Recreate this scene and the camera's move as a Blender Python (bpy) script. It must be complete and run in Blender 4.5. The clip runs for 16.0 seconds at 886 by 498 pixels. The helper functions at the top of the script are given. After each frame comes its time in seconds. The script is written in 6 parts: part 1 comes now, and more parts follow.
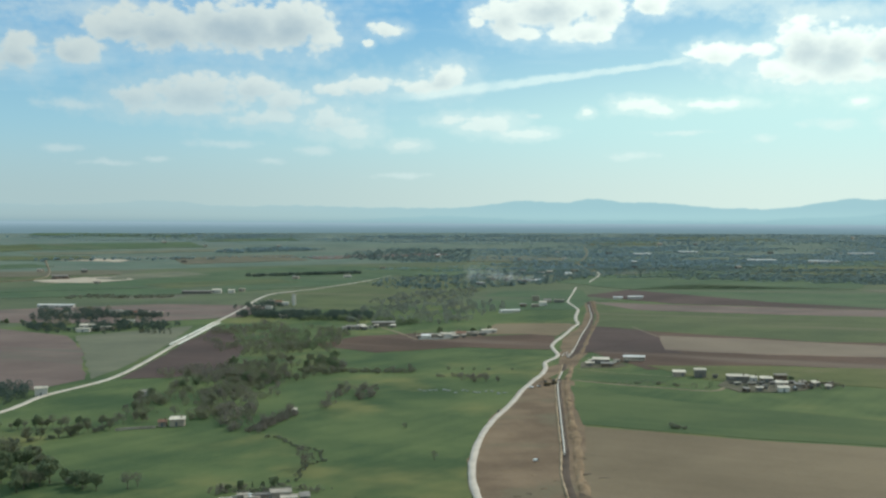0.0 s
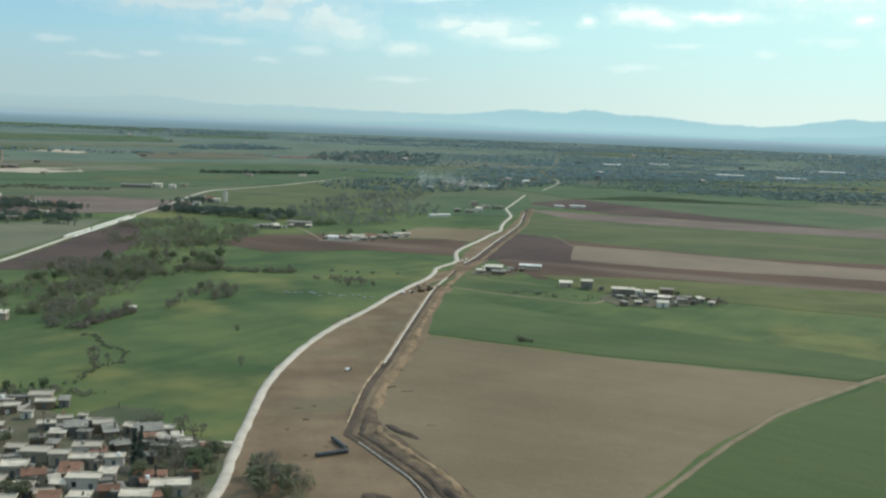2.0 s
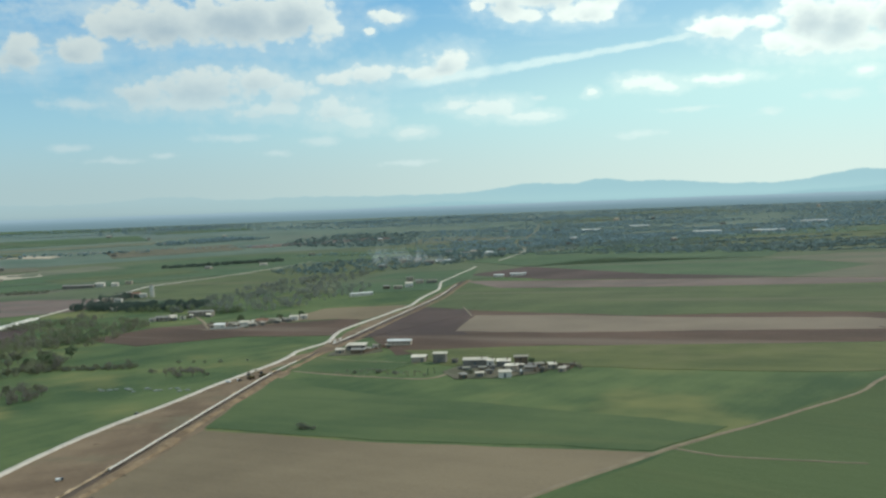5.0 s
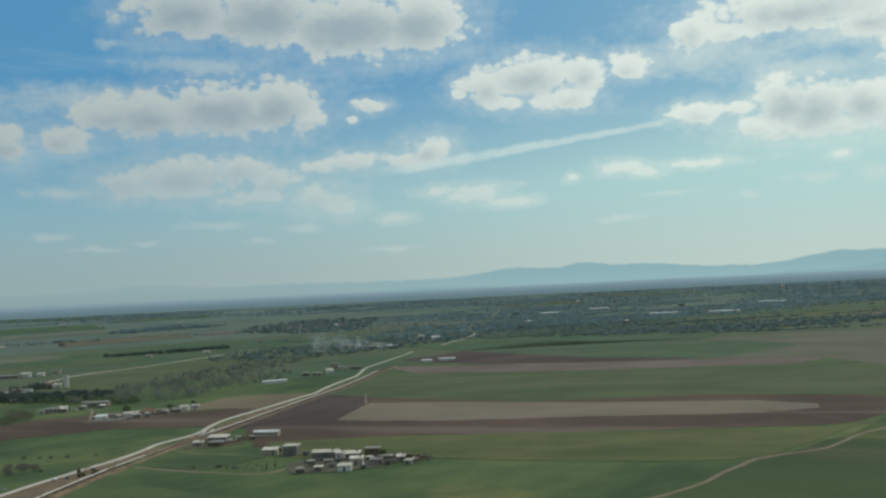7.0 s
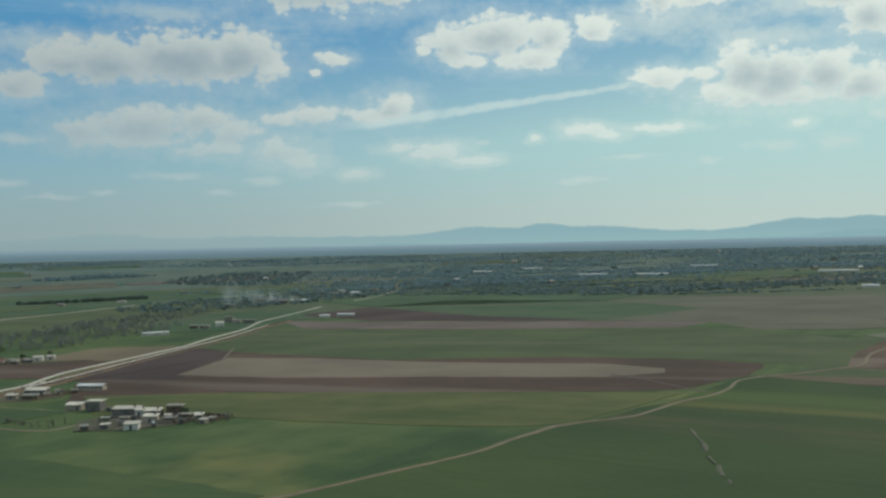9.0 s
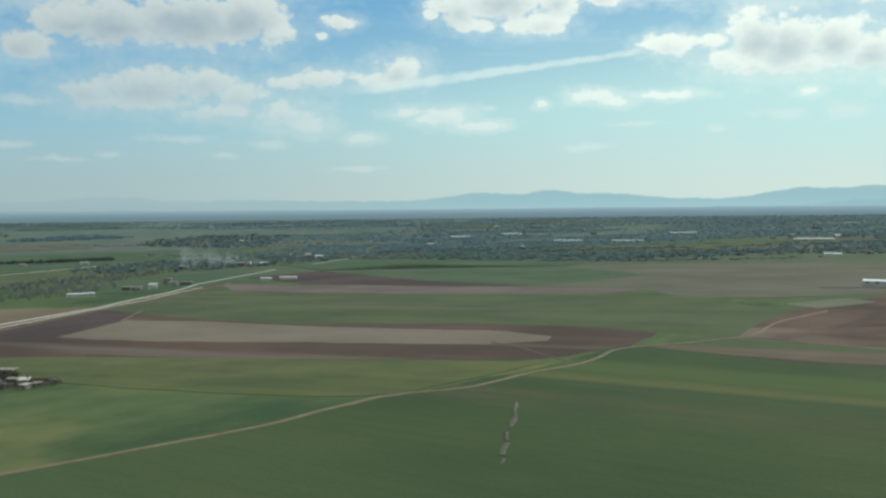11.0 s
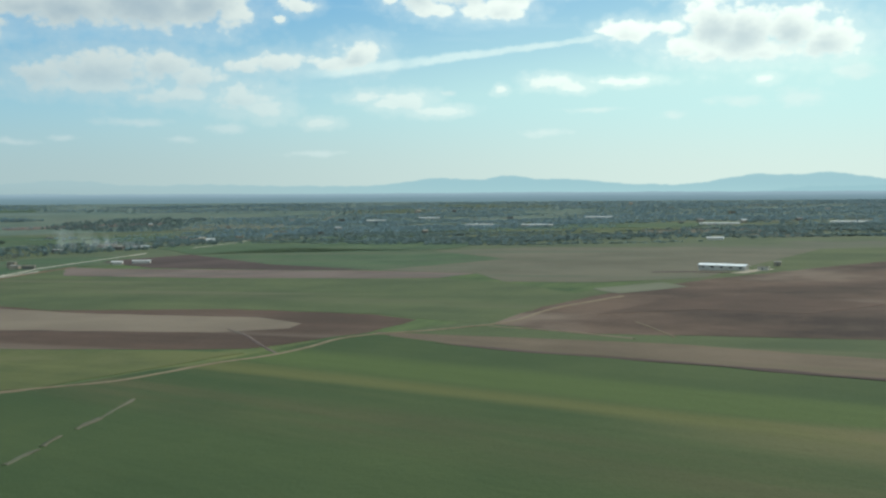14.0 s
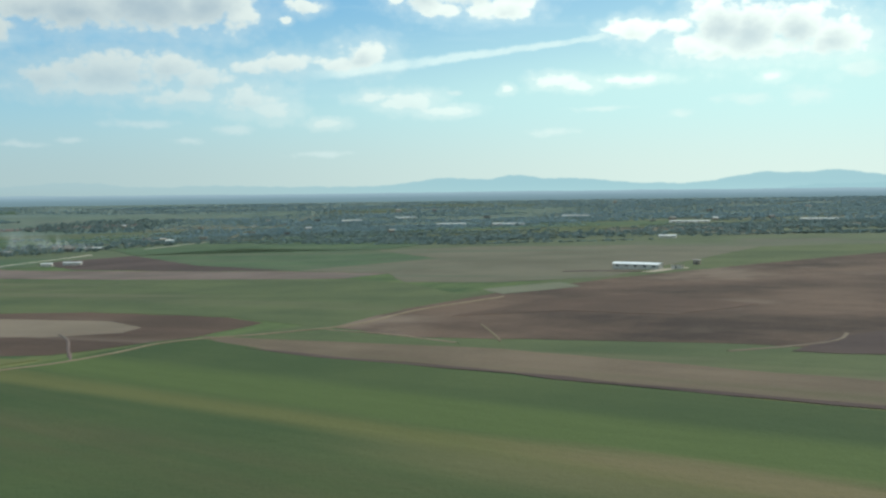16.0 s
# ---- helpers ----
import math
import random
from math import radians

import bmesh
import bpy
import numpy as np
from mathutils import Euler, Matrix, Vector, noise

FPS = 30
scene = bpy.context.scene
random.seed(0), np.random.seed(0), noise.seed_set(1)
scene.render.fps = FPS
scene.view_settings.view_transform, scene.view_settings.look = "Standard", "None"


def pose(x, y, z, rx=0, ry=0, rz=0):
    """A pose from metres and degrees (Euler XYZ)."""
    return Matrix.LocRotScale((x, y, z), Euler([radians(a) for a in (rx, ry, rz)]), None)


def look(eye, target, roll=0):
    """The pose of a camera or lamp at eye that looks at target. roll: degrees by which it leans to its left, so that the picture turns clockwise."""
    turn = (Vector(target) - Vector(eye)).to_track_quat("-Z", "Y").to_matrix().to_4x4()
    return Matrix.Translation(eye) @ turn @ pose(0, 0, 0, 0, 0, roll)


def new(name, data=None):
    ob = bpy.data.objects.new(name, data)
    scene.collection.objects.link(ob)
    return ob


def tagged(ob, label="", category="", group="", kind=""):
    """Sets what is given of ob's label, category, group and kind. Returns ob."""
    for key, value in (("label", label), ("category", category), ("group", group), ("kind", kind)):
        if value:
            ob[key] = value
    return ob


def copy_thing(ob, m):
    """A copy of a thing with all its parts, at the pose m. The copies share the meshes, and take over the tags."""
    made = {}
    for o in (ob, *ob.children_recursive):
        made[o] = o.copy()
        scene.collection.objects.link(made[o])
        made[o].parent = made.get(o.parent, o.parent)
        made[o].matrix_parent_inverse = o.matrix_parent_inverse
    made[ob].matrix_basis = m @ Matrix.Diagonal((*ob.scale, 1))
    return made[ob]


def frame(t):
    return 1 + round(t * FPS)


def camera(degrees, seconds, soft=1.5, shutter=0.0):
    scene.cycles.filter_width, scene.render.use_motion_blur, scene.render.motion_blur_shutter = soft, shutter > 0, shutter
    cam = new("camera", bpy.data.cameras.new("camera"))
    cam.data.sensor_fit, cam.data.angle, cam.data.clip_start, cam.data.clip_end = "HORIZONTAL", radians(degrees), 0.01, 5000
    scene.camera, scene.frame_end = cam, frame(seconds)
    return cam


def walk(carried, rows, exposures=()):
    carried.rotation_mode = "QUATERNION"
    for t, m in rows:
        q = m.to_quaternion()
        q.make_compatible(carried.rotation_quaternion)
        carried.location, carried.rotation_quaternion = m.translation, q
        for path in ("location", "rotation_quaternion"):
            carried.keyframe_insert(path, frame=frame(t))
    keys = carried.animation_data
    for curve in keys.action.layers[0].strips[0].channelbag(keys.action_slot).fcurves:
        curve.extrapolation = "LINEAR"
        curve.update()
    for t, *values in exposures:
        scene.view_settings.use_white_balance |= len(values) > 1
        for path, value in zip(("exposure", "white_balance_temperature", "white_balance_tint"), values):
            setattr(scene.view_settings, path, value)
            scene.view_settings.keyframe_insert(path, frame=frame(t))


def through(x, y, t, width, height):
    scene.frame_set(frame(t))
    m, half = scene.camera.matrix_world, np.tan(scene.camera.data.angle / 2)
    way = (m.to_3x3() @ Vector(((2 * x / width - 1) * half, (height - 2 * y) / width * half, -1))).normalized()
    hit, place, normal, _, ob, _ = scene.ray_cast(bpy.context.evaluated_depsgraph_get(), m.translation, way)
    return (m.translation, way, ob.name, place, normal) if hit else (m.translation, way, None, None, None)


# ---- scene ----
cam = camera(46.35, 16.0, soft=2.5)
# seconds, eye (m), heading to the left, pitch up, roll (degrees)
PATH = [
    (0.0, 0.00, 0.00, 95.70, -0.003, -1.588, 0.291),
    (0.5, 17.08, 9.27, 94.52, -0.042, -1.713, -0.424),
    (1.0, 34.08, 18.40, 93.30, -0.182, -2.735, 0.060),
    (1.5, 50.98, 27.39, 92.05, -0.210, -4.619, 0.427),
    (2.0, 67.81, 36.23, 90.77, -0.562, -6.748, 2.412),
    (2.5, 84.56, 44.94, 89.47, -0.721, -7.440, 1.875),
    (3.0, 101.23, 53.51, 88.17, -0.130, -6.631, 1.465),
    (3.5, 117.84, 61.94, 86.85, 0.367, -5.545, 0.701),
    (4.0, 134.39, 70.23, 85.54, 0.436, -4.531, -0.818),
    (4.2, 140.99, 73.51, 85.02, 0.469, -4.120, -1.036),
    (4.7, 157.47, 81.62, 83.71, 0.540, -3.049, -1.610),
    (5.2, 173.90, 89.58, 82.42, 0.555, -1.904, -2.163),
    (5.7, 190.29, 97.41, 81.14, 0.465, -0.709, -2.568),
    (6.3, 209.94, 106.61, 79.63, 0.149, 0.762, -2.686),
    (6.5, 216.48, 109.63, 79.14, -0.039, 1.255, -2.636),
    (7.0, 232.84, 117.08, 77.92, -0.543, 2.315, -2.547),
    (7.5, 249.20, 124.38, 76.73, -1.316, 2.171, -1.598),
    (8.0, 265.58, 131.53, 75.58, -2.134, 1.526, -1.790),
    (8.5, 281.99, 138.52, 74.47, -2.510, 1.198, -2.265),
    (9.0, 298.45, 145.35, 73.39, -2.685, -0.099, -1.023),
    (9.5, 314.96, 152.01, 72.35, -2.594, -1.484, -0.567),
    (9.7, 321.59, 154.63, 71.95, -2.577, -1.825, -0.442),
    (10.2, 338.21, 161.05, 70.98, -2.505, -2.129, -0.352),
    (10.7, 354.94, 167.28, 70.05, -2.417, -2.116, -0.383),
    (11.2, 371.77, 173.33, 69.17, -2.379, -1.863, -0.438),
    (11.8, 392.16, 180.32, 68.19, -2.496, -1.351, -0.397),
    (12.0, 399.00, 182.59, 67.87, -2.576, -1.021, -0.347),
    (12.5, 416.23, 188.10, 67.12, -2.957, -0.603, -0.924),
    (13.0, 433.64, 193.40, 66.43, -3.793, -0.985, -0.720),
    (13.5, 451.26, 198.47, 65.78, -4.374, -2.147, -0.001),
    (14.0, 469.10, 203.31, 65.19, -4.659, -2.823, -0.233),
    (14.5, 487.20, 207.89, 64.64, -4.591, -2.745, 0.224),
    (15.0, 505.56, 212.22, 64.15, -4.622, -2.815, 0.570),
    (15.5, 524.23, 216.27, 63.71, -4.417, -2.932, -0.088),
    (16.0, 543.22, 220.04, 63.31, -4.250, -2.829, -0.590),
]


def aim(heading, pitch, roll):
    h, p = radians(heading), radians(pitch)
    return Vector((-math.sin(h) * math.cos(p), math.cos(h) * math.cos(p), math.sin(p))), roll


rows = []
for t, x, y, z, heading, pitch, roll in PATH:
    way, lean = aim(heading, pitch, roll)
    eye = Vector((x, y, z))
    rows.append((t, look(eye, eye + way * 100, lean)))
walk(cam, rows, exposures=[(0, 0.12), (1.0, 0.0), (1.7, 0.08), (2.5, 0.42), (3.5, 0.42), (4.2, 0.30), (6.5, -0.20), (7.5, -0.42), (9.0, -0.36), (9.7, -0.12), (12.0, -0.03), (13.0, -0.07), (14.0, 0.09), (16.0, 0.16)])

# ---- world, sun ----
SUN_AZIMUTH, SUN_HEIGHT = 52.0, 43.0      # degrees to the right of +y, above the ground
sun = new("sun", bpy.data.lights.new("sun", "SUN"))
sun.data.energy, sun.data.angle, sun.data.color = 2.45, radians(0.9), (1.0, 0.93, 0.82)
a, e = radians(SUN_AZIMUTH), radians(SUN_HEIGHT)
toward = Vector((math.sin(a) * math.cos(e), math.cos(a) * math.cos(e), math.sin(e)))
sun.matrix_world = look(toward * 900, (0, 0, 0))


class Nodes:
    """A short way to write node trees."""

    def __init__(self, tree):
        self.tree = tree

    def add(self, kind, **props):
        n = self.tree.nodes.new(kind)
        for k, v in props.items():
            setattr(n, k, v)
        return n

    def put(self, socket, value):
        if isinstance(value, bpy.types.NodeSocket):
            self.tree.links.new(value, socket)
        elif value is not None:
            socket.default_value = value

    def math(self, op, a, b=None, c=None, clamp=False):
        n = self.add("ShaderNodeMath", operation=op, use_clamp=clamp)
        for s, v in zip(n.inputs, (a, b, c)):
            self.put(s, v)
        return n.outputs[0]

    def vec(self, op, a, b=None):
        n = self.add("ShaderNodeVectorMath", operation=op)
        self.put(n.inputs[0], a)
        self.put(n.inputs[1], b)
        return n.outputs["Value"] if op == "LENGTH" else n.outputs[0]

    def span(self, v, lo, hi, a=0.0, b=1.0, smooth=True):
        n = self.add("ShaderNodeMapRange", interpolation_type="SMOOTHSTEP" if smooth else "LINEAR")
        for s, x in zip(n.inputs[:5], (v, lo, hi, a, b)):
            self.put(s, x)
        return n.outputs[0]

    def mix(self, f, a, b, kind="MIX"):
        n = self.add("ShaderNodeMix", data_type="RGBA", blend_type=kind)
        self.put(n.inputs[0], f)
        self.put(n.inputs[6], a)
        self.put(n.inputs[7], b)
        return n.outputs[2]

    def noise(self, vector, scale, detail=4.0, rough=0.55):
        n = self.add("ShaderNodeTexNoise")
        self.put(n.inputs["Vector"], vector)
        n.inputs["Scale"].default_value, n.inputs["Detail"].default_value = scale, detail
        n.inputs["Roughness"].default_value = rough
        return n

    def xyz(self, x, y, z):
        n = self.add("ShaderNodeCombineXYZ")
        for s, v in zip(n.inputs, (x, y, z)):
            self.put(s, v)
        return n.outputs[0]


def rgb(r, g, b):
    return (r, g, b, 1.0)


# cumulus clouds and thin wisps: azimuth, height, half width, half depth, all in degrees of the sky
CLOUDS, WISPS = [], []


def cloud(azimuth, height, wide, deep):
    CLOUDS.append((azimuth, height, wide, deep))


def wisp_cloud(azimuth, height, wide, deep):
    WISPS.append((azimuth, height, wide, deep))


cloud(-12.95, 15.43, 3.13, 1.41)
cloud(-8.71, 15.32, 3.75, 1.63)
cloud(-4.07, 14.68, 4.69, 1.72)
cloud(-0.28, 14.71, 2.82, 1.63)
cloud(-6.90, 14.04, 1.41, 0.63)
cloud(-16.94, 9.98, 2.35, 1.00)
cloud(-14.91, 9.99, 3.13, 1.25)
cloud(-11.03, 10.27, 3.91, 1.50)
cloud(-8.28, 10.45, 2.50, 1.41)
cloud(-6.61, 9.81, 1.31, 0.56)
cloud(-19.51, 8.79, 1.50, 0.81)
cloud(-22.30, 8.47, 1.19, 1.06)
cloud(-3.15, 10.36, 0.94, 0.44)
cloud(-4.13, 9.62, 0.31, 0.22)
cloud(-16.47, 6.51, 1.94, 0.81)
cloud(-13.25, 6.77, 3.13, 1.06)
cloud(-10.24, 7.08, 1.81, 0.81)
cloud(-8.59, 6.48, 1.56, 0.75)
cloud(-14.16, 5.94, 3.75, 0.56)
cloud(-9.69, 5.53, 2.50, 0.50)
cloud(-6.32, 5.43, 1.81, 0.69)
cloud(-5.11, 4.77, 1.41, 0.50)
cloud(-6.09, 7.18, 1.25, 0.44)
cloud(-4.22, 7.34, 1.50, 0.63)
cloud(0.03, 7.80, 1.50, 0.81)
cloud(-1.40, 7.36, 1.56, 0.44)
cloud(0.40, 5.48, 1.00, 0.34)
cloud(2.75, 5.31, 1.31, 0.53)
cloud(4.45, 4.76, 1.56, 0.28)
cloud(1.80, 5.11, 1.09, 0.28)
cloud(-2.01, 4.18, 1.00, 0.28)
cloud(3.33, 11.07, 1.63, 1.00)
cloud(5.87, 11.47, 2.66, 1.19)
cloud(8.67, 11.50, 1.41, 1.00)
cloud(7.99, 10.27, 1.50, 0.63)
cloud(6.42, 10.13, 1.00, 0.44)
cloud(4.23, 10.19, 1.25, 0.38)
cloud(1.81, 10.74, 0.50, 0.31)
cloud(11.29, 11.66, 1.13, 0.69)
cloud(14.69, 13.13, 1.19, 0.94)
cloud(16.61, 13.02, 1.72, 0.56)
cloud(20.38, 13.81, 5.32, 1.19)
cloud(23.76, 12.85, 2.50, 0.94)
cloud(14.76, 8.94, 1.44, 0.63)
cloud(13.71, 8.91, 0.69, 0.34)
cloud(16.97, 9.02, 0.88, 0.53)
cloud(17.78, 7.99, 1.31, 0.63)
cloud(19.40, 9.02, 1.88, 1.44)
cloud(20.78, 8.65, 2.19, 1.50)
cloud(19.47, 7.72, 2.66, 0.69)
cloud(23.12, 8.69, 1.81, 1.31)
cloud(21.70, 7.74, 2.50, 0.69)
cloud(24.94, 8.06, 1.72, 1.19)
cloud(25.40, 11.51, 1.56, 1.13)
cloud(10.56, 6.30, 1.31, 0.38)
cloud(11.75, 5.92, 1.19, 0.28)
cloud(14.47, 6.25, 1.94, 0.25)
cloud(7.96, 5.94, 0.38, 0.25)
cloud(21.88, 6.16, 0.63, 0.25)
wisp_cloud(-16.64, 14.90, 0.50, 0.50)
wisp_cloud(-17.11, 13.66, 0.88, 0.31)
wisp_cloud(-19.87, 5.90, 1.88, 0.34)
wisp_cloud(-7.00, 3.84, 1.19, 0.28)
wisp_cloud(4.96, 5.73, 0.47, 0.19)
wisp_cloud(20.58, 5.10, 1.63, 0.34)
wisp_cloud(17.00, 4.38, 0.94, 0.25)
wisp_cloud(10.26, 3.52, 1.72, 0.28)
wisp_cloud(-20.07, 3.68, 1.41, 0.25)
wisp_cloud(-15.42, 3.20, 0.78, 0.19)
wisp_cloud(-9.47, 3.22, 0.94, 0.22)
wisp_cloud(-18.00, 2.97, 1.56, 0.19)
wisp_cloud(15.36, 11.83, 5.94, 1.25)
wisp_cloud(19.65, 10.80, 4.07, 0.69)
wisp_cloud(-19.17, 10.82, 5.32, 0.88)
wisp_cloud(-13.05, 12.57, 3.75, 0.50)
wisp_cloud(-2.39, 2.47, 1.88, 0.19)
wisp_cloud(23.72, 5.19, 1.56, 0.44)
wisp_cloud(26.14, 6.38, 1.25, 0.50)
wisp_cloud(21.96, 12.25, 3.75, 0.81)
wisp_cloud(-11.86, 4.06, 1.88, 0.25)
wisp_cloud(12.90, 4.81, 1.88, 0.19)


def cloud_group(name, spots):
    """How far inside the nearest cloud a place of the sky lies (1 at its heart, 0 on its edge), and how thick it is there."""
    g = bpy.data.node_groups.new(name, "ShaderNodeTree")
    g.interface.new_socket("Place", in_out="INPUT", socket_type="NodeSocketVector")
    g.interface.new_socket("Density", in_out="OUTPUT", socket_type="NodeSocketFloat")
    g.interface.new_socket("Thickness", in_out="OUTPUT", socket_type="NodeSocketFloat")
    N = Nodes(g)
    place = N.add("NodeGroupInput").outputs[0]
    best = thick = None
    for az, el, w, h in spots:
        d = N.vec("LENGTH", N.vec("MULTIPLY", N.vec("SUBTRACT", place, (az, el, 0)), (1 / w, 1 / h, 0)))
        t = N.math("MULTIPLY", N.math("SUBTRACT", 1.0, d), h)
        best = d if best is None else N.math("SMOOTH_MIN", best, d, 0.25)
        thick = t if thick is None else N.math("SMOOTH_MAX", thick, t, 0.25)
    out = N.add("NodeGroupOutput")
    N.put(out.inputs[0], N.math("SUBTRACT", 1.0, best))
    N.put(out.inputs[1], thick)
    return g


def build_world():
    w = bpy.data.worlds.new("sky")
    scene.world = w
    w.use_nodes = True
    w.node_tree.nodes.clear()
    N = Nodes(w.node_tree)
    way = N.add("ShaderNodeTexCoord").outputs["Generated"]
    sep = N.add("ShaderNodeSeparateXYZ")
    N.put(sep.inputs[0], way)
    x, y, z = sep.outputs
    az = N.math("MULTIPLY", N.math("ARCTAN2", x, y), 57.29578)
    el = N.math("MULTIPLY", N.math("ARCSINE", z), 57.29578)
    place = N.xyz(az, el, 0.0)
    sky = N.add("ShaderNodeTexSky", sky_type="NISHITA", sun_disc=False)
    sky.sun_elevation, sky.sun_rotation = radians(SUN_HEIGHT), radians(SUN_AZIMUTH)
    sky.air_density, sky.dust_density, sky.ozone_density = 1.0, 1.2, 1.6
    blue = N.mix(1.0, sky.outputs[0], rgb(0.085, 0.085, 0.085), "MULTIPLY")
    # the clear air pales towards the horizon and towards the sun
    pale = N.span(el, 12.5, 2.5, 0.0, 0.96)
    sunward = N.span(az, -20.0, 30.0, 0.0, 0.40)
    veil = N.math("MINIMUM", N.math("ADD", pale, N.math("MULTIPLY", sunward, N.span(el, 40.0, 4.0))), 0.96)
    clear = N.mix(0.7, blue, rgb(0.12, 0.42, 0.75))
    low = N.mix(N.span(az, -25.0, 26.0), rgb(0.47, 0.545, 0.55), rgb(0.82, 0.86, 0.78))
    mid = N.mix(N.span(az, -25.0, 26.0), rgb(0.41, 0.60, 0.67), rgb(0.70, 0.90, 0.86))
    clear = N.mix(veil, clear, N.mix(N.span(el, 0.8, 5.5), low, mid))
    # cirrus streaks
    streak = N.noise(N.vec("MULTIPLY", place, (0.05, 0.30, 1.0)), 1.0, 5.0, 0.6).outputs[0]
    clear = N.mix(N.math("MULTIPLY", N.span(streak, 0.48, 0.75), N.span(el, 3.0, 9.0, 0.0, 0.5)), clear, rgb(0.72, 0.83, 0.87))
    # cumulus: heaped, rounded heads at three sizes
    def heads(scale, stretch=0.8):
        n = N.add("ShaderNodeTexVoronoi", feature="SMOOTH_F1", voronoi_dimensions="2D")
        n.inputs["Scale"].default_value, n.inputs["Smoothness"].default_value = scale, 0.25
        N.put(n.inputs["Vector"], N.vec("MULTIPLY", warped, (stretch, 1.0, 1.0)))
        return N.math("SUBTRACT", 0.42, n.outputs["Distance"])

    billow = N.noise(N.vec("MULTIPLY", place, (0.62, 1.0, 1.0)), 1.0, 6.0, 0.55)
    fine = N.noise(N.vec("MULTIPLY", place, (1.5, 2.2, 1.0)), 1.0, 5.0, 0.55)
    warped = N.vec("ADD", place, N.vec("MULTIPLY", N.vec("SUBTRACT", fine.outputs[1], (0.5, 0.5, 0.5)), (0.45, 0.35, 0.0)))
    moved = N.vec("ADD", place, N.vec("MULTIPLY", N.vec("SUBTRACT", billow.outputs[1], (0.5, 0.5, 0.5)), (0.9, 0.5, 0.0)))
    rough = N.math("ADD", N.math("MULTIPLY", heads(0.9), 0.5), N.math("MULTIPLY", heads(2.1), 0.42))
    rough = N.math("ADD", rough, N.math("MULTIPLY", heads(5.0), 0.15))
    rough = N.math("ADD", rough, N.math("MULTIPLY", N.math("SUBTRACT", billow.outputs[0], 0.5), 1.0))
    field, veil_field = cloud_group("cloud_field", CLOUDS), cloud_group("wisp_field", WISPS)

    def density(group, at):
        n = N.add("ShaderNodeGroup", node_tree=group)
        N.put(n.inputs[0], at)
        return n.outputs[0], n.outputs[1]

    # one long straight streak of high cloud
    offset = N.vec("SUBTRACT", N.vec("ADD", place, N.vec("MULTIPLY", N.vec("SUBTRACT", fine.outputs[1], (0.5, 0.5, 0.5)), (0.0, 0.30, 0.0))), (-2.210, 6.773, 0.0))
    run = N.add("ShaderNodeVectorMath", operation="DOT_PRODUCT")
    N.put(run.inputs[0], offset)
    run.inputs[1].default_value = (0.9930, 0.1181, 0.0)
    off = N.add("ShaderNodeVectorMath", operation="DOT_PRODUCT")
    N.put(off.inputs[0], offset)
    off.inputs[1].default_value = (-0.1181, 0.9930, 0.0)
    half = N.span(run.outputs["Value"], 0.0, 15.72, 0.44, 0.22)
    trail = N.span(N.math("DIVIDE", N.math("ABSOLUTE", off.outputs["Value"]), half), 1.0, 0.25)
    trail = N.math("MULTIPLY", trail, N.math("MULTIPLY", N.span(run.outputs["Value"], -1.5, 2.0), N.span(run.outputs["Value"], 16.22, 15.12)))
    clear = N.mix(N.math("MULTIPLY", trail, N.span(billow.outputs[0], 0.3, 0.6, 0.5, 0.75)), clear, rgb(0.86, 0.93, 0.90))
    # thin wisps
    veil_at, _ = density(veil_field, moved)
    torn = N.math("ADD", N.math("MULTIPLY", N.math("SUBTRACT", billow.outputs[0], 0.5), 1.6), N.math("MULTIPLY", N.math("SUBTRACT", fine.outputs[0], 0.5), 1.2))
    wisp = N.math("MULTIPLY", N.span(N.math("ADD", veil_at, torn), -0.25, 0.9), 0.55)
    clear = N.mix(wisp, clear, N.mix(N.span(az, -22.0, 16.0), rgb(0.66, 0.70, 0.71), rgb(0.90, 0.93, 0.88)))
    firm_at, _ = density(field, moved)
    _, deep_at = density(field, N.vec("ADD", moved, (0.10, 0.30, 0.0)))
    here = N.math("ADD", firm_at, rough)
    # outside the stretch that holds named clouds, scattered fair-weather cumulus, unseen, thickened to whiten the fill
    # light
    wild = N.noise(N.vec("MULTIPLY", way, (5.0, 5.0, 11.0)), 1.0, 6.0, 0.6).outputs[0]
    outside = N.math("MAXIMUM", N.span(N.math("ABSOLUTE", az), 27.0, 33.0), N.span(el, 16.0, 20.0))
    elsewhere = N.math("MULTIPLY", N.math("MULTIPLY", N.span(wild, 0.42, 0.56), outside), N.span(el, 2.0, 8.0))
    cover = N.math("MULTIPLY", N.span(here, -0.28, N.span(el, 5.0, 12.0, 0.60, 0.28)), N.span(el, 2.5, 9.0, 0.45, 0.94))
    haze = N.math("MULTIPLY", N.span(here, -1.1, 0.1), 0.26)
    # bright rims, grey where the cloud is thick
    heart = N.math("ADD", deep_at, N.math("MULTIPLY", rough, 0.45))
    grey = N.math("MULTIPLY", N.span(heart, -0.05, 1.45), N.span(el, 3.5, 9.0, 0.5, 1.0))
    white = N.mix(N.span(az, -22.0, 16.0), rgb(0.70, 0.695, 0.675), rgb(1.16, 1.10, 1.0))
    dim = N.mix(N.span(az, -20.0, 20.0), rgb(0.45, 0.50, 0.55), rgb(0.68, 0.71, 0.72))
    sky_now = N.mix(N.math("MAXIMUM", cover, haze), clear, N.mix(grey, white, dim))
    sky_now = N.mix(elsewhere, sky_now, rgb(0.88, 0.90, 0.90))
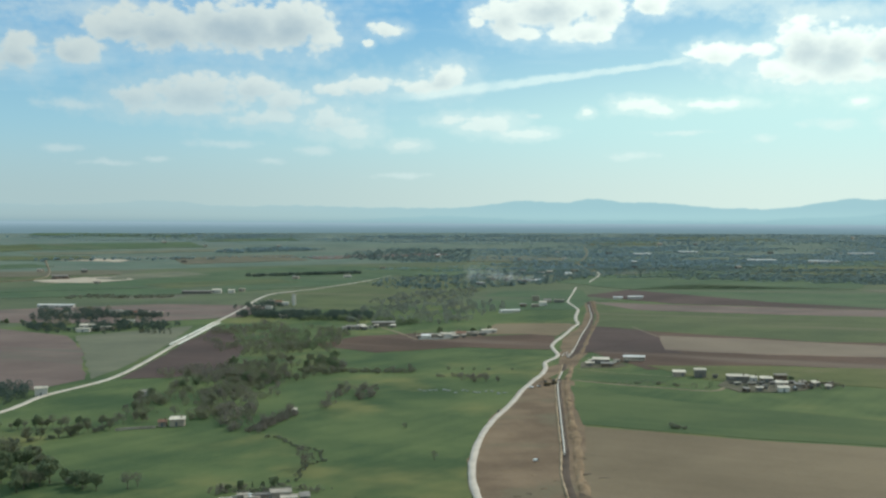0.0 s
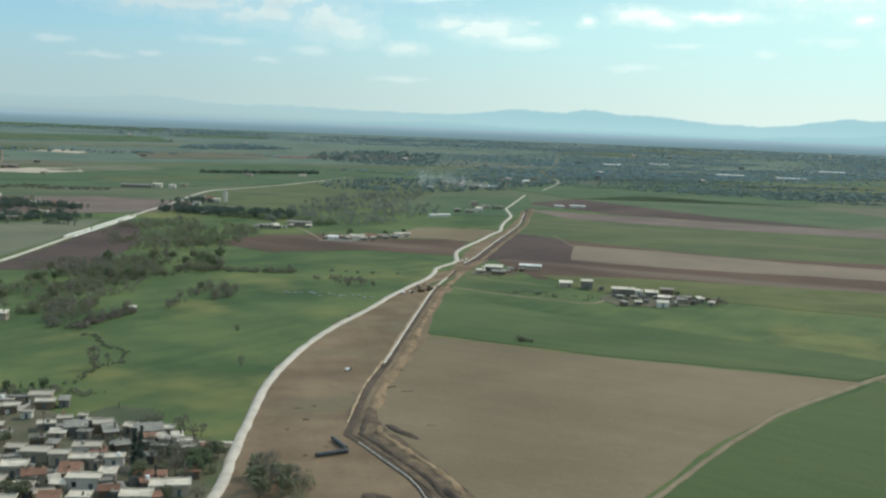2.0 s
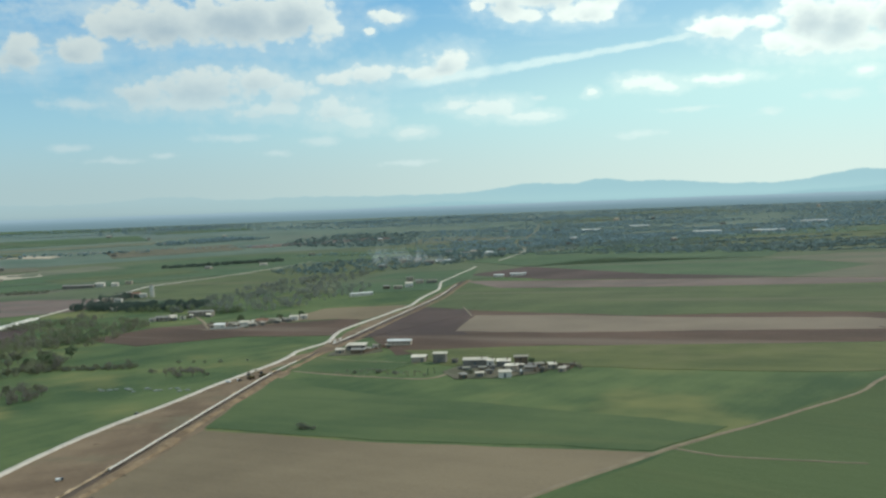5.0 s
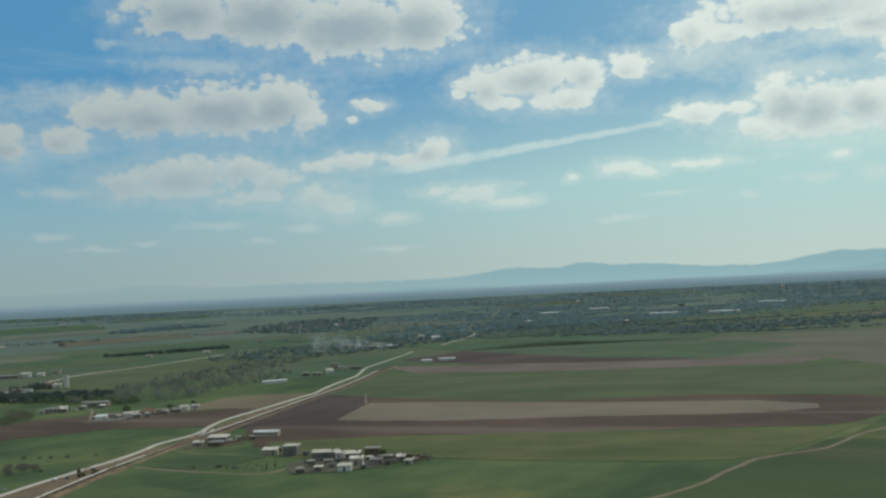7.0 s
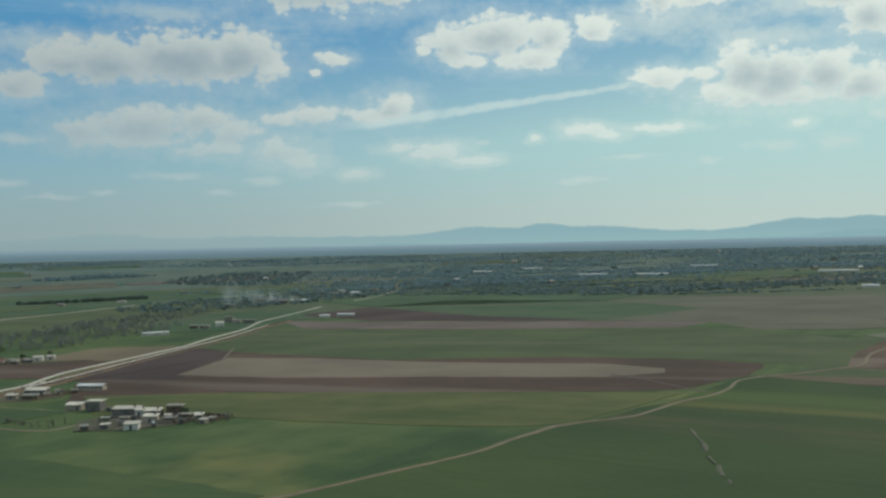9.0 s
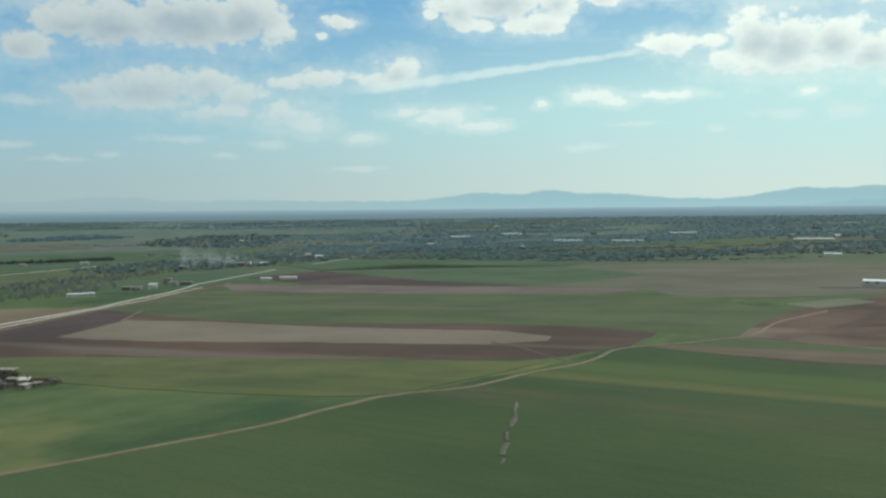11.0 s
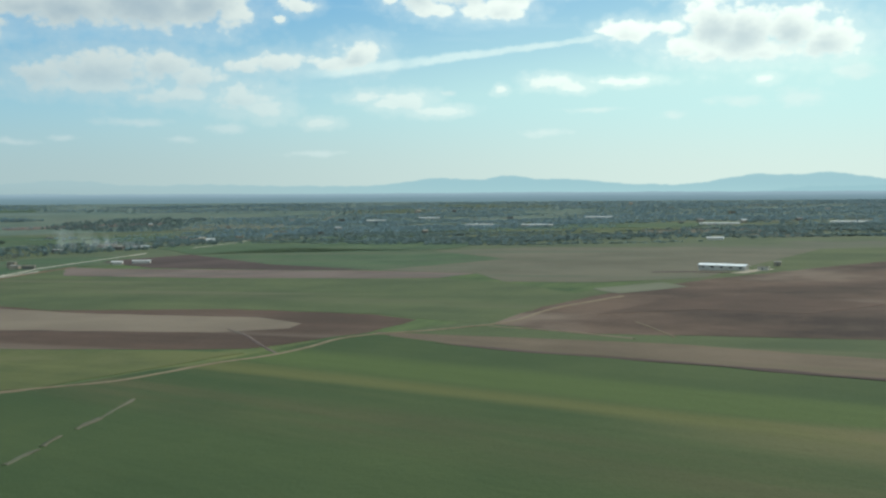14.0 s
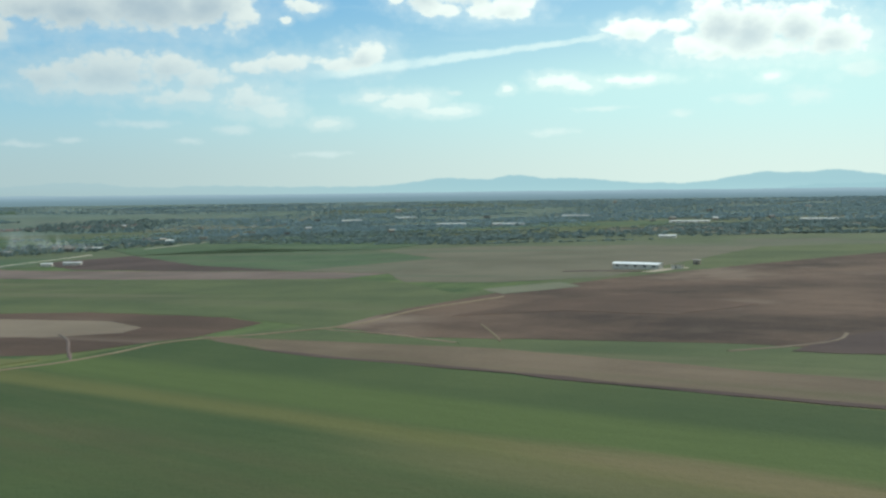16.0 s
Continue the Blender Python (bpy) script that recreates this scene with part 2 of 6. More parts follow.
    # the far mountain ranges, painted into the sky in pale haze colours
    def skyline(base, peaks, wobble, seed):
        h = None
        for centre, top, wide in peaks:
            d = N.math("MULTIPLY", N.math("SUBTRACT", az, centre), 1.0 / wide)
            g = N.math("MULTIPLY", N.math("EXPONENT", N.math("MULTIPLY", N.math("MULTIPLY", d, d), -1.0)), top)
            h = g if h is None else N.math("ADD", h, g)
        n = N.noise(N.xyz(N.math("MULTIPLY", az, 0.9), seed, 0.0), 1.0, 8.0, 0.6).outputs[0]
        return N.math("ADD", N.math("ADD", h, base), N.math("MULTIPLY", N.math("SUBTRACT", n, 0.5), wobble))

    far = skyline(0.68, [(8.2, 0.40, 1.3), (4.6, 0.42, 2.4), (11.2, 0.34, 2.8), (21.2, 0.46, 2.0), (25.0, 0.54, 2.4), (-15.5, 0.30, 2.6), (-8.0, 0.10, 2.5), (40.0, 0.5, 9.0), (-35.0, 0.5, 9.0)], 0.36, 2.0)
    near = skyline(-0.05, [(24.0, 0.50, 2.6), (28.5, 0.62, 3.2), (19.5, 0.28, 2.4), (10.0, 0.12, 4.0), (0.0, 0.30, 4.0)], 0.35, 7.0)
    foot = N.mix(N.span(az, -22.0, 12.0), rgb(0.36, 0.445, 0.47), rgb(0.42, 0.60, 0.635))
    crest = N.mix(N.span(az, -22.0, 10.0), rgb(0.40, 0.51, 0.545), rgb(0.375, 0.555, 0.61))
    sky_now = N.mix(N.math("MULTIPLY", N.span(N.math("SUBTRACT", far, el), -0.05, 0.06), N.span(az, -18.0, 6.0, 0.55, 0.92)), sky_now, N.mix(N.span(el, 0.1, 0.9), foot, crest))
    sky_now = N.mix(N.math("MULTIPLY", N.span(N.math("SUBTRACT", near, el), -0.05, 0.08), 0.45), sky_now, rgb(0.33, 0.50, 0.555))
    # ground haze over the far plain, painted as a low blue band of sky
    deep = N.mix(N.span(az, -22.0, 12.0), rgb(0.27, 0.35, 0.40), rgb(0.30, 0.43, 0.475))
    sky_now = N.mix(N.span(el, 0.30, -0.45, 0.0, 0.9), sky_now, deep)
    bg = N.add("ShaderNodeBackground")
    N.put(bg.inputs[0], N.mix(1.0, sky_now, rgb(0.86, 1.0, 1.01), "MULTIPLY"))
    bg.inputs[1].default_value = 0.95
    N.put(N.add("ShaderNodeOutputWorld").inputs[0], bg.outputs[0])


build_world()


# ---- materials ----
def material(name, rough=0.9):
    m = bpy.data.materials.new(name)
    m.use_nodes = True
    N = Nodes(m.node_tree)
    b = m.node_tree.nodes["Principled BSDF"]
    b.inputs["Roughness"].default_value = rough
    b.inputs["Specular IOR Level"].default_value = 0.12
    return m, N, b


def soil(name, low, high, patch=0.02, stripe=0.0, turn=0.0, streaks=0.25, third=None, banded=False):
    """Cropland or bare earth: broad patches, drill rows along one direction, fine grain."""
    m, N, b = material(name)
    at = N.add("ShaderNodeNewGeometry").outputs["Position"]
    rot = N.add("ShaderNodeVectorRotate", rotation_type="Z_AXIS")
    N.put(rot.inputs["Vector"], at)
    rot.inputs["Angle"].default_value = radians(turn)
    along = N.vec("MULTIPLY", rot.outputs[0], (0.06, 1.0, 1.0))
    broad = N.noise(at, patch, 5.0, 0.6).outputs[0]
    lines = N.noise(along, 0.12, 5.0, 0.65).outputs[0]
    grain = N.noise(at, 0.55, 4.0, 0.7).outputs[0]
    tone = N.math("ADD", N.span(broad, 0.30, 0.70), N.math("MULTIPLY", N.math("SUBTRACT", lines, 0.5), streaks * 5))
    tone = N.math("ADD", tone, N.math("MULTIPLY", N.math("SUBTRACT", grain, 0.5), 0.7), clamp=True)
    col = N.mix(tone, rgb(*low), rgb(*high))
    if third:
        if banded:
            spots = N.noise(N.vec("MULTIPLY", rot.outputs[0], (0.10, 1.0, 1.0)), 0.022, 4.0, 0.6).outputs[0]
        else:
            spots = N.noise(N.vec("ADD", at, (310.0, 90.0, 0.0)), patch * 0.7, 4.0, 0.6).outputs[0]
        col = N.mix(N.span(spots, 0.52, 0.70, 0.0, 0.85), col, rgb(*third))
    if stripe:
        rows_ = N.add("ShaderNodeTexWave", wave_type="BANDS", bands_direction="Y", wave_profile="SIN")
        N.put(rows_.inputs["Vector"], rot.outputs[0])
        rows_.inputs["Scale"].default_value, rows_.inputs["Distortion"].default_value = stripe, 1.5
        col = N.mix(N.math("MULTIPLY", rows_.outputs[1], 0.22), col, rgb(*[c * 0.6 for c in low]))
    N.put(b.inputs["Base Color"], col)
    bump = N.add("ShaderNodeBump")
    bump.inputs["Strength"].default_value, bump.inputs["Distance"].default_value = 0.6, 0.35
    N.put(bump.inputs["Height"], grain)
    N.put(b.inputs["Normal"], bump.outputs[0])
    return m


def wheat(name):
    """Young wheat in long strips of uneven growth that run along the sowing."""
    m, N, b = material(name)
    at = N.add("ShaderNodeNewGeometry").outputs["Position"]
    sep = N.add("ShaderNodeSeparateXYZ")
    N.put(sep.inputs[0], at)
    along = N.math("SUBTRACT", N.math("MULTIPLY", sep.outputs[0], 0.735), N.math("MULTIPLY", sep.outputs[1], 0.677))
    across = N.math("ADD", N.math("MULTIPLY", sep.outputs[0], 0.677), N.math("MULTIPLY", sep.outputs[1], 0.735))
    place = N.xyz(N.math("MULTIPLY", along, 0.10), across, 0.0)
    sway = N.math("MULTIPLY", N.math("SUBTRACT", N.noise(place, 0.03, 4.0, 0.6).outputs[0], 0.5), 22.0)
    c = N.math("ADD", across, sway)
    green = N.mix(N.span(N.noise(at, 0.006, 5.0, 0.6).outputs[0], 0.32, 0.68), rgb(0.043, 0.069, 0.026), rgb(0.068, 0.092, 0.034))
    green = N.mix(N.span(c, 600.0, 470.0, 0.0, 0.6), green, rgb(0.078, 0.106, 0.042))
    fresh = N.math("MULTIPLY", N.span(c, 708.0, 722.0), N.span(c, 752.0, 736.0))
    green = N.mix(N.math("MULTIPLY", fresh, 0.9), green, rgb(0.078, 0.108, 0.034))
    ripe = N.math("MULTIPLY", N.span(c, 692.0, 703.0), N.span(c, 718.0, 707.0))
    green = N.mix(N.math("MULTIPLY", ripe, 0.62), green, rgb(0.138, 0.130, 0.046))
    thin = N.math("MULTIPLY", N.math("MULTIPLY", N.span(c, 676.0, 690.0), N.span(c, 706.0, 694.0)), N.span(along, 70.0, 140.0))
    green = N.mix(N.math("MULTIPLY", thin, 0.5), green, rgb(0.160, 0.132, 0.066))
    worn = N.math("MULTIPLY", N.span(c, 632.0, 650.0), N.span(c, 684.0, 666.0))
    spots = N.noise(place, 0.05, 5.0, 0.65).outputs[0]
    green = N.mix(N.math("MULTIPLY", worn, N.span(spots, 0.35, 0.65, 0.1, 0.7)), green, rgb(0.088, 0.082, 0.040))
    green = N.mix(N.span(N.noise(place, 0.018, 5.0, 0.62).outputs[0], 0.54, 0.72, 0.0, 0.38), green, rgb(0.098, 0.100, 0.042))
    bare = N.vec("LENGTH", N.vec("MULTIPLY", N.vec("SUBTRACT", N.xyz(along, across, 0.0), (178.8, 708.8, 0.0)), (1 / 62.0, 1 / 13.0, 0.0)))
    bare = N.math("ADD", bare, N.math("MULTIPLY", N.math("SUBTRACT", N.noise(place, 0.07, 5.0, 0.65).outputs[0], 0.5), 1.6))
    green = N.mix(N.span(bare, 1.1, 0.2, 0.0, 0.75), green, rgb(0.165, 0.128, 0.070))
    lines = N.noise(place, 0.22, 4.0, 0.6).outputs[0]
    grain = N.noise(at, 0.6, 4.0, 0.7).outputs[0]
    f = N.math("ADD", N.math("MULTIPLY", N.math("SUBTRACT", lines, 0.5), 1.1), N.math("MULTIPLY", grain, 0.6), clamp=True)
    N.put(b.inputs["Base Color"], N.mix(f, green, N.mix(1.0, green, rgb(0.68, 0.74, 0.66), "MULTIPLY")))
    bump = N.add("ShaderNodeBump")
    bump.inputs["Strength"].default_value, bump.inputs["Distance"].default_value = 0.6, 0.35
    N.put(bump.inputs["Height"], grain)
    N.put(b.inputs["Normal"], bump.outputs[0])
    return m


def plain(name, color, dark=0.7, scale=0.6, rough=0.8, metallic=0.0, random_tone=0.0):
    """Weathered paint, plaster, metal or gravel: two scales of staining."""
    m, N, b = material(name, rough)
    at = N.add("ShaderNodeNewGeometry").outputs["Position"]
    n1 = N.noise(at, scale, 5.0, 0.65).outputs[0]
    n2 = N.noise(at, scale * 6, 3.0, 0.6).outputs[0]
    f = N.math("ADD", N.span(n1, 0.35, 0.75), N.math("MULTIPLY", N.math("SUBTRACT", n2, 0.5), 0.8), clamp=True)
    col = N.mix(f, rgb(*color), rgb(*[c * dark for c in color]))
    if random_tone:
        r = N.add("ShaderNodeObjectInfo").outputs["Random"]
        col = N.mix(N.math("MULTIPLY", r, random_tone), col, rgb(*[c * 0.35 for c in color]))
    N.put(b.inputs["Base Color"], col)
    b.inputs["Metallic"].default_value = metallic
    return m


def leafy(name, low, high, through=0.5):
    """Foliage: thin leaves that scatter part of the light through."""
    m = bpy.data.materials.new(name)
    m.use_nodes = True
    m.node_tree.nodes.clear()
    N = Nodes(m.node_tree)
    r = N.add("ShaderNodeObjectInfo").outputs["Random"]
    g = N.add("ShaderNodeNewGeometry")
    broad = N.noise(g.outputs["Position"], 0.02, 3.0, 0.6).outputs[0]
    r = N.math("ADD", N.math("MULTIPLY", r, 0.3), N.math("MULTIPLY", g.outputs["Random Per Island"], 0.4))
    r = N.math("ADD", r, N.span(broad, 0.35, 0.65, 0.0, 0.3))
    col = N.mix(r, rgb(*low), rgb(*high))
    d, t = N.add("ShaderNodeBsdfDiffuse"), N.add("ShaderNodeBsdfTranslucent")
    N.put(d.inputs[0], col)
    N.put(t.inputs[0], col)
    mixed = N.add("ShaderNodeMixShader")
    mixed.inputs[0].default_value = through
    N.put(mixed.inputs[1], d.outputs[0])
    N.put(mixed.inputs[2], t.outputs[0])
    N.put(N.add("ShaderNodeOutputMaterial").inputs[0], mixed.outputs[0])
    return m


GREEN = soil("meadow_green", (0.038, 0.068, 0.027), (0.090, 0.120, 0.045), 0.014, 0.0, -55, 0.22, (0.150, 0.148, 0.055))
CROP = wheat("young_wheat")
DEEP = soil("deep_green_crop", (0.045, 0.074, 0.030), (0.080, 0.106, 0.042), 0.010, 0.0, 31, 0.25, (0.098, 0.108, 0.044), True)
STRAW = soil("yellowish_crop", (0.064, 0.080, 0.030), (0.108, 0.114, 0.043), 0.016, 0.0, 31, 0.3, (0.126, 0.118, 0.056))
LUSH = soil("lush_wheat", (0.046, 0.080, 0.041), (0.072, 0.108, 0.053), 0.012, 0.0, 28, 0.25, (0.096, 0.100, 0.064), True)
DULL = soil("dull_green_crop", (0.058, 0.078, 0.036), (0.092, 0.109, 0.048), 0.010, 0.0, 31, 0.25, (0.110, 0.104, 0.060), True)
OLIVE = soil("pale_stubble_green", (0.100, 0.108, 0.073), (0.140, 0.142, 0.095), 0.012, 0.0, 28, 0.2)
TAN = soil("harrowed_earth", (0.128, 0.100, 0.063), (0.180, 0.141, 0.089), 0.008, 0.0, 31, 0.15)
STRIP = soil("tilled_strip_earth", (0.104, 0.078, 0.053), (0.152, 0.114, 0.078), 0.012, 0.0, 42, 0.22, (0.090, 0.082, 0.046), True)
PALE = soil("pale_dry_earth", (0.146, 0.116, 0.085), (0.192, 0.153, 0.112), 0.010, 0.0, 31, 0.15)
BROWN = soil("ploughed_brown", (0.062, 0.041, 0.030), (0.106, 0.068, 0.049), 0.010, 0.0, 31, 0.22, (0.140, 0.106, 0.080), True)
HILL = soil("ploughed_hill_earth", (0.038, 0.026, 0.020), (0.124, 0.082, 0.058), 0.0095, 0.0, 52, 0.14, (0.180, 0.134, 0.100))
DARK = soil("ploughed_dark", (0.054, 0.038, 0.034), (0.083, 0.058, 0.050), 0.010, 0.0, 31, 0.2)
ROSY = soil("reddish_earth", (0.114, 0.083, 0.072), (0.160, 0.121, 0.103), 0.012, 0.0, 28, 0.2, (0.107, 0.104, 0.081), True)
EARTH = soil("trodden_earth", (0.118, 0.083, 0.053), (0.188, 0.135, 0.086), 0.03, 0.0, 80, 0.15, (0.128, 0.110, 0.070))
SPOIL = soil("dug_spoil", (0.120, 0.084, 0.052), (0.250, 0.178, 0.108), 0.09, 0.0, 80, 0.15, (0.062, 0.046, 0.034))
PALE_SPOIL = soil("pale_dry_spoil", (0.250, 0.190, 0.120), (0.380, 0.295, 0.195), 0.2, 0.0, 80, 0.15)
GRAVEL = plain("pale_gravel", (0.455, 0.410, 0.345), 0.75, 0.15)
DIRT = plain("dirt_track", (0.205, 0.163, 0.108), 0.72, 0.12)
QUARRY = plain("bare_pit_ground", (0.40, 0.34, 0.26), 0.7, 0.04)
# the two farthest soils carry a pale haze tint in their base colours
HAZED_FARPLAIN = soil("hazed_far_plain", (0.078, 0.114, 0.088), (0.112, 0.146, 0.110), 0.006, 0.0, 10, 0.45, (0.130, 0.130, 0.108), True)
HAZED_FARTHEST = soil("hazed_farthest_plain", (0.086, 0.126, 0.106), (0.118, 0.156, 0.130), 0.004, 0.0, 10, 0.45, (0.130, 0.140, 0.122), True)
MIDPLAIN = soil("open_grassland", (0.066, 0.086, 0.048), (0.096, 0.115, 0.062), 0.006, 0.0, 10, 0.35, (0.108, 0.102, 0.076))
FALLOW = soil("grey_fallow", (0.094, 0.089, 0.060), (0.132, 0.120, 0.084), 0.010, 0.0, 31, 0.25, (0.085, 0.100, 0.062), True)

# ---- ground ----
CENTRE = Vector((260.0, 90.0, 0.0))


def height(x, y):
    """The plain falls gently to the left and away, and climbs at last to the foot of the hills."""
    k = min(max((math.hypot(x - 260, y - 90) - 1900) / 2200, 0.0), 1.0)
    k = k * k * (3 - 2 * k)
    return (0.023 * x - 0.0056 * y) * (1 - k) + 58 * k


def mesh_object(name, verts, faces, mat, smooth=False, parent=None):
    me = bpy.data.meshes.new(name)
    me.from_pydata([tuple(v) for v in verts], [], faces)
    me.materials.append(mat)
    if smooth:
        me.polygons.foreach_set("use_smooth", [True] * len(me.polygons))
    ob = new(name, me)
    if parent:
        ob.parent = parent
    return ob


def part(name, bm, mat, parent, label=""):
    me = bpy.data.meshes.new(name)
    bmesh.ops.recalc_face_normals(bm, faces=bm.faces)
    bm.to_mesh(me)
    bm.free()
    me.materials.append(mat)
    ob = new(name, me)
    ob.parent = parent
    return tagged(ob, label)


def build_ground():
    verts, faces = [], []
    rings = [100, 300, 600, 900, 1200, 1500, 1900] + [1900 + 100 * i for i in range(1, 25)]
    n = 144
    verts.append((260, 90, height(260, 90)))
    for r in rings:
        for i in range(n):
            a_ = 2 * math.pi * i / n
            x, y = 260 + r * math.sin(a_), 90 + r * math.cos(a_)
            verts.append((x, y, height(x, y)))
    for i in range(n):
        faces.append((0, 1 + (i + 1) % n, 1 + i))
    for k in range(len(rings) - 1):
        p, q = 1 + k * n, 1 + (k + 1) * n
        for i in range(n):
            j = (i + 1) % n
            faces.append((p + i, p + j, q + j, q + i))
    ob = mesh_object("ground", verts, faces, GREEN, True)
    ob.data.materials.append(HAZED_FARPLAIN)
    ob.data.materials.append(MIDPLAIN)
    ob.data.materials.append(HAZED_FARTHEST)
    # outer rings step to the haze-tinted soils
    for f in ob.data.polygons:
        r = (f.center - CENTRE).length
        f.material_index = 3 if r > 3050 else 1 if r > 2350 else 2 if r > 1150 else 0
    return tagged(ob, "broad flat plain of green meadow and farmland", "ground", kind="structure")


build_ground()
LEVEL = [0.04]


def ragged(pts, step=14.0, amount=1.4, seed=0):
    rnd = random.Random(seed)
    out = []
    for p, q in zip(pts, pts[1:] + pts[:1]):
        p, q = Vector((*p, 0)), Vector((*q, 0))
        m = max(1, min(24, int((q - p).length / step)))
        for i in range(m):
            v = p.lerp(q, i / m)
            wob = 0 if i == 0 else 1
            out.append((v.x + wob * rnd.uniform(-amount, amount), v.y + wob * rnd.uniform(-amount, amount)))
    return out


def field(pts, mat, label, category="field", lift=None):
    """A field: a thin slab of tilled soil or crop on the plain."""
    LEVEL[0] += 0.005
    z = lift or LEVEL[0]
    far = max(math.hypot(x - 260, y - 90) for x, y in pts) > 1850
    ring = ragged(pts, 14.0 if not far else 45.0, 1.4 if not far else 8.0, int(abs(pts[0][0] * 7 + pts[0][1])))
    bm = bmesh.new()
    top = [bm.verts.new((x, y, 0)) for x, y in ring]
    if sum(a_[0] * b_[1] - b_[0] * a_[1] for a_, b_ in zip(ring, ring[1:] + ring[:1])) < 0:
        top.reverse()
    face = bm.faces.new(top)
    bmesh.ops.triangulate(bm, faces=[face])
    if far:
        for _ in range(3):
            long = [ed for ed in bm.edges if ed.calc_length() > 120]
            if long:
                bmesh.ops.subdivide_edges(bm, edges=long, cuts=1)
                bmesh.ops.triangulate(bm, faces=bm.faces)
    for v in bm.verts:
        v.co.z = height(v.co.x, v.co.y) + z + (0.3 if far else 0)
    rim = [ed for ed in bm.edges if ed.is_boundary]
    ext = bmesh.ops.extrude_edge_only(bm, edges=rim)
    for v in ext["geom"]:
        if isinstance(v, bmesh.types.BMVert):
            v.co.z -= 0.7 if far else 0.5
    me = bpy.data.meshes.new("field")
    bm.to_mesh(me)
    bm.free()
    me.materials.append(mat)
    return tagged(new("field", me), label, category, kind="structure")


def spline(pts, step=6.0):
    P = [Vector((*p, 0)) for p in pts]
    P = [P[0] * 2 - P[1]] + P + [P[-1] * 2 - P[-2]]
    out = []
    for i in range(1, len(P) - 2):
        n = max(2, int((P[i + 1] - P[i]).length / step))
        for k in range(n):
            t = k / n
            p0, p1, p2, p3 = P[i - 1:i + 3]
            out.append(0.5 * (2 * p1 + (p2 - p0) * t + (2 * p0 - 5 * p1 + 4 * p2 - p3) * t * t + (3 * p1 - p0 - 3 * p2 + p3) * t ** 3))
    out.append(P[-2])
    return out


def ribbon(name, pts, width, mat, label, category, lift=0.45, crown=0.1, wobble=0.25, kind="structure"):
    """A road or track: a cambered strip with shoulders that run down to the soil."""
    rnd = random.Random(int(abs(pts[0][0] + pts[0][1])))
    line = spline(pts)
    verts, faces = [], []
    for i, p in enumerate(line):
        d = (line[min(i + 1, len(line) - 1)] - line[max(i - 1, 0)]).normalized()
        side = Vector((d.y, -d.x, 0))
        h = height(p.x, p.y) + lift
        w = width / 2
        for off, dz in ((-w - 0.3, -lift), (-w, 0), (0, crown), (w, 0), (w + 0.3, -lift)):
            q = p + side * (off + rnd.uniform(-wobble, wobble) * (off != 0))
            verts.append((q.x, q.y, h + dz))
    for i in range(len(line) - 1):
        for k in range(4):
            a_ = i * 5 + k
            faces.append((a_, a_ + 1, a_ + 6, a_ + 5))
    return tagged(mesh_object(name, verts, faces, mat, True), label, category, kind=kind)


# ---- fields ----
field([(480, 640), (560, 560), (740, 380), (1100, 400), (1120, 1120), (913, 1170), (690, 900), (560, 760), (520, 680)], DULL, "dull green grassland between the ploughed fields")
field([(67, 486), (95, 472), (139, 447), (191, 426), (228, 411), (182, 366), (157, 335), (134, 300), (104, 254), (90, 235), (72, 285), (66, 300), (48, 334), (48, 361), (49, 390), (54, 430)], TAN, "large harrowed pale brown field beside the trench")
field([(6, 261), (16, 315), (10, 371), (10, 420), (18, 479), (27, 524), (40, 574), (52, 623), (66, 679), (82, 696), (80, 622), (70, 507), (61, 433), (52, 398), (50, 362), (50, 340), (70, 297), (76, 280), (86, 244)], EARTH, "trampled bare earth strip along the gravel road")
field([(63, 674), (80, 706), (87, 766), (100, 857), (133, 983), (161, 1157), (174, 1279), (188, 1272), (162, 1039), (112, 780), (93, 705), (82, 666)], EARTH, "dug over earth corridor along the gravel road")
field([(133, 670), (215, 678), (286, 651), (391, 619), (425, 612), (472, 648), (496, 692), (476, 722), (397, 777), (293, 805), (181, 914), (146, 879), (111, 766)], BROWN, "dark brown ploughed field")
field([(114, 770), (176, 748), (169, 783), (181, 870), (179, 909), (148, 879)], DARK, "dark freshly ploughed block of earth")
field([(167, 773), (224, 738), (288, 715), (350, 692), (405, 670), (437, 675), (442, 693), (420, 726), (327, 776), (253, 831), (182, 870)], PALE, "long pale dry strip of tilled earth")
field([(180, 912), (294, 805), (398, 777), (479, 724), (500, 694), (524, 666), (563, 729), (602, 774), (568, 896), (527, 954), (353, 1035), (209, 1122), (176, 1027)], DULL, "wide dull green field of young crop")
field([(173, 1267), (209, 1131), (353, 1037), (479, 974), (527, 957), (559, 992), (487, 1057), (329, 1157), (244, 1209)], ROSY, "pale reddish strip of bare earth")
field([(184, 1369), (266, 1479), (383, 1208), (487, 1066), (353, 1148), (272, 1209)], DARK, "dark brown far field")
field([(383, 1208), (266, 1479), (384, 1565), (549, 1383), (609, 1174), (487, 1066)], LUSH, "dark green far field")
field([(487, 1066), (559, 992), (568, 900), (626, 870), (699, 879), (913, 1168), (813, 1295), (662, 1392), (557, 1375), (609, 1174)], FALLOW, "grey brown far fallow land")
field([(186, 1690), (329, 2139), (681, 1659), (557, 1392), (384, 1570), (266, 1483)], LUSH, "green far field")
field([(475, 651), (518, 623), (579, 585), (642, 525), (742, 426), (733, 392), (624, 492), (576, 538), (533, 574), (489, 613)], STRIP, "long pale brown strip of tilled earth")
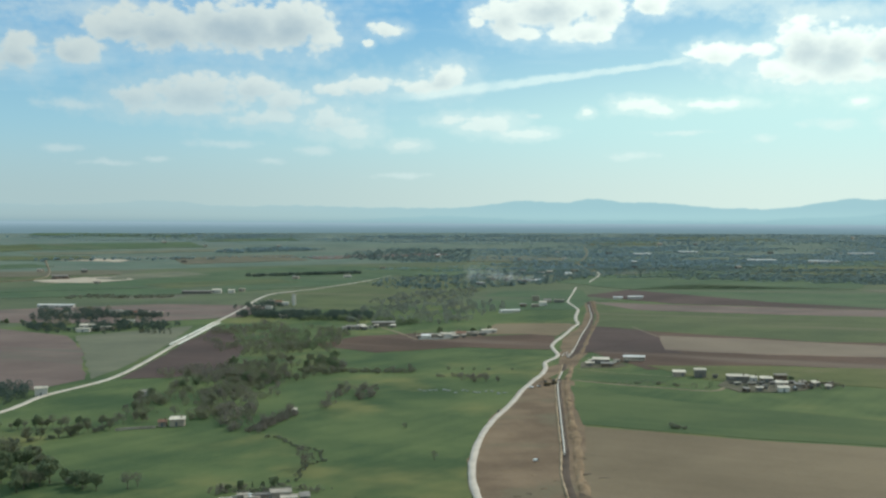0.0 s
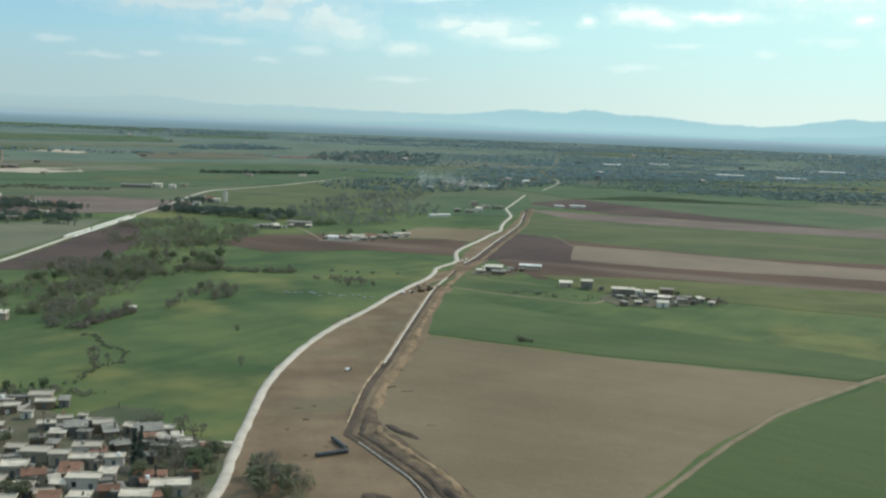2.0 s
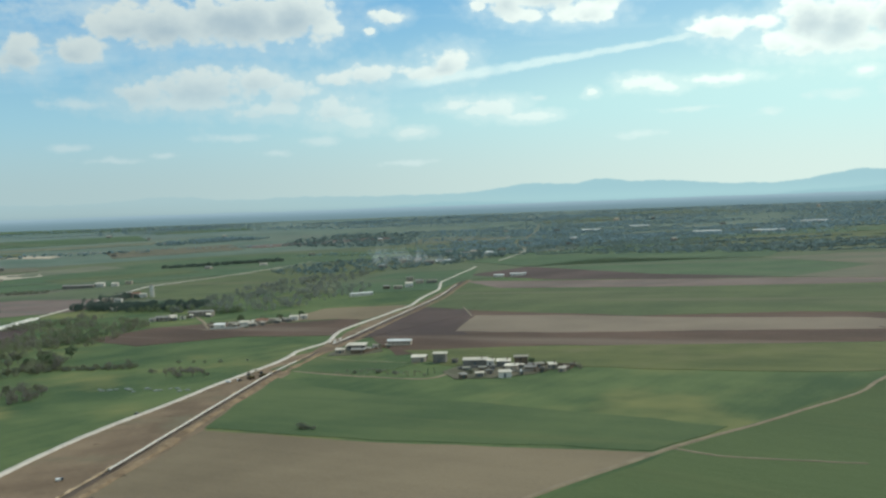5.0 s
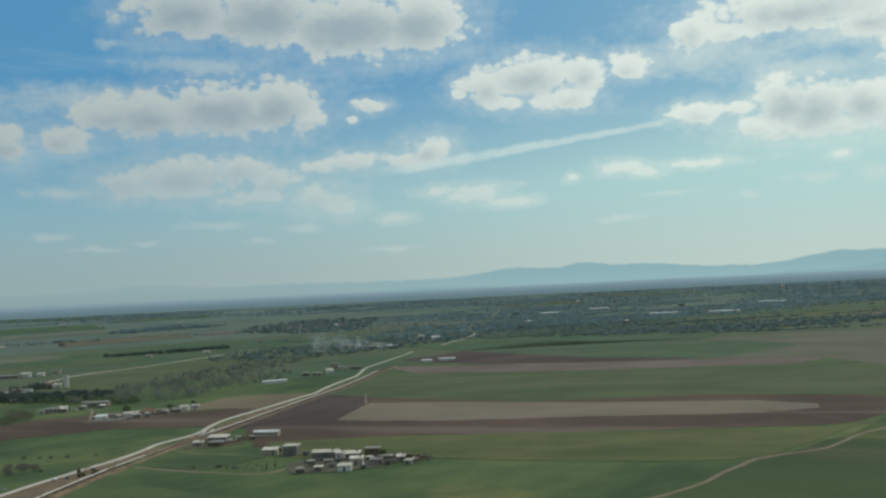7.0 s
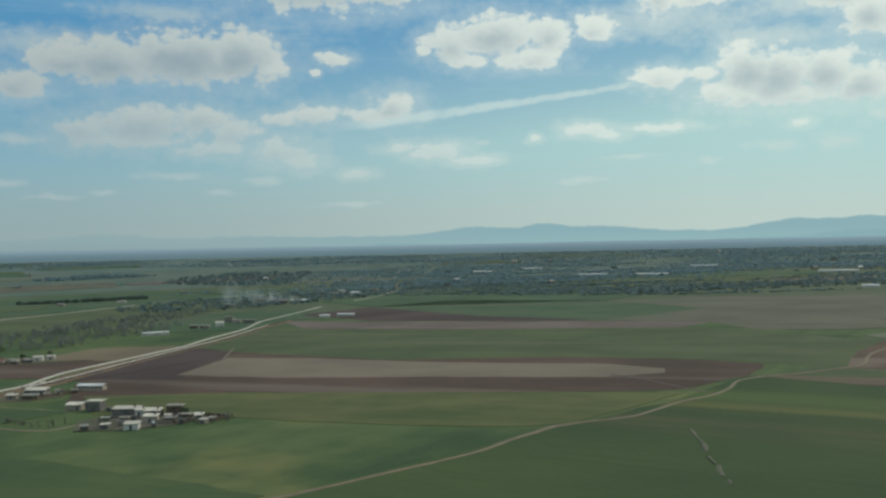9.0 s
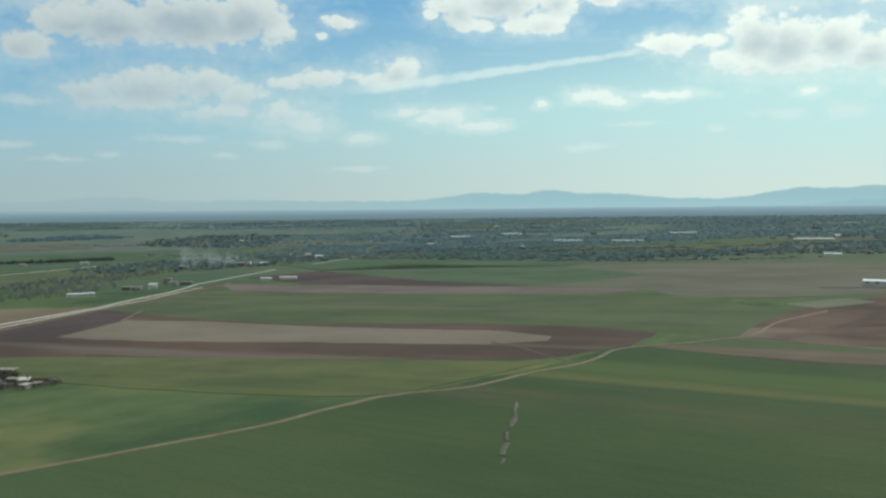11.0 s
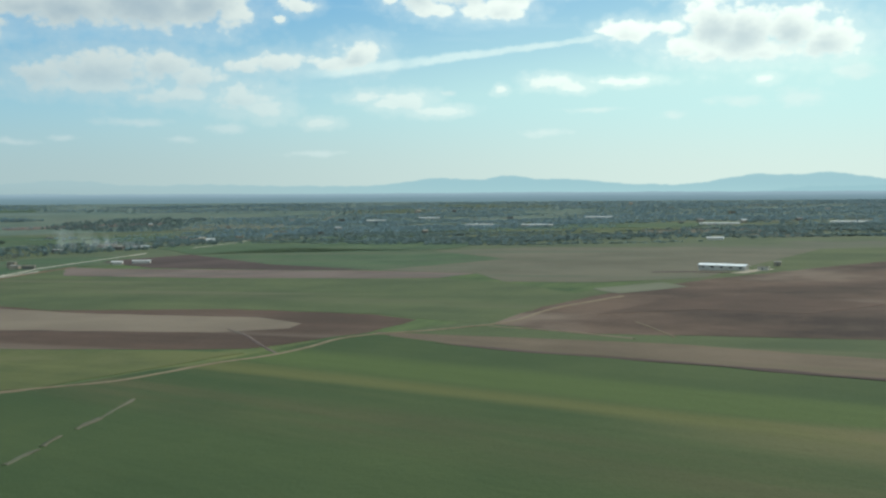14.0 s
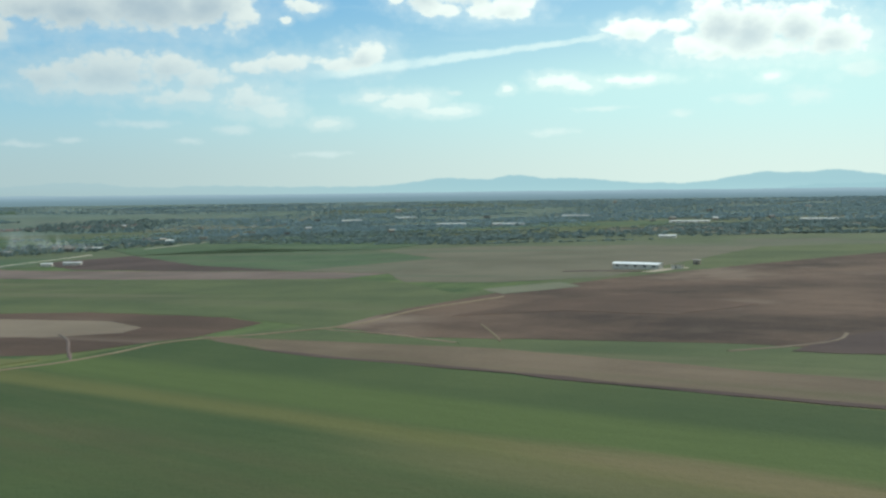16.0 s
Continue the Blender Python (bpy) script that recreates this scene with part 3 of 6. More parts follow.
field([(528, 663), (563, 729), (627, 807), (707, 870), (863, 966), (1088, 1088), (1090, 435), (785, 487), (711, 532), (671, 564), (616, 592), (559, 619)], HILL, "rolling brown ploughed field")
field([(-451, 1047), (-347, 957), (-290, 832), (-233, 672), (-249, 630), (-363, 661), (-607, 870)], ROSY, "reddish brown bare field")
field([(-341, 957), (-250, 1035), (-231, 870), (-226, 731), (-229, 672), (-290, 832)], OLIVE, "grey green fallow field beside the road")
field([(-223, 1027), (-219, 870), (-212, 740), (-210, 670), (-176, 672), (-149, 713), (-159, 828), (-189, 940)], DARK, "dark ploughed field beside the road")
field([(-107, 848), (-73, 912), (-13, 928), (37, 892), (80, 900), (96, 879), (82, 787), (16, 813), (-51, 787)], BROWN, "brown ploughed field behind the green meadow")
field([(34, 905), (37, 948), (52, 1001), (120, 994), (129, 980), (97, 882), (74, 903)], TAN, "small pale brown field")
field([(-348, 1079), (-218, 1131), (-209, 1288), (-365, 1357), (-557, 1305), (-539, 1131)], ROSY, "reddish brown field behind the trees")
field([(-783, 1522), (-365, 1566), (-174, 1723), (-87, 2044), (-52, 2349), (-365, 2349), (-696, 2001)], LUSH, "broad green field on the far side")

field([(118, 275), (139, 305), (175, 352), (232, 408), (262, 438), (420, 585), (448, 620), (471, 648), (506, 601), (551, 556), (612, 495), (664, 449), (740, 380), (620, 150), (250, 150)], CROP, "wide field of young wheat")
field([(76, 610), (67, 490), (95, 474), (139, 450), (200, 428), (228, 413), (260, 442), (190, 500), (130, 545), (95, 580)], DEEP, "deep green meadow block beside the spoil bank")
field([(136, 690), (215, 676), (290, 650), (400, 612), (425, 600)] + [(367, 538), (348, 535), (325, 541), (292, 556), (257, 573), (217, 602)] + [(205, 590), (160, 622)], STRAW, "yellowish green strip before the ploughed field")
field([(66, 640), (84, 684), (106, 661), (140, 640), (146, 632), (120, 600), (100, 618)], DEEP, "green meadow between the lanes")

field([(-250, 1440), (-225, 1290), (-110, 1200), (0, 1330), (70, 1560), (-20, 1900), (-150, 1830), (-215, 1640)], DULL, "green field beyond the roadside houses")
field([(40, 1170), (150, 1150), (185, 1290), (200, 1480), (90, 1500), (30, 1330)], LUSH, "green field beside the far road")


field([(98, 762), (118, 870), (140, 962), (180, 914), (172, 866), (112, 766)], DARK, "dark ploughed earth beside the works corridor")
field([(140, 962), (163, 1105), (184, 1235), (215, 1118), (180, 914)], DULL, "green field beside the works corridor")

# ---- roads ----
FAR_ROAD = [(199, 1546), (216, 1600), (237, 1676), (260, 1776), (285, 1888), (300, 1995), (303, 2066), (302, 2200), (302, 2290), (309, 2370), (327, 2450), (357, 2592), (379, 2718), (400, 2896), (412, 3016)]
ribbon("road", [(14, 252), (17, 283), (15, 315), (12.3, 366), (11.5, 388), (12.0, 410), (13.8, 434), (16.5, 457), (21, 486), (27.5, 515), (34.5, 541), (40.5, 567), (47, 598), (55, 628), (62, 652), (67, 674), (69.7, 697), (70.5, 710), (75.5, 725), (82, 741), (85, 758), (84.8, 785), (86, 810), (91, 836), (99, 866), (110, 909), (119, 948), (129, 984), (132.5, 1024), (138, 1070), (145, 1113), (150.5, 1149), (152, 1189), (152, 1232), (153, 1268)], 2.6, GRAVEL, "pale winding gravel road across the plain", "road")
ribbon("road", [(153, 1268), (168, 1357), (187, 1471), (199, 1546)], 1.9, GRAVEL, "pale gravel road between far fields", "road", 0.5, 0.02)
ribbon("road", FAR_ROAD[2:7], 2.0, GRAVEL, "far bend of the pale gravel road", "road", 0.7, 0.02)
ribbon("road", FAR_ROAD[6:11], 1.0, DIRT, "faint far stretch of the gravel road", "road", 0.7, 0.02)
ribbon("road", FAR_ROAD[10:], 1.6, DIRT, "far end of the pale gravel road", "road", 0.7, 0.02)
ribbon("road", [(-250, 487), (-236, 557), (-234, 606), (-217, 668), (-217, 745), (-225, 870), (-228, 964), (-236, 1079), (-242, 1253), (-253, 1409), (-252, 1522), (-228, 1575), (-201, 1636), (-144, 1820), (-95, 2050)], 3.0, GRAVEL, "pale paved country road", "road")
ribbon("dirt_track", [(89, 228), (122, 278), (148, 317), (157, 330), (167, 343), (181, 362), (199, 381), (216, 397), (237, 417), (254, 430), (275, 446), (292, 461), (315, 480), (327, 492), (338, 508), (349, 521), (358, 532), (372, 538), (390, 545), (405, 561), (420, 578), (436, 590), (450, 610), (460, 630), (473, 640), (499, 648), (526, 660), (541, 673), (557, 702), (574, 726), (612, 765), (616, 770)], 1.4, DIRT, "narrow dirt track between the fields", "track")
ribbon("dirt_track", [(236, 414), (247, 401), (261, 394), (285, 383)], 0.8, DIRT, "faint pale edge of a wheat plot", "track", 0.34, 0.03)
ribbon("dirt_track", [(410, 678), (420, 655), (428, 627), (438, 594)], 0.9, ROSY, "pale spur worn across the ploughed field", "track", 0.3, 0.03)
ribbon("dirt_track", [(174, 943), (177, 904), (180, 860)], 1.3, PALE, "short pale spur on the dark ploughed block", "track", 0.3, 0.03)

ribbon("dirt_track", [(526, 655), (552, 629), (576, 598)], 1.2, DIRT, "narrow trodden track below the ploughed hill", "track", 0.3, 0.05)
ribbon("dirt_track", [(591, 650), (592, 621), (592, 596)], 1.0, TAN, "pale washed gully in the ploughed hill", "track", 0.3, 0.05)
ribbon("dirt_track", [(661, 549), (682, 553), (703, 561), (715, 578)], 1.3, PALE, "pale trodden track on the ploughed hill", "track", 0.3, 0.05)
ribbon("dirt_track", [(403, 511), (401, 496), (400, 485)], 0.9, FALLOW, "broken worn line in the young wheat", "track", 0.32, 0.03, 0.5)
ribbon("dirt_track", [(400, 485), (398, 477), (397, 471)], 1.5, FALLOW, "broken worn line in the young wheat", "track", 0.32, 0.03, 0.5)
ribbon("dirt_track", [(395, 464), (394, 453)], 0.8, FALLOW, "broken worn line in the young wheat", "track", 0.32, 0.03, 0.5)
ribbon("dirt_track", [(394, 450), (392, 443), (391, 436)], 1.4, FALLOW, "broken worn line in the young wheat", "track", 0.32, 0.03, 0.5)
ribbon("dirt_track", [(391, 432), (390, 426)], 0.8, FALLOW, "broken worn line in the young wheat", "track", 0.32, 0.03, 0.5)
field([(704, 566), (731, 581), (745, 545), (704, 528), (680, 543)], DARK, "dark ploughed corner of the hill")
field([(611, 823), (662, 850), (668, 815), (618, 786)], OLIVE, "pale stubble patch on the hill")
field([(582, 687), (634, 742), (692, 752), (724, 684), (675, 656), (633, 690)], BROWN, "darker ploughed band on the hill")
# thin dark strip in place of the shadow line under the tilled strip
field([(497, 608), (533, 574), (576, 538), (624, 492), (733, 392), (731, 389), (622, 489), (574, 535), (531, 571)], DARK, "dark painted shadow line along the tilled strip")


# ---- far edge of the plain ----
def haze_glow_material(name, low, high):
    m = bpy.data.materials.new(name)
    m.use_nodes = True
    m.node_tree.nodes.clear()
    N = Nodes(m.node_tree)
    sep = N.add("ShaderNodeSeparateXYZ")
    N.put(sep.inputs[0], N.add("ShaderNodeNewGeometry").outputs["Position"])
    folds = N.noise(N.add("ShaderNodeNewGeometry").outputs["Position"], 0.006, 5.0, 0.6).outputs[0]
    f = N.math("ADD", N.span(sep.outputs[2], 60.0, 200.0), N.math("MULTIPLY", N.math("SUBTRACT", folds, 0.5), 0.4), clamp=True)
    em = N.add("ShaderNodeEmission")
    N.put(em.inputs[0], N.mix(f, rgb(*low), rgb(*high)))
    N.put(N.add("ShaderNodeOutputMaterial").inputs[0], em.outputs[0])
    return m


def ridge(radius, low, high, peaks, base, label, rough, n=720, fine=2.2):
    """A distant ring that glows in haze colour: swells of (azimuth, height, half width in degrees) over a low crest."""
    verts, faces = [], []
    for i in range(n + 1):
        a_ = -180 + 360 * i / n
        z = base + sum(h * math.exp(-((a_ - c) / w) ** 2) for c, h, w in peaks)
        z += rough * (noise.fractal(Vector((a_ * 0.45, radius * 0.01, 0)), 1.0, 2.0, 6) + 0.5 * noise.noise(Vector((a_ * fine, radius, 0))))
        x, y = 260 + radius * math.sin(radians(a_)), 90 + radius * math.cos(radians(a_))
        dx, dy = 70 * math.sin(radians(a_)), 70 * math.cos(radians(a_))
        verts += [(x - dx, y - dy, 40), (x, y, z), (x + dx, y + dy, 40)]
    for i in range(n):
        for k in (0, 1):
            p = i * 3 + k
            faces.append((p, p + 1, p + 4, p + 3))
    m = haze_glow_material("glowing_haze_distance", low, high)
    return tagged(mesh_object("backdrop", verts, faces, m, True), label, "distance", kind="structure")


FAR_EDGE = "glowing haze-coloured bands at the far edge of the plain"
# self-lit bands, paler with distance, added in place of real haze
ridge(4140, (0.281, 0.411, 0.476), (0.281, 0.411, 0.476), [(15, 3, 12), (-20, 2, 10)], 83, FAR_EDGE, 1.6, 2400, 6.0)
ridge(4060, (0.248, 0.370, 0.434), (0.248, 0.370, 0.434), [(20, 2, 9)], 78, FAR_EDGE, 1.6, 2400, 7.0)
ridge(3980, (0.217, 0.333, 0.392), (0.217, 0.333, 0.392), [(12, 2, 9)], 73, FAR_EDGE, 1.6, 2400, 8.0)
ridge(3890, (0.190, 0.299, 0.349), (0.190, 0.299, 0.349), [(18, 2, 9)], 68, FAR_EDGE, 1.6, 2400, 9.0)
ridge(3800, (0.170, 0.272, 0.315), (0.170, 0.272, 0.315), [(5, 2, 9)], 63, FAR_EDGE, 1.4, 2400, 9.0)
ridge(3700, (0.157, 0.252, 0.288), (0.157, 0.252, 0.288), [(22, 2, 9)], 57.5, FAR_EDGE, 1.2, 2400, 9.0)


# ---- building blocks for things ----
def empty(name, x, y, turn=0.0, z=None, label="", category="", group=""):
    ob = new(name)
    ob.matrix_world = pose(x, y, height(x, y) + 0.1 if z is None else z, 0, 0, turn)
    return tagged(ob, label, category, group)


def box(bm, x0, x1, y0, y1, z0, z1, bevel=0.0):
    vs = [bm.verts.new(v) for v in ((x0, y0, z0), (x1, y0, z0), (x1, y1, z0), (x0, y1, z0), (x0, y0, z1), (x1, y0, z1), (x1, y1, z1), (x0, y1, z1))]
    fs = [bm.faces.new([vs[i] for i in f]) for f in ((3, 2, 1, 0), (4, 5, 6, 7), (0, 1, 5, 4), (1, 2, 6, 5), (2, 3, 7, 6), (3, 0, 4, 7))]
    if bevel:
        eds = list({e_ for f in fs for e_ in f.edges})
        bmesh.ops.bevel(bm, geom=eds, offset=bevel, segments=1, affect="EDGES")


def tube(bm, p, q, r0, r1, n=8, caps=True):
    p, q = Vector(p), Vector(q)
    m = (q - p).to_track_quat("Z", "Y").to_matrix()
    a_ = [bm.verts.new(p + m @ Vector((r0 * math.cos(2 * math.pi * i / n), r0 * math.sin(2 * math.pi * i / n), 0))) for i in range(n)]
    b_ = [bm.verts.new(q + m @ Vector((r1 * math.cos(2 * math.pi * i / n), r1 * math.sin(2 * math.pi * i / n), 0))) for i in range(n)]
    for i in range(n):
        bm.faces.new((a_[i], a_[(i + 1) % n], b_[(i + 1) % n], b_[i]))
    if caps:
        bm.faces.new(a_[::-1])
        bm.faces.new(b_)


PLASTER = plain("weathered_pale_plaster", (0.40, 0.345, 0.275), 0.6, 0.35, random_tone=0.6)
CONCRETE = plain("grey_concrete_blocks", (0.200, 0.188, 0.168), 0.6, 0.4, random_tone=0.35)
MUD = plain("brown_mud_brick", (0.170, 0.128, 0.092), 0.65, 0.4, random_tone=0.3)
WHITE = plain("whitewashed_wall", (0.62, 0.585, 0.52), 0.7, 0.4, random_tone=0.4)
SLAB = plain("pale_roof_slab", (0.56, 0.50, 0.41), 0.6, 0.35, random_tone=0.6)
TIN = plain("dull_sheet_metal_roof", (0.27, 0.255, 0.225), 0.55, 0.25, 0.75, random_tone=0.4)
BRIGHT_TIN = plain("bright_white_sheet_roof", (0.86, 0.86, 0.84), 0.85, 0.1, 0.5)
WHITE_TIN = plain("white_sheet_metal_roof", (0.60, 0.60, 0.57), 0.7, 0.15, 0.7)
CREAM = plain("cream_painted_roof", (0.62, 0.565, 0.46), 0.65, 0.3, random_tone=0.4)
TILE = plain("faded_red_roof_tile", (0.27, 0.150, 0.105), 0.55, 0.5, random_tone=0.6)
GLASS = plain("dark_window_glass", (0.03, 0.035, 0.04), 0.8, 1.0, 0.15)
DOOR = plain("painted_steel_door", (0.10, 0.12, 0.13), 0.7, 1.0, 0.5)
TIMBER = plain("grey_timber", (0.16, 0.12, 0.085), 0.6, 1.0)
STEEL = plain("bare_dark_steel_pipe", (0.075, 0.080, 0.085), 0.7, 0.4, 0.5, 0.4)
PIPE_COAT = plain("pale_pipe_coating", (0.56, 0.52, 0.45), 0.65, 0.3, 0.6)
RUBBER = plain("tyre_rubber", (0.025, 0.025, 0.025), 0.8, 1.0)
PAINT_WHITE = plain("white_vehicle_paint", (0.72, 0.72, 0.70), 0.85, 0.6, 0.35)
PAINT_DARK = plain("dark_vehicle_paint", (0.05, 0.055, 0.06), 0.7, 0.6, 0.35)
PAINT_YELLOW = plain("ochre_machine_paint", (0.15, 0.115, 0.06), 0.7, 0.6, 0.6)
BARK = plain("grey_bark", (0.13, 0.105, 0.085), 0.6, 0.8)
TWIGS = leafy("bare_twigs", (0.150, 0.142, 0.115), (0.225, 0.208, 0.172))
GREYWOOD = leafy("grey_woodland", (0.165, 0.185, 0.160), (0.250, 0.265, 0.225))
BUDS = leafy("budding_leaves", (0.140, 0.158, 0.098), (0.225, 0.228, 0.155))
LEAVES = leafy("spring_leaves", (0.125, 0.165, 0.095), (0.195, 0.235, 0.138))
NEEDLES = leafy("dark_needles", (0.070, 0.100, 0.086), (0.115, 0.146, 0.120))
# farther woods: leaf colours paled and blued to stand in for haze
HAZED_MIDWOOD = leafy("hazed_mid_woodland", (0.145, 0.205, 0.205), (0.202, 0.264, 0.250))
HAZED_FARWOOD = leafy("hazed_far_woodland", (0.186, 0.268, 0.286), (0.236, 0.320, 0.330))
SHRUBS = leafy("hedge_scrub", (0.144, 0.163, 0.119), (0.225, 0.235, 0.174))


def walled(bm, w, d, h, openings, thick=0.25):
    """Four walls round a w x d plan, with openings (side, from, to, sill, head) cut through the outer skin and their reveals."""
    corners = [(-w / 2, -d / 2), (w / 2, -d / 2), (w / 2, d / 2), (-w / 2, d / 2)]
    for s in range(4):
        p, q = Vector((*corners[s], 0)), Vector((*corners[(s + 1) % 4], 0))
        length = (q - p).length
        along = (q - p) / length
        inward = Vector((-along.y, along.x, 0)) * thick
        ops = [o for o in openings if o[0] == s]
        us = sorted({0.0, length, *[o[1] for o in ops], *[o[2] for o in ops]})
        vs = sorted({-0.6, h, *[o[3] for o in ops], *[o[4] for o in ops]})
        at = lambda u, v, k=0.0: bm.verts.new(p + along * u + Vector((0, 0, v)) + inward * k)
        for u0, u1 in zip(us, us[1:]):
            for v0, v1 in zip(vs, vs[1:]):
                if any(o[1] <= u0 and u1 <= o[2] and o[3] <= v0 and v1 <= o[4] for o in ops):
                    continue
                bm.faces.new((at(u0, v0), at(u1, v0), at(u1, v1), at(u0, v1)))
        for _, u0, u1, v0, v1 in ops:
            c = ((u0, v0), (u1, v0), (u1, v1), (u0, v1))
            for a_, b_ in zip(c, c[1:] + c[:1]):
                bm.faces.new((at(*a_), at(*b_), at(*b_, 1.0), at(*a_, 1.0)))
    return corners


def house(x, y, w, d, h, turn, wall=PLASTER, roof=SLAB, style="flat", label="", group="village houses", kind="house", storeys=1, seed=0):
    """A plain rural house: walls with openings, windows, a door and a flat, gabled or leaning roof."""
    rnd = random.Random(seed + int(x * 7 + y))
    root = empty(kind, x, y, turn, height(x, y), label, "house" if kind == "house" else kind, group)
    openings, leaves = [], []
    for s, length in ((0, w), (1, d), (3, d), (2, w)):
        n = max(1, int(length / 3.6))
        for f in range(storeys):
            z0 = f * h / storeys
            tall = h / storeys
            for i in range(n):
                c = length * (i + 0.5) / n + rnd.uniform(-0.2, 0.2)
                if s == 0 and f == 0 and i == n // 2:
                    openings.append((s, c - 0.5, c + 0.5, z0 + 0.02, z0 + min(2.05, tall - 0.25)))
                    leaves.append("door")
                elif rnd.random() < 0.45:
                    openings.append((s, c - 0.55, c + 0.55, z0 + tall * 0.34, z0 + tall * 0.78))
                    leaves.append("window")
    bm = bmesh.new()
    corners = walled(bm, w, d, h, openings)
    if style == "gable":
        rise = 0.22 * d
        for sx in (-w / 2, w / 2):
            bm.faces.new([bm.verts.new(v) for v in ((sx, -d / 2, h), (sx, d / 2, h), (sx, 0, h + rise))])
    part("wall", bm, wall, root)
    for kind_, (s, u0, u1, v0, v1) in zip(leaves, openings):
        p, q = Vector((*corners[s], 0)), Vector((*corners[(s + 1) % 4], 0))
        along = (q - p).normalized()
        inward = Vector((-along.y, along.x, 0))
        bm = bmesh.new()
        a_ = p + along * u0 + inward * 0.14
        b_ = p + along * u1 + inward * 0.22
        m = Matrix(((along.x, inward.x, 0, a_.x), (along.y, inward.y, 0, a_.y), (0, 0, 1, 0), (0, 0, 0, 1)))
        box(bm, 0, u1 - u0, 0, 0.08, v0, v1)
        if kind_ == "window":
            box(bm, (u1 - u0) / 2 - 0.04, (u1 - u0) / 2 + 0.04, -0.05, 0.0, v0, v1)
        bm.transform(m)
        part(kind_, bm, GLASS if kind_ == "window" else DOOR, root)
    bm = bmesh.new()
    o = 0.35
    if style == "flat":
        box(bm, -w / 2 - o, w / 2 + o, -d / 2 - o, d / 2 + o, h, h + 0.22, 0.03)
        for x0, x1, y0, y1 in ((-w / 2 - o, w / 2 + o, -d / 2 - o, -d / 2 - o + 0.2), (-w / 2 - o, w / 2 + o, d / 2 + o - 0.2, d / 2 + o), (-w / 2 - o, -w / 2 - o + 0.2, -d / 2 - o + 0.2, d / 2 + o - 0.2), (w / 2 + o - 0.2, w / 2 + o, -d / 2 - o + 0.2, d / 2 + o - 0.2)):
            box(bm, x0, x1, y0, y1, h + 0.22, h + 0.5)
    elif style == "lean":
        rise = 0.15 * d
        top = [(-w / 2 - o, -d / 2 - o, h + 0.05), (w / 2 + o, -d / 2 - o, h + 0.05), (w / 2 + o, d / 2 + o, h + rise), (-w / 2 - o, d / 2 + o, h + rise)]
        v = [bm.verts.new(c) for c in top] + [bm.verts.new((c[0], c[1], c[2] + 0.12)) for c in top]
        for f in ((3, 2, 1, 0), (4, 5, 6, 7), (0, 1, 5, 4), (1, 2, 6, 5), (2, 3, 7, 6), (3, 0, 4, 7)):
            bm.faces.new([v[i] for i in f])
        box(bm, -w / 2, w / 2, d / 2 - 0.2, d / 2, h, h + rise - 0.02)
    else:
        rise = 0.22 * d
        prof = [(-d / 2 - o, h - 0.22 * o), (0, h + rise), (d / 2 + o, h - 0.22 * o), (d / 2 + o, h - 0.22 * o + 0.14), (0, h + rise + 0.14), (-d / 2 - o, h - 0.22 * o + 0.14)]
        l_ = [bm.verts.new((-w / 2 - o, a_, b_)) for a_, b_ in prof]
        r_ = [bm.verts.new((w / 2 + o, a_, b_)) for a_, b_ in prof]
        for i in range(6):
            j = (i + 1) % 6
            bm.faces.new((l_[i], l_[j], r_[j], r_[i]))
        bm.faces.new(l_)
        bm.faces.new(r_[::-1])
    part("roof", bm, roof, root)
    if style == "flat" and rnd.random() < 0.18:
        bm = bmesh.new()
        cx, cy = rnd.uniform(-w / 4, w / 4), rnd.uniform(-d / 4, d / 4)
        tube(bm, (cx, cy, h + 0.22), (cx, cy, h + 1.25), 0.5, 0.5, 10)
        part("water_tank", bm, PAINT_WHITE if rnd.random() < 0.5 else TIN, root, "small round rooftop water tank")
    if style != "flat" and rnd.random() < 0.4:
        bm = bmesh.new()
        box(bm, w / 4, w / 4 + 0.5, -0.25, 0.25, h, h + 0.22 * d + 0.9)
        part("chimney", bm, MUD, root)
    return root


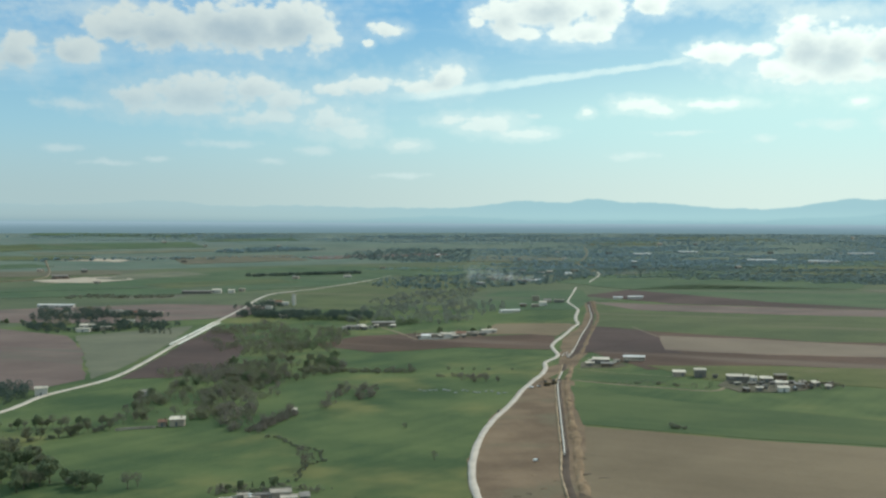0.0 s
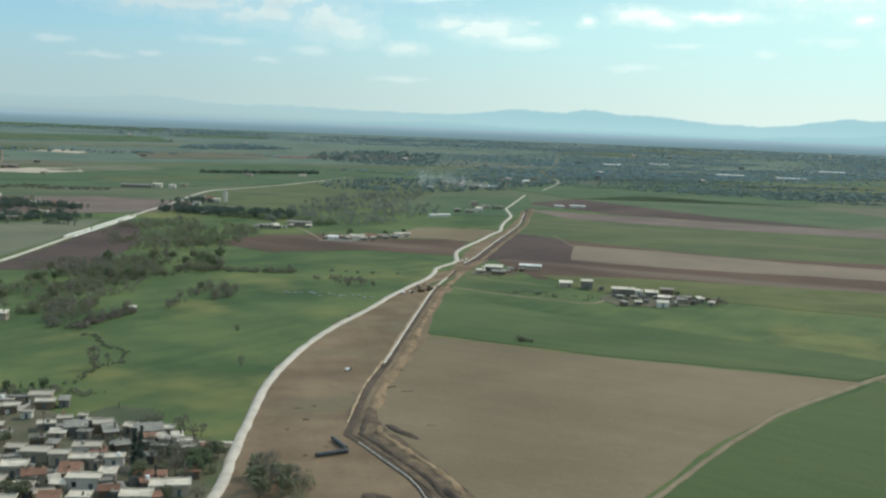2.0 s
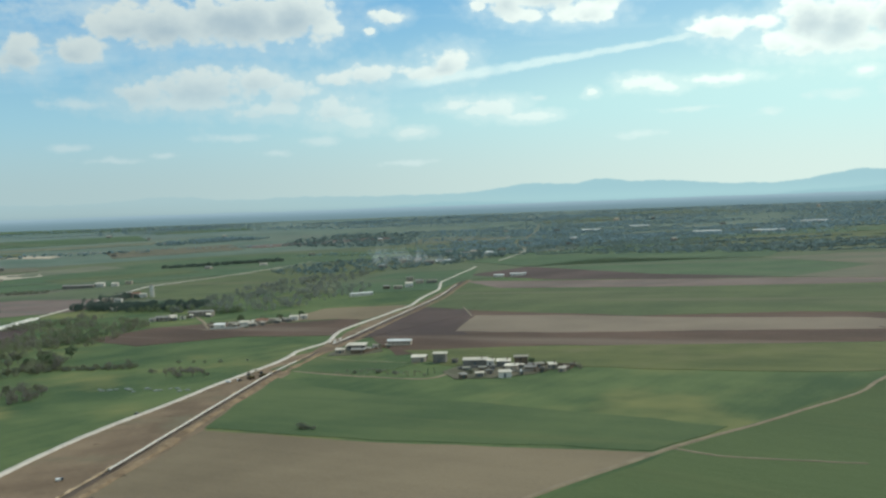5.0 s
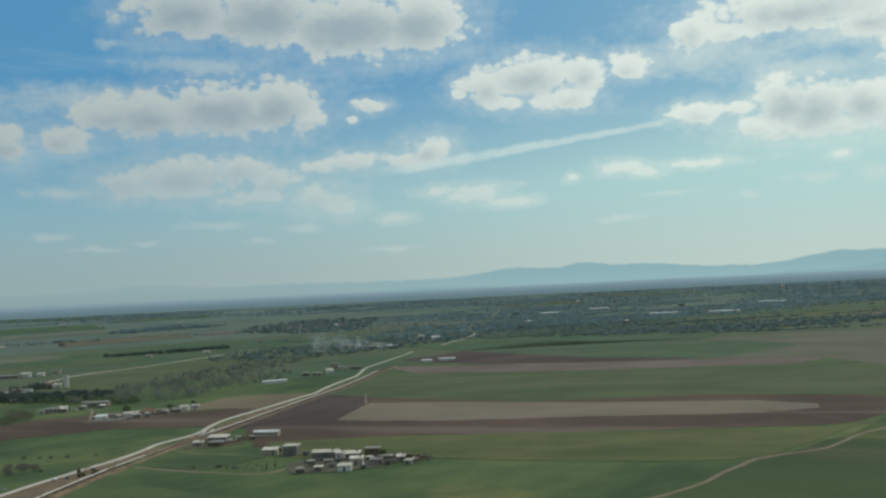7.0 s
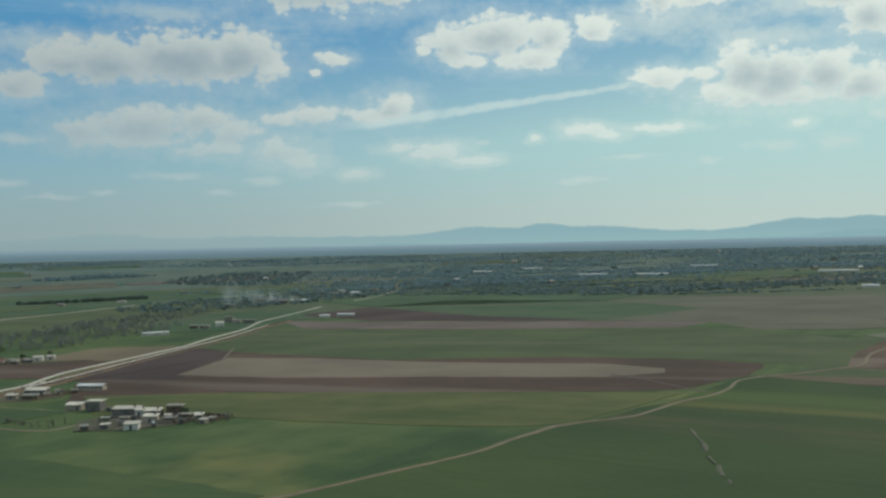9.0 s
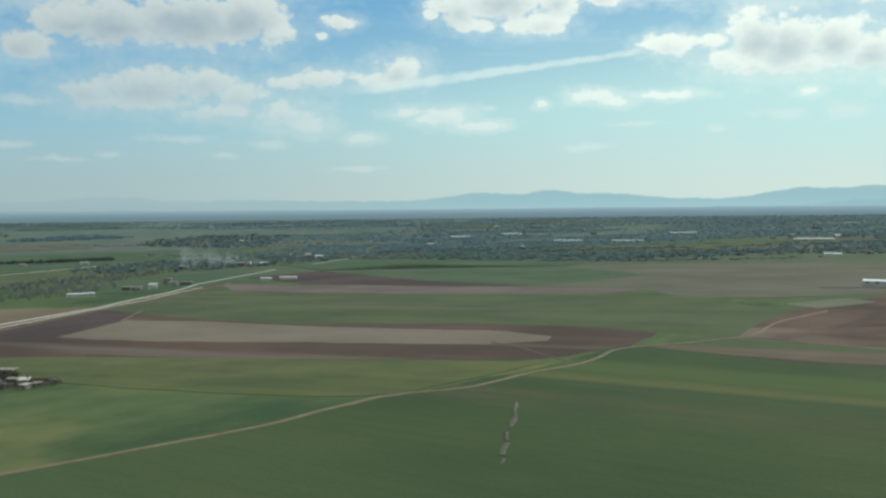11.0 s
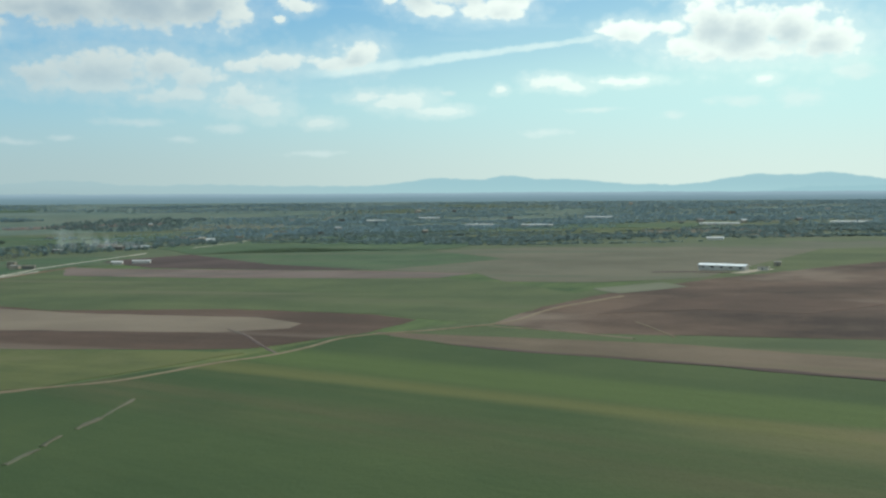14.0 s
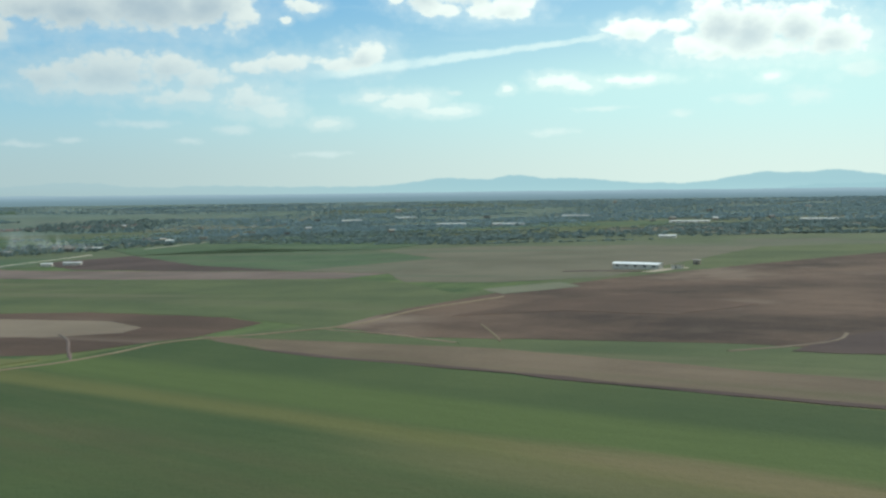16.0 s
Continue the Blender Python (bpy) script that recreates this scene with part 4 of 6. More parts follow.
def long_shed(x, y, w, d, h, turn, roof=WHITE_TIN, wall=PLASTER, label="", bays=8, group="farm sheds", kind="shed"):
    """A long livestock or store shed: low walls, posts, a shallow ridge roof."""
    root = empty(kind, x, y, turn, height(x, y), label, "shed" if kind == "shed" else kind, group)
    ops = []
    for i in range(bays):
        c = w * (i + 0.5) / bays
        ops.append((0, c - w / bays * 0.16, c + w / bays * 0.16, h * 0.48, h * 0.78))
    bm = bmesh.new()
    walled(bm, w, d, h, ops)
    rise = 0.13 * d
    for sx in (-w / 2, w / 2):
        bm.faces.new([bm.verts.new(v) for v in ((sx, -d / 2, h), (sx, d / 2, h), (sx, 0, h + rise))])
    part("wall", bm, wall, root)
    for _, u0, u1, v0, v1 in ops:
        bm = bmesh.new()
        box(bm, u0 - w / 2, u1 - w / 2, -d / 2 + 0.15, -d / 2 + 0.2, v0, v1)
        part("window", bm, GLASS, root)
    bm = bmesh.new()
    o = 0.5
    prof = [(-d / 2 - o, h - 0.13 * o), (0, h + rise), (d / 2 + o, h - 0.13 * o), (d / 2 + o, h - 0.13 * o + 0.12), (0, h + rise + 0.12), (-d / 2 - o, h - 0.13 * o + 0.12)]
    l_ = [bm.verts.new((-w / 2 - o, a_, b_)) for a_, b_ in prof]
    r_ = [bm.verts.new((w / 2 + o, a_, b_)) for a_, b_ in prof]
    for i in range(6):
        j = (i + 1) % 6
        bm.faces.new((l_[i], l_[j], r_[j], r_[i]))
    bm.faces.new(l_)
    bm.faces.new(r_[::-1])
    part("roof", bm, roof, root)
    return root


def yard_wall(pts, h, mat, label, name="yard_wall", thick=0.25):
    """A free-standing wall along a line of corners."""
    root = empty(name, *pts[0], 0, height(*pts[0]), label, "wall")
    bm = bmesh.new()
    z0 = height(*pts[0])
    for p, q in zip(pts, pts[1:]):
        a_, b_ = Vector((*p, 0)), Vector((*q, 0))
        side = Vector((-(b_ - a_).y, (b_ - a_).x, 0)).normalized() * thick / 2
        o = Vector((*pts[0], 0))
        ring = [a_ - side - o, b_ - side - o, b_ + side - o, a_ + side - o]
        base = [height(*p) - z0, height(*q) - z0, height(*q) - z0, height(*p) - z0]
        lo = [bm.verts.new((v.x, v.y, z - 0.3)) for v, z in zip(ring, base)]
        hi = [bm.verts.new((v.x, v.y, z + h)) for v, z in zip(ring, base)]
        bm.faces.new(lo[::-1])
        bm.faces.new(hi)
        for i in range(4):
            j = (i + 1) % 4
            bm.faces.new((lo[i], lo[j], hi[j], hi[i]))
    part("masonry", bm, mat, root)
    return root


# ---- trees ----
def crown_mesh(bm, rnd, centre, size, clumps, leaves, leaf, slim=1.0, shell=0.55):
    """A crown of many small tilted leaf sprays, gathered in clumps with gaps between."""
    for _ in range(clumps):
        while True:
            c = Vector((rnd.uniform(-1, 1), rnd.uniform(-1, 1), rnd.uniform(-1, 1)))
            if shell < c.length < 1:
                break
        c = Vector((c.x * size[0], c.y * size[1], c.z * size[2])) + centre
        spread = rnd.uniform(0.5, 1.0) * size[0] * 0.42
        for _ in range(leaves):
            p = c + Vector((rnd.gauss(0, spread * 0.5), rnd.gauss(0, spread * 0.5), rnd.gauss(0, spread * 0.42)))
            s = leaf * rnd.uniform(0.6, 1.3)
            m = Euler((rnd.uniform(0, 6.3), rnd.uniform(0, 6.3), rnd.uniform(0, 6.3))).to_matrix()
            vs = [bm.verts.new(p + m @ Vector(v)) for v in ((-s * slim, -s, 0), (s * slim, -s * 0.7, s * 0.3), (s * 0.8 * slim, s, 0), (-s * 0.7 * slim, s * 0.8, s * 0.3))]
            bm.faces.new(vs)


def tree(x, y, kind, seed, label):
    """kind: bare, budding, leafy, poplar, cypress or shrub."""
    rnd = random.Random(seed)
    tall, wide, mat, clumps, leaves, leaf, slim = {
        "bare": (6.5, 2.4, TWIGS, 26, 16, 0.22, 0.35), "budding": (6.0, 2.5, BUDS, 26, 16, 0.30, 0.8),
        "leafy": (6.5, 2.7, LEAVES, 28, 18, 0.34, 0.9), "poplar": (9.5, 1.3, BUDS, 30, 14, 0.28, 0.7),
        "cypress": (8.0, 0.9, NEEDLES, 34, 14, 0.30, 0.7), "shrub": (1.9, 1.9, SHRUBS, 20, 13, 0.24, 0.7)}[kind]
    name = "shrub" if kind == "shrub" else "tree"
    root = empty(name, x, y, rnd.uniform(0, 360), height(x, y), label, name, "shrubs of the plain" if kind == "shrub" else "trees of the plain")
    bm = bmesh.new()
    fork = tall * (0.12 if kind in ("cypress", "shrub") else 0.30)
    tube(bm, (0, 0, -0.2), (0.1, 0.05, fork), tall * 0.03, tall * 0.022, 7)
    tube(bm, (0.1, 0.05, fork), (0.0, 0.1, tall * 0.85), tall * 0.022, tall * 0.005, 6)
    for i in range(7 if kind != "cypress" else 3):
        a_ = i * 2.4 + rnd.uniform(-0.4, 0.4)
        z = fork + (tall * 0.45) * i / 7
        r = wide * rnd.uniform(0.6, 0.95) * (1 - 0.3 * i / 7)
        tip = (math.cos(a_) * r, math.sin(a_) * r, z + tall * rnd.uniform(0.12, 0.26))
        mid = (math.cos(a_) * r * 0.5, math.sin(a_) * r * 0.5, z + tall * 0.07)
        tube(bm, (0.05, 0.05, z), mid, tall * 0.012, tall * 0.008, 5)
        tube(bm, mid, tip, tall * 0.008, tall * 0.003, 4)
    part("trunk", bm, BARK, root)
    bm = bmesh.new()
    if kind in ("cypress", "poplar"):
        for k in range(5):
            f = k / 4
            crown_mesh(bm, rnd, Vector((0, 0, fork + (tall - fork) * (0.1 + 0.82 * f))), (wide * (1 - 0.75 * f), wide * (1 - 0.75 * f), tall * 0.11), clumps // 5, leaves, leaf, slim, 0.2)
    else:
        crown_mesh(bm, rnd, Vector((0, 0, fork + (tall - fork) * 0.52)), (wide, wide, (tall - fork) * 0.48), clumps, leaves, leaf, slim)
    part("crown", bm, mat, root)
    return root


TREE_LABELS = {"bare": "bare grey tree with fine twigs in the wood", "budding": "olive green tree just coming into leaf",
               "leafy": "green leafy tree with a loose uneven crown", "poplar": "slender upright tree coming into leaf",
               "cypress": "dark columnar evergreen tree", "shrub": "low grey green scrub bush in the meadow"}
MODELS = {}


def plant(x, y, kind, size=1.0, rnd=random.Random(5)):
    """One more tree of a kind, from three grown models, turned and sized afresh."""
    k = (kind, rnd.randrange(3))
    s = size * rnd.uniform(0.75, 1.25)
    m = pose(x, y, height(x, y) + 0.1, 0, 0, rnd.uniform(0, 360)) @ Matrix.Diagonal((s * rnd.uniform(0.85, 1.15), s, s * rnd.uniform(0.85, 1.15), 1))
    if k not in MODELS:
        MODELS[k] = tree(x, y, kind, sum(map(ord, kind)) + k[1], TREE_LABELS[kind])
        MODELS[k].matrix_world = m
        return MODELS[k]
    ob = copy_thing(MODELS[k], m)
    ob.matrix_basis = m
    return ob


def inside(pt, poly):
    x, y = pt
    hit = False
    for (x0, y0), (x1, y1) in zip(poly, poly[1:] + poly[:1]):
        if (y0 > y) != (y1 > y) and x < (x1 - x0) * (y - y0) / (y1 - y0) + x0:
            hit = not hit
    return hit


def grove(poly, count, kinds, size=1.0, gap=3.0, seed=1):
    rnd = random.Random(seed)
    xs, ys = [p[0] for p in poly], [p[1] for p in poly]
    done = []
    for _ in range(count * 30):
        if len(done) == count:
            break
        p = (rnd.uniform(min(xs), max(xs)), rnd.uniform(min(ys), max(ys)))
        if inside(p, poly) and all((p[0] - q[0]) ** 2 + (p[1] - q[1]) ** 2 > gap * gap for q in done):
            done.append(p)
            plant(*p, rnd.choice(kinds), size)


def hedge(pts, step, kinds, size=1.0, spread=1.5, seed=1):
    rnd = random.Random(seed)
    for p, q in zip(pts, pts[1:]):
        n = max(1, int(math.dist(p, q) / step))
        for i in range(n):
            f = (i + rnd.random()) / n
            plant(p[0] + (q[0] - p[0]) * f + rnd.gauss(0, spread), p[1] + (q[1] - p[1]) * f + rnd.gauss(0, spread), rnd.choice(kinds), size)


def crowns(name, spots, mat, label, seed=3, sprays=14, big=0.42, flat=1.0):
    """Woodland too far off to count: one mesh of loose crowns of leaf sprays at (x, y, half width, height)."""
    g = np.random.default_rng(seed)
    S = np.array(spots, float)
    ground_z = np.array([height(x, y) for x, y in S[:, :2]])
    n = len(S)
    dirs = g.normal(size=(n, sprays, 3))
    dirs /= np.linalg.norm(dirs, axis=2, keepdims=True)
    reach = g.uniform(0.45, 1.0, (n, sprays, 1)) ** 0.5
    r, h = S[:, 2][:, None], S[:, 3][:, None]
    c = np.empty((n, sprays, 3))
    c[..., 0] = S[:, 0][:, None] + (dirs * reach)[..., 0] * r
    c[..., 1] = S[:, 1][:, None] + (dirs * reach)[..., 1] * r
    c[..., 2] = ground_z[:, None] + h * (0.52 + 0.46 * (dirs * reach)[..., 2])
    u = g.normal(size=(n, sprays, 3))
    v = g.normal(size=(n, sprays, 3))
    u[..., 2] *= flat
    v[..., 2] *= flat
    u /= np.linalg.norm(u, axis=2, keepdims=True)
    v /= np.linalg.norm(v, axis=2, keepdims=True)
    size = (r * big * g.uniform(0.6, 1.3, (n, sprays)))[..., None]
    u, v = u * size, v * size
    verts = np.stack([c - u - v * 0.6, c + u * 0.9 - v, c + u + v * 0.8, c - u * 0.7 + v], 2).reshape(-1, 3)
    faces = np.arange(len(verts)).reshape(-1, 4)
    me = bpy.data.meshes.new(name)
    me.from_pydata(verts.tolist(), [], faces.tolist())
    me.materials.append(mat)
    return tagged(new(name, me), label, "woodland", kind="stuff")


def copse(poly, count, seed, low=3.0, high=6.5, wide=3.3, clear=False, patchy=-2.0):
    rnd = random.Random(seed)
    xs, ys = [p[0] for p in poly], [p[1] for p in poly]
    out = []
    while len(out) < count:
        p = (rnd.uniform(min(xs), max(xs)), rnd.uniform(min(ys), max(ys)))
        lush = noise.noise(Vector((p[0] * 0.045, p[1] * 0.02, seed))) + 0.5 * noise.noise(Vector((p[0] * 0.13, p[1] * 0.06, seed)))
        if inside(p, poly) and lush > patchy and not (clear and beside_road(*p)):
            h = rnd.uniform(low, high) * (1.0 if patchy < -1 else 0.75 + 0.6 * min(max(lush, 0.0), 1.0))
            out.append((*p, wide * rnd.uniform(0.65, 1.35) * h / high, h))
    return out


DAMP = soil("damp_grey_earth", (0.050, 0.062, 0.036), (0.082, 0.090, 0.052), 0.05, 0.0, 20, 0.2)
VILLAGE = soil("village_ground", (0.070, 0.070, 0.043), (0.125, 0.110, 0.078), 0.05, 0.0, 20, 0.2, (0.068, 0.084, 0.040))

# ---- village by the road ----
FLAT_L = "pale flat-roofed plaster village house"
MUD_L = "brown mud-brick village house with a flat roof"
RED_L = "village house with a faded red tiled roof"
TIN_L = "low village outbuilding under a sheet metal roof"
house(-57, 364, 7.0, 5.6, 2.8, 12, PLASTER, SLAB, "flat", FLAT_L)
house(-53, 357, 5.5, 4.0, 2.5, 12, MUD, SLAB, "flat", MUD_L)
house(-48, 360, 3.1, 4.0, 2.3, 12, CONCRETE, TIN, "lean", TIN_L)
house(-62, 351, 4.7, 4.0, 2.5, 20, MUD, SLAB, "flat", MUD_L)
house(-54, 345, 3.1, 2.4, 2.2, 5, WHITE, SLAB, "flat", FLAT_L)
house(-40, 338, 3.9, 3.2, 2.5, 15, PLASTER, SLAB, "flat", FLAT_L)
house(-34, 330, 6.2, 4.8, 2.7, 18, CONCRETE, TIN, "lean", TIN_L)
house(-27, 333, 5.5, 4.8, 2.8, 22, MUD, SLAB, "flat", MUD_L)
house(-23, 327, 3.9, 5.6, 2.4, 25, MUD, TIN, "lean", TIN_L)
house(-36, 342, 2.3, 2.4, 2.2, 5, WHITE, SLAB, "flat", FLAT_L)
house(-16, 330, 4.7, 3.2, 2.6, 20, PLASTER, SLAB, "flat", FLAT_L)
house(-12, 327, 7.8, 5.6, 2.9, 20, CONCRETE, TIN, "lean", TIN_L)
house(-7, 322, 3.1, 7.2, 2.3, 35, MUD, SLAB, "flat", MUD_L)
house(0, 318, 4.7, 3.2, 2.3, 15, MUD, SLAB, "flat", MUD_L)
house(3, 312, 3.9, 2.8, 2.4, 10, PLASTER, SLAB, "flat", FLAT_L)
house(-24, 310, 7.0, 4.8, 3.0, 8, WHITE, SLAB, "flat", FLAT_L)
house(-29, 303, 4.7, 4.0, 3.0, 8, PLASTER, SLAB, "flat", FLAT_L)
house(-22, 301, 6.2, 4.0, 2.6, 8, CONCRETE, SLAB, "flat", FLAT_L)
house(-14, 302, 4.7, 3.6, 2.6, 10, WHITE, SLAB, "flat", FLAT_L)
house(-36, 305, 7.0, 4.8, 3.0, 5, PLASTER, SLAB, "flat", FLAT_L)
house(-43, 309, 4.7, 4.0, 2.6, 5, MUD, SLAB, "flat", MUD_L)
house(-22, 292, 4.7, 7.2, 2.7, 6, PLASTER, TILE, "gable", RED_L)
house(-16, 284, 7.8, 4.0, 3.2, 4, WHITE, SLAB, "flat", FLAT_L)
house(-12, 290, 3.9, 5.6, 2.6, 8, CONCRETE, SLAB, "flat", FLAT_L)
house(-30, 288, 5.5, 4.8, 2.8, 20, PLASTER, TILE, "gable", RED_L)
house(-29, 278, 4.7, 4.0, 2.8, 0, WHITE, SLAB, "flat", FLAT_L)
house(-37, 293, 6.2, 4.8, 3.0, 10, PLASTER, SLAB, "flat", FLAT_L)
house(-38, 282, 5.5, 4.8, 2.8, 6, CONCRETE, SLAB, "flat", FLAT_L)
house(-46, 297, 6.2, 4.8, 2.8, 12, PLASTER, SLAB, "flat", FLAT_L)
house(-1, 289, 7.8, 3.6, 2.7, 3, PLASTER, TILE, "gable", RED_L)
house(-8, 278, 4.7, 4.0, 2.6, 15, MUD, TILE, "gable", RED_L)
house(-20, 272, 4.7, 5.6, 2.7, 10, PLASTER, TILE, "gable", RED_L)
house(6, 281, 9.4, 4.8, 2.9, 12, PLASTER, SLAB, "flat", "long pale flat-roofed building by the road")
house(0, 273, 7.0, 4.8, 3.0, 8, WHITE, SLAB, "flat", FLAT_L)
house(-13, 272, 4.7, 4.0, 2.8, 4, CONCRETE, SLAB, "flat", FLAT_L)
house(-30, 268, 6.2, 4.8, 2.9, 10, PLASTER, SLAB, "flat", FLAT_L)
house(-40, 270, 5.5, 4.8, 2.8, 10, PLASTER, TILE, "gable", RED_L)
house(-4, 264, 6.2, 4.8, 2.8, 6, PLASTER, SLAB, "flat", FLAT_L)
yard_wall([(-18, 306), (-9, 305), (-8, 297), (-17, 297)], 1.6, PLASTER, "pale plastered yard wall")
yard_wall([(-31, 297), (-27, 283), (-21, 283)], 1.5, CONCRETE, "grey block yard wall")
yard_wall([(-20, 320), (-8, 314), (4, 310)], 1.3, MUD, "brown mud-brick yard wall")
yard_wall([(-45, 352), (-44, 341), (-34, 338)], 1.2, MUD, "brown mud-brick yard wall")
ribbon("lane", [(-34, 260), (-32, 285), (-29, 299), (-31, 307), (-29, 314), (-36, 322), (-46, 332), (-60, 336)], 2.6, DIRT, "dusty village lane", "lane", 0.12, 0.03)
ribbon("lane", [(13, 324), (4, 324), (-6, 330), (-20, 336)], 1.8, GRAVEL, "pale dirt lane from the village to the road", "lane", 0.2, 0.03)
field([(-70, 250), (-75, 350), (-60, 362), (-42, 346), (-16, 336), (6, 325), (14, 322), (17, 285), (14, 250)], VILLAGE, "trodden grey brown village ground with weeds", "yard")
rnd_n = random.Random(52)
for x, y in [(-66, 358), (-63, 361), (-62, 353), (-66, 349), (-70, 346), (-73, 341), (-70, 362), (-75, 356), (-74, 350), (-68, 338), (-44, 334), (-38, 332), (-31, 337), (-19, 333), (-8, 331), (-3, 324), (-30, 326), (-10, 318)]:
    house(x, y, rnd_n.uniform(2.6, 5.0), rnd_n.uniform(2.4, 3.8), rnd_n.uniform(1.8, 2.6), rnd_n.uniform(0, 25), rnd_n.choice((WHITE, PLASTER, MUD, CONCRETE)), rnd_n.choice((SLAB, CREAM, TIN, SLAB)), rnd_n.choice(("flat", "flat", "lean")), "small pale village outbuilding in a walled yard", "village sheds", "shed")
yard_wall([(-76, 362), (-70, 367), (-61, 366), (-58, 357), (-62, 348)], 1.5, WHITE, "whitewashed wall round a village yard")
crowns("scrub", copse([(-84, 372), (-60, 372), (-44, 372), (-40, 376), (-62, 382), (-88, 380)], 50, 101, 0.8, 2.2, 1.2), TWIGS, "dark scrub hedge behind the village", 101, 60, 0.17)
crowns("scrub", copse([(-8, 300), (14, 296), (14, 318), (2, 322), (-8, 316)], 50, 102, 1.2, 3.4, 1.4), BUDS, "garden trees between the village and the road", 102, 80, 0.15)
crowns("scrub", copse([(24, 296), (40, 294), (40, 278), (24, 280)], 45, 103, 1.4, 3.8, 1.5), BUDS, "thin budding thicket across the road", 103, 80, 0.13)
rnd_v = random.Random(33)
for i in range(75):
    x_, y_ = rnd_v.uniform(-60, 10), rnd_v.uniform(262, 334)
    if y_ > 334 - 0.25 * (x_ + 60):
        continue
    house(x_, y_, rnd_v.uniform(2.2, 4.5), rnd_v.uniform(2.0, 3.5), rnd_v.uniform(1.8, 2.5), rnd_v.uniform(-5, 30), rnd_v.choice((MUD, CONCRETE, PLASTER, MUD)), rnd_v.choice((TIN, SLAB, TILE, TIN)), rnd_v.choice(("lean", "flat", "lean")), "small weathered shed in a village yard", "village sheds", "shed")
for i in range(38):
    plant(rnd_v.uniform(-58, 8), rnd_v.uniform(268, 326), rnd_v.choice(("bare", "shrub", "shrub", "budding")), rnd_v.uniform(0.45, 0.8))
field([(-41, 347), (-32, 361), (-19, 358), (-15, 346), (-24, 340)], DAMP, "dark damp patch of meadow", "field")
hedge([(-20, 341), (-6, 333), (6, 326)], 3, ["shrub", "bare"], 0.8, 0.8, 4)
for i, (x, y, k, s) in enumerate([(-8, 299, "cypress", 1.2), (-6, 298, "cypress", 1.1), (-7, 301, "cypress", 1.0), (-30, 358, "cypress", 0.3), (-3, 305, "bare", 0.95), (2, 304, "bare", 0.95), (6, 304, "leafy", 0.9), (10, 301, "leafy", 0.9), (9, 294, "leafy", 0.85), (8, 288, "bare", 0.7), (9, 312, "budding", 0.8), (5, 309, "bare", 0.8), (-1, 300, "bare", 0.8), (0, 310, "budding", 0.7), (12, 308, "budding", 0.8), (1, 286, "cypress", 0.6), (25, 295, "budding", 0.9), (29, 294, "bare", 0.95), (33, 293, "budding", 0.8), (27, 290, "bare", 0.95), (31, 289, "budding", 0.9), (35, 288, "bare", 0.8), (26, 285, "budding", 0.9), (30, 284, "bare", 0.95), (34, 283, "budding", 0.8), (38, 285, "bare", 0.7), (28, 280, "budding", 0.9), (-5, 296, "bare", 0.7), (-40, 316, "bare", 0.6), (-50, 318, "budding", 0.6), (-20, 316, "bare", 0.6), (14, 275, "bare", 0.8)]):
    plant(x, y, k, s)

house(-77, 534, 3.2, 2.6, 2.2, 10, WHITE, CREAM, "lean", "tiny white hut at the end of the hedge", "outlying houses", "hut")

def utility_pole(x, y, turn, tall=7.0):
    root = empty("utility_pole", x, y, turn, height(x, y), "grey wooden utility pole with a crossarm", "pole", "utility poles")
    bm = bmesh.new()
    tube(bm, (0, 0, -0.4), (0, 0, tall), 0.14, 0.09, 8)
    part("post", bm, TIMBER, root)
    bm = bmesh.new()
    box(bm, -0.8, 0.8, -0.06, 0.06, tall - 0.7, tall - 0.55)
    part("crossarm", bm, TIMBER, root)
    for k in (-0.7, 0.0, 0.7):
        bm = bmesh.new()
        tube(bm, (k, 0, tall - 0.55), (k, 0, tall - 0.3), 0.06, 0.04, 6)
        part("insulator", bm, PAINT_WHITE, root)


for x, y, t_ in [(-60, 341, 20), (-43, 329, 30), (-27, 318, 40), (-16, 296, 10), (4, 294, 10)]:
    utility_pole(x, y, t_)

# ---- hamlet across the road ----
HAM = "concrete farm building of the hamlet"
long_shed(133, 716, 14.1, 6.0, 2.9, -8, WHITE_TIN, PLASTER, "long white shed with a pale roof beside the ploughed field", 6)
house(108, 703, 11.1, 6.0, 3.2, -6, CONCRETE, CREAM, "lean", "wide grey farm building with a pale leaning roof", "hamlet houses")
house(99, 692, 5.2, 4.2, 2.3, 0, PLASTER, CREAM, "lean", HAM, "hamlet houses")
house(110, 688, 8.1, 4.2, 2.2, -6, MUD, TIN, "lean", "low brown farm shed with a leaning roof", "hamlet houses")
house(119, 704, 3.0, 5.1, 2.2, 10, WHITE, SLAB, "flat", HAM, "hamlet houses")
house(147, 640, 7.4, 5.1, 2.7, -6, PLASTER, CREAM, "lean", "pale pale-roofed farmhouse in the meadow", "hamlet houses")
house(158.5, 634, 6.7, 6.8, 4.7, -8, CONCRETE, CREAM, "flat", "two-storey concrete house with a pale roof", "hamlet houses", storeys=2)
house(177, 618, 12.6, 5.1, 2.7, -6, CONCRETE, CREAM, "lean", "long pale-roofed farm building", "hamlet houses")
house(184.5, 611, 3.7, 4.2, 2.9, -6, WHITE, CREAM, "lean", HAM, "hamlet houses")
house(191, 608, 6.7, 5.1, 2.7, -6, CONCRETE, CREAM, "lean", HAM, "hamlet houses")
house(200, 610, 6.7, 5.1, 4.1, -6, MUD, SLAB, "flat", "tall dark unplastered house", "hamlet houses", storeys=2)
house(194, 590, 5.9, 4.2, 2.9, -6, PLASTER, CREAM, "lean", HAM, "hamlet houses")
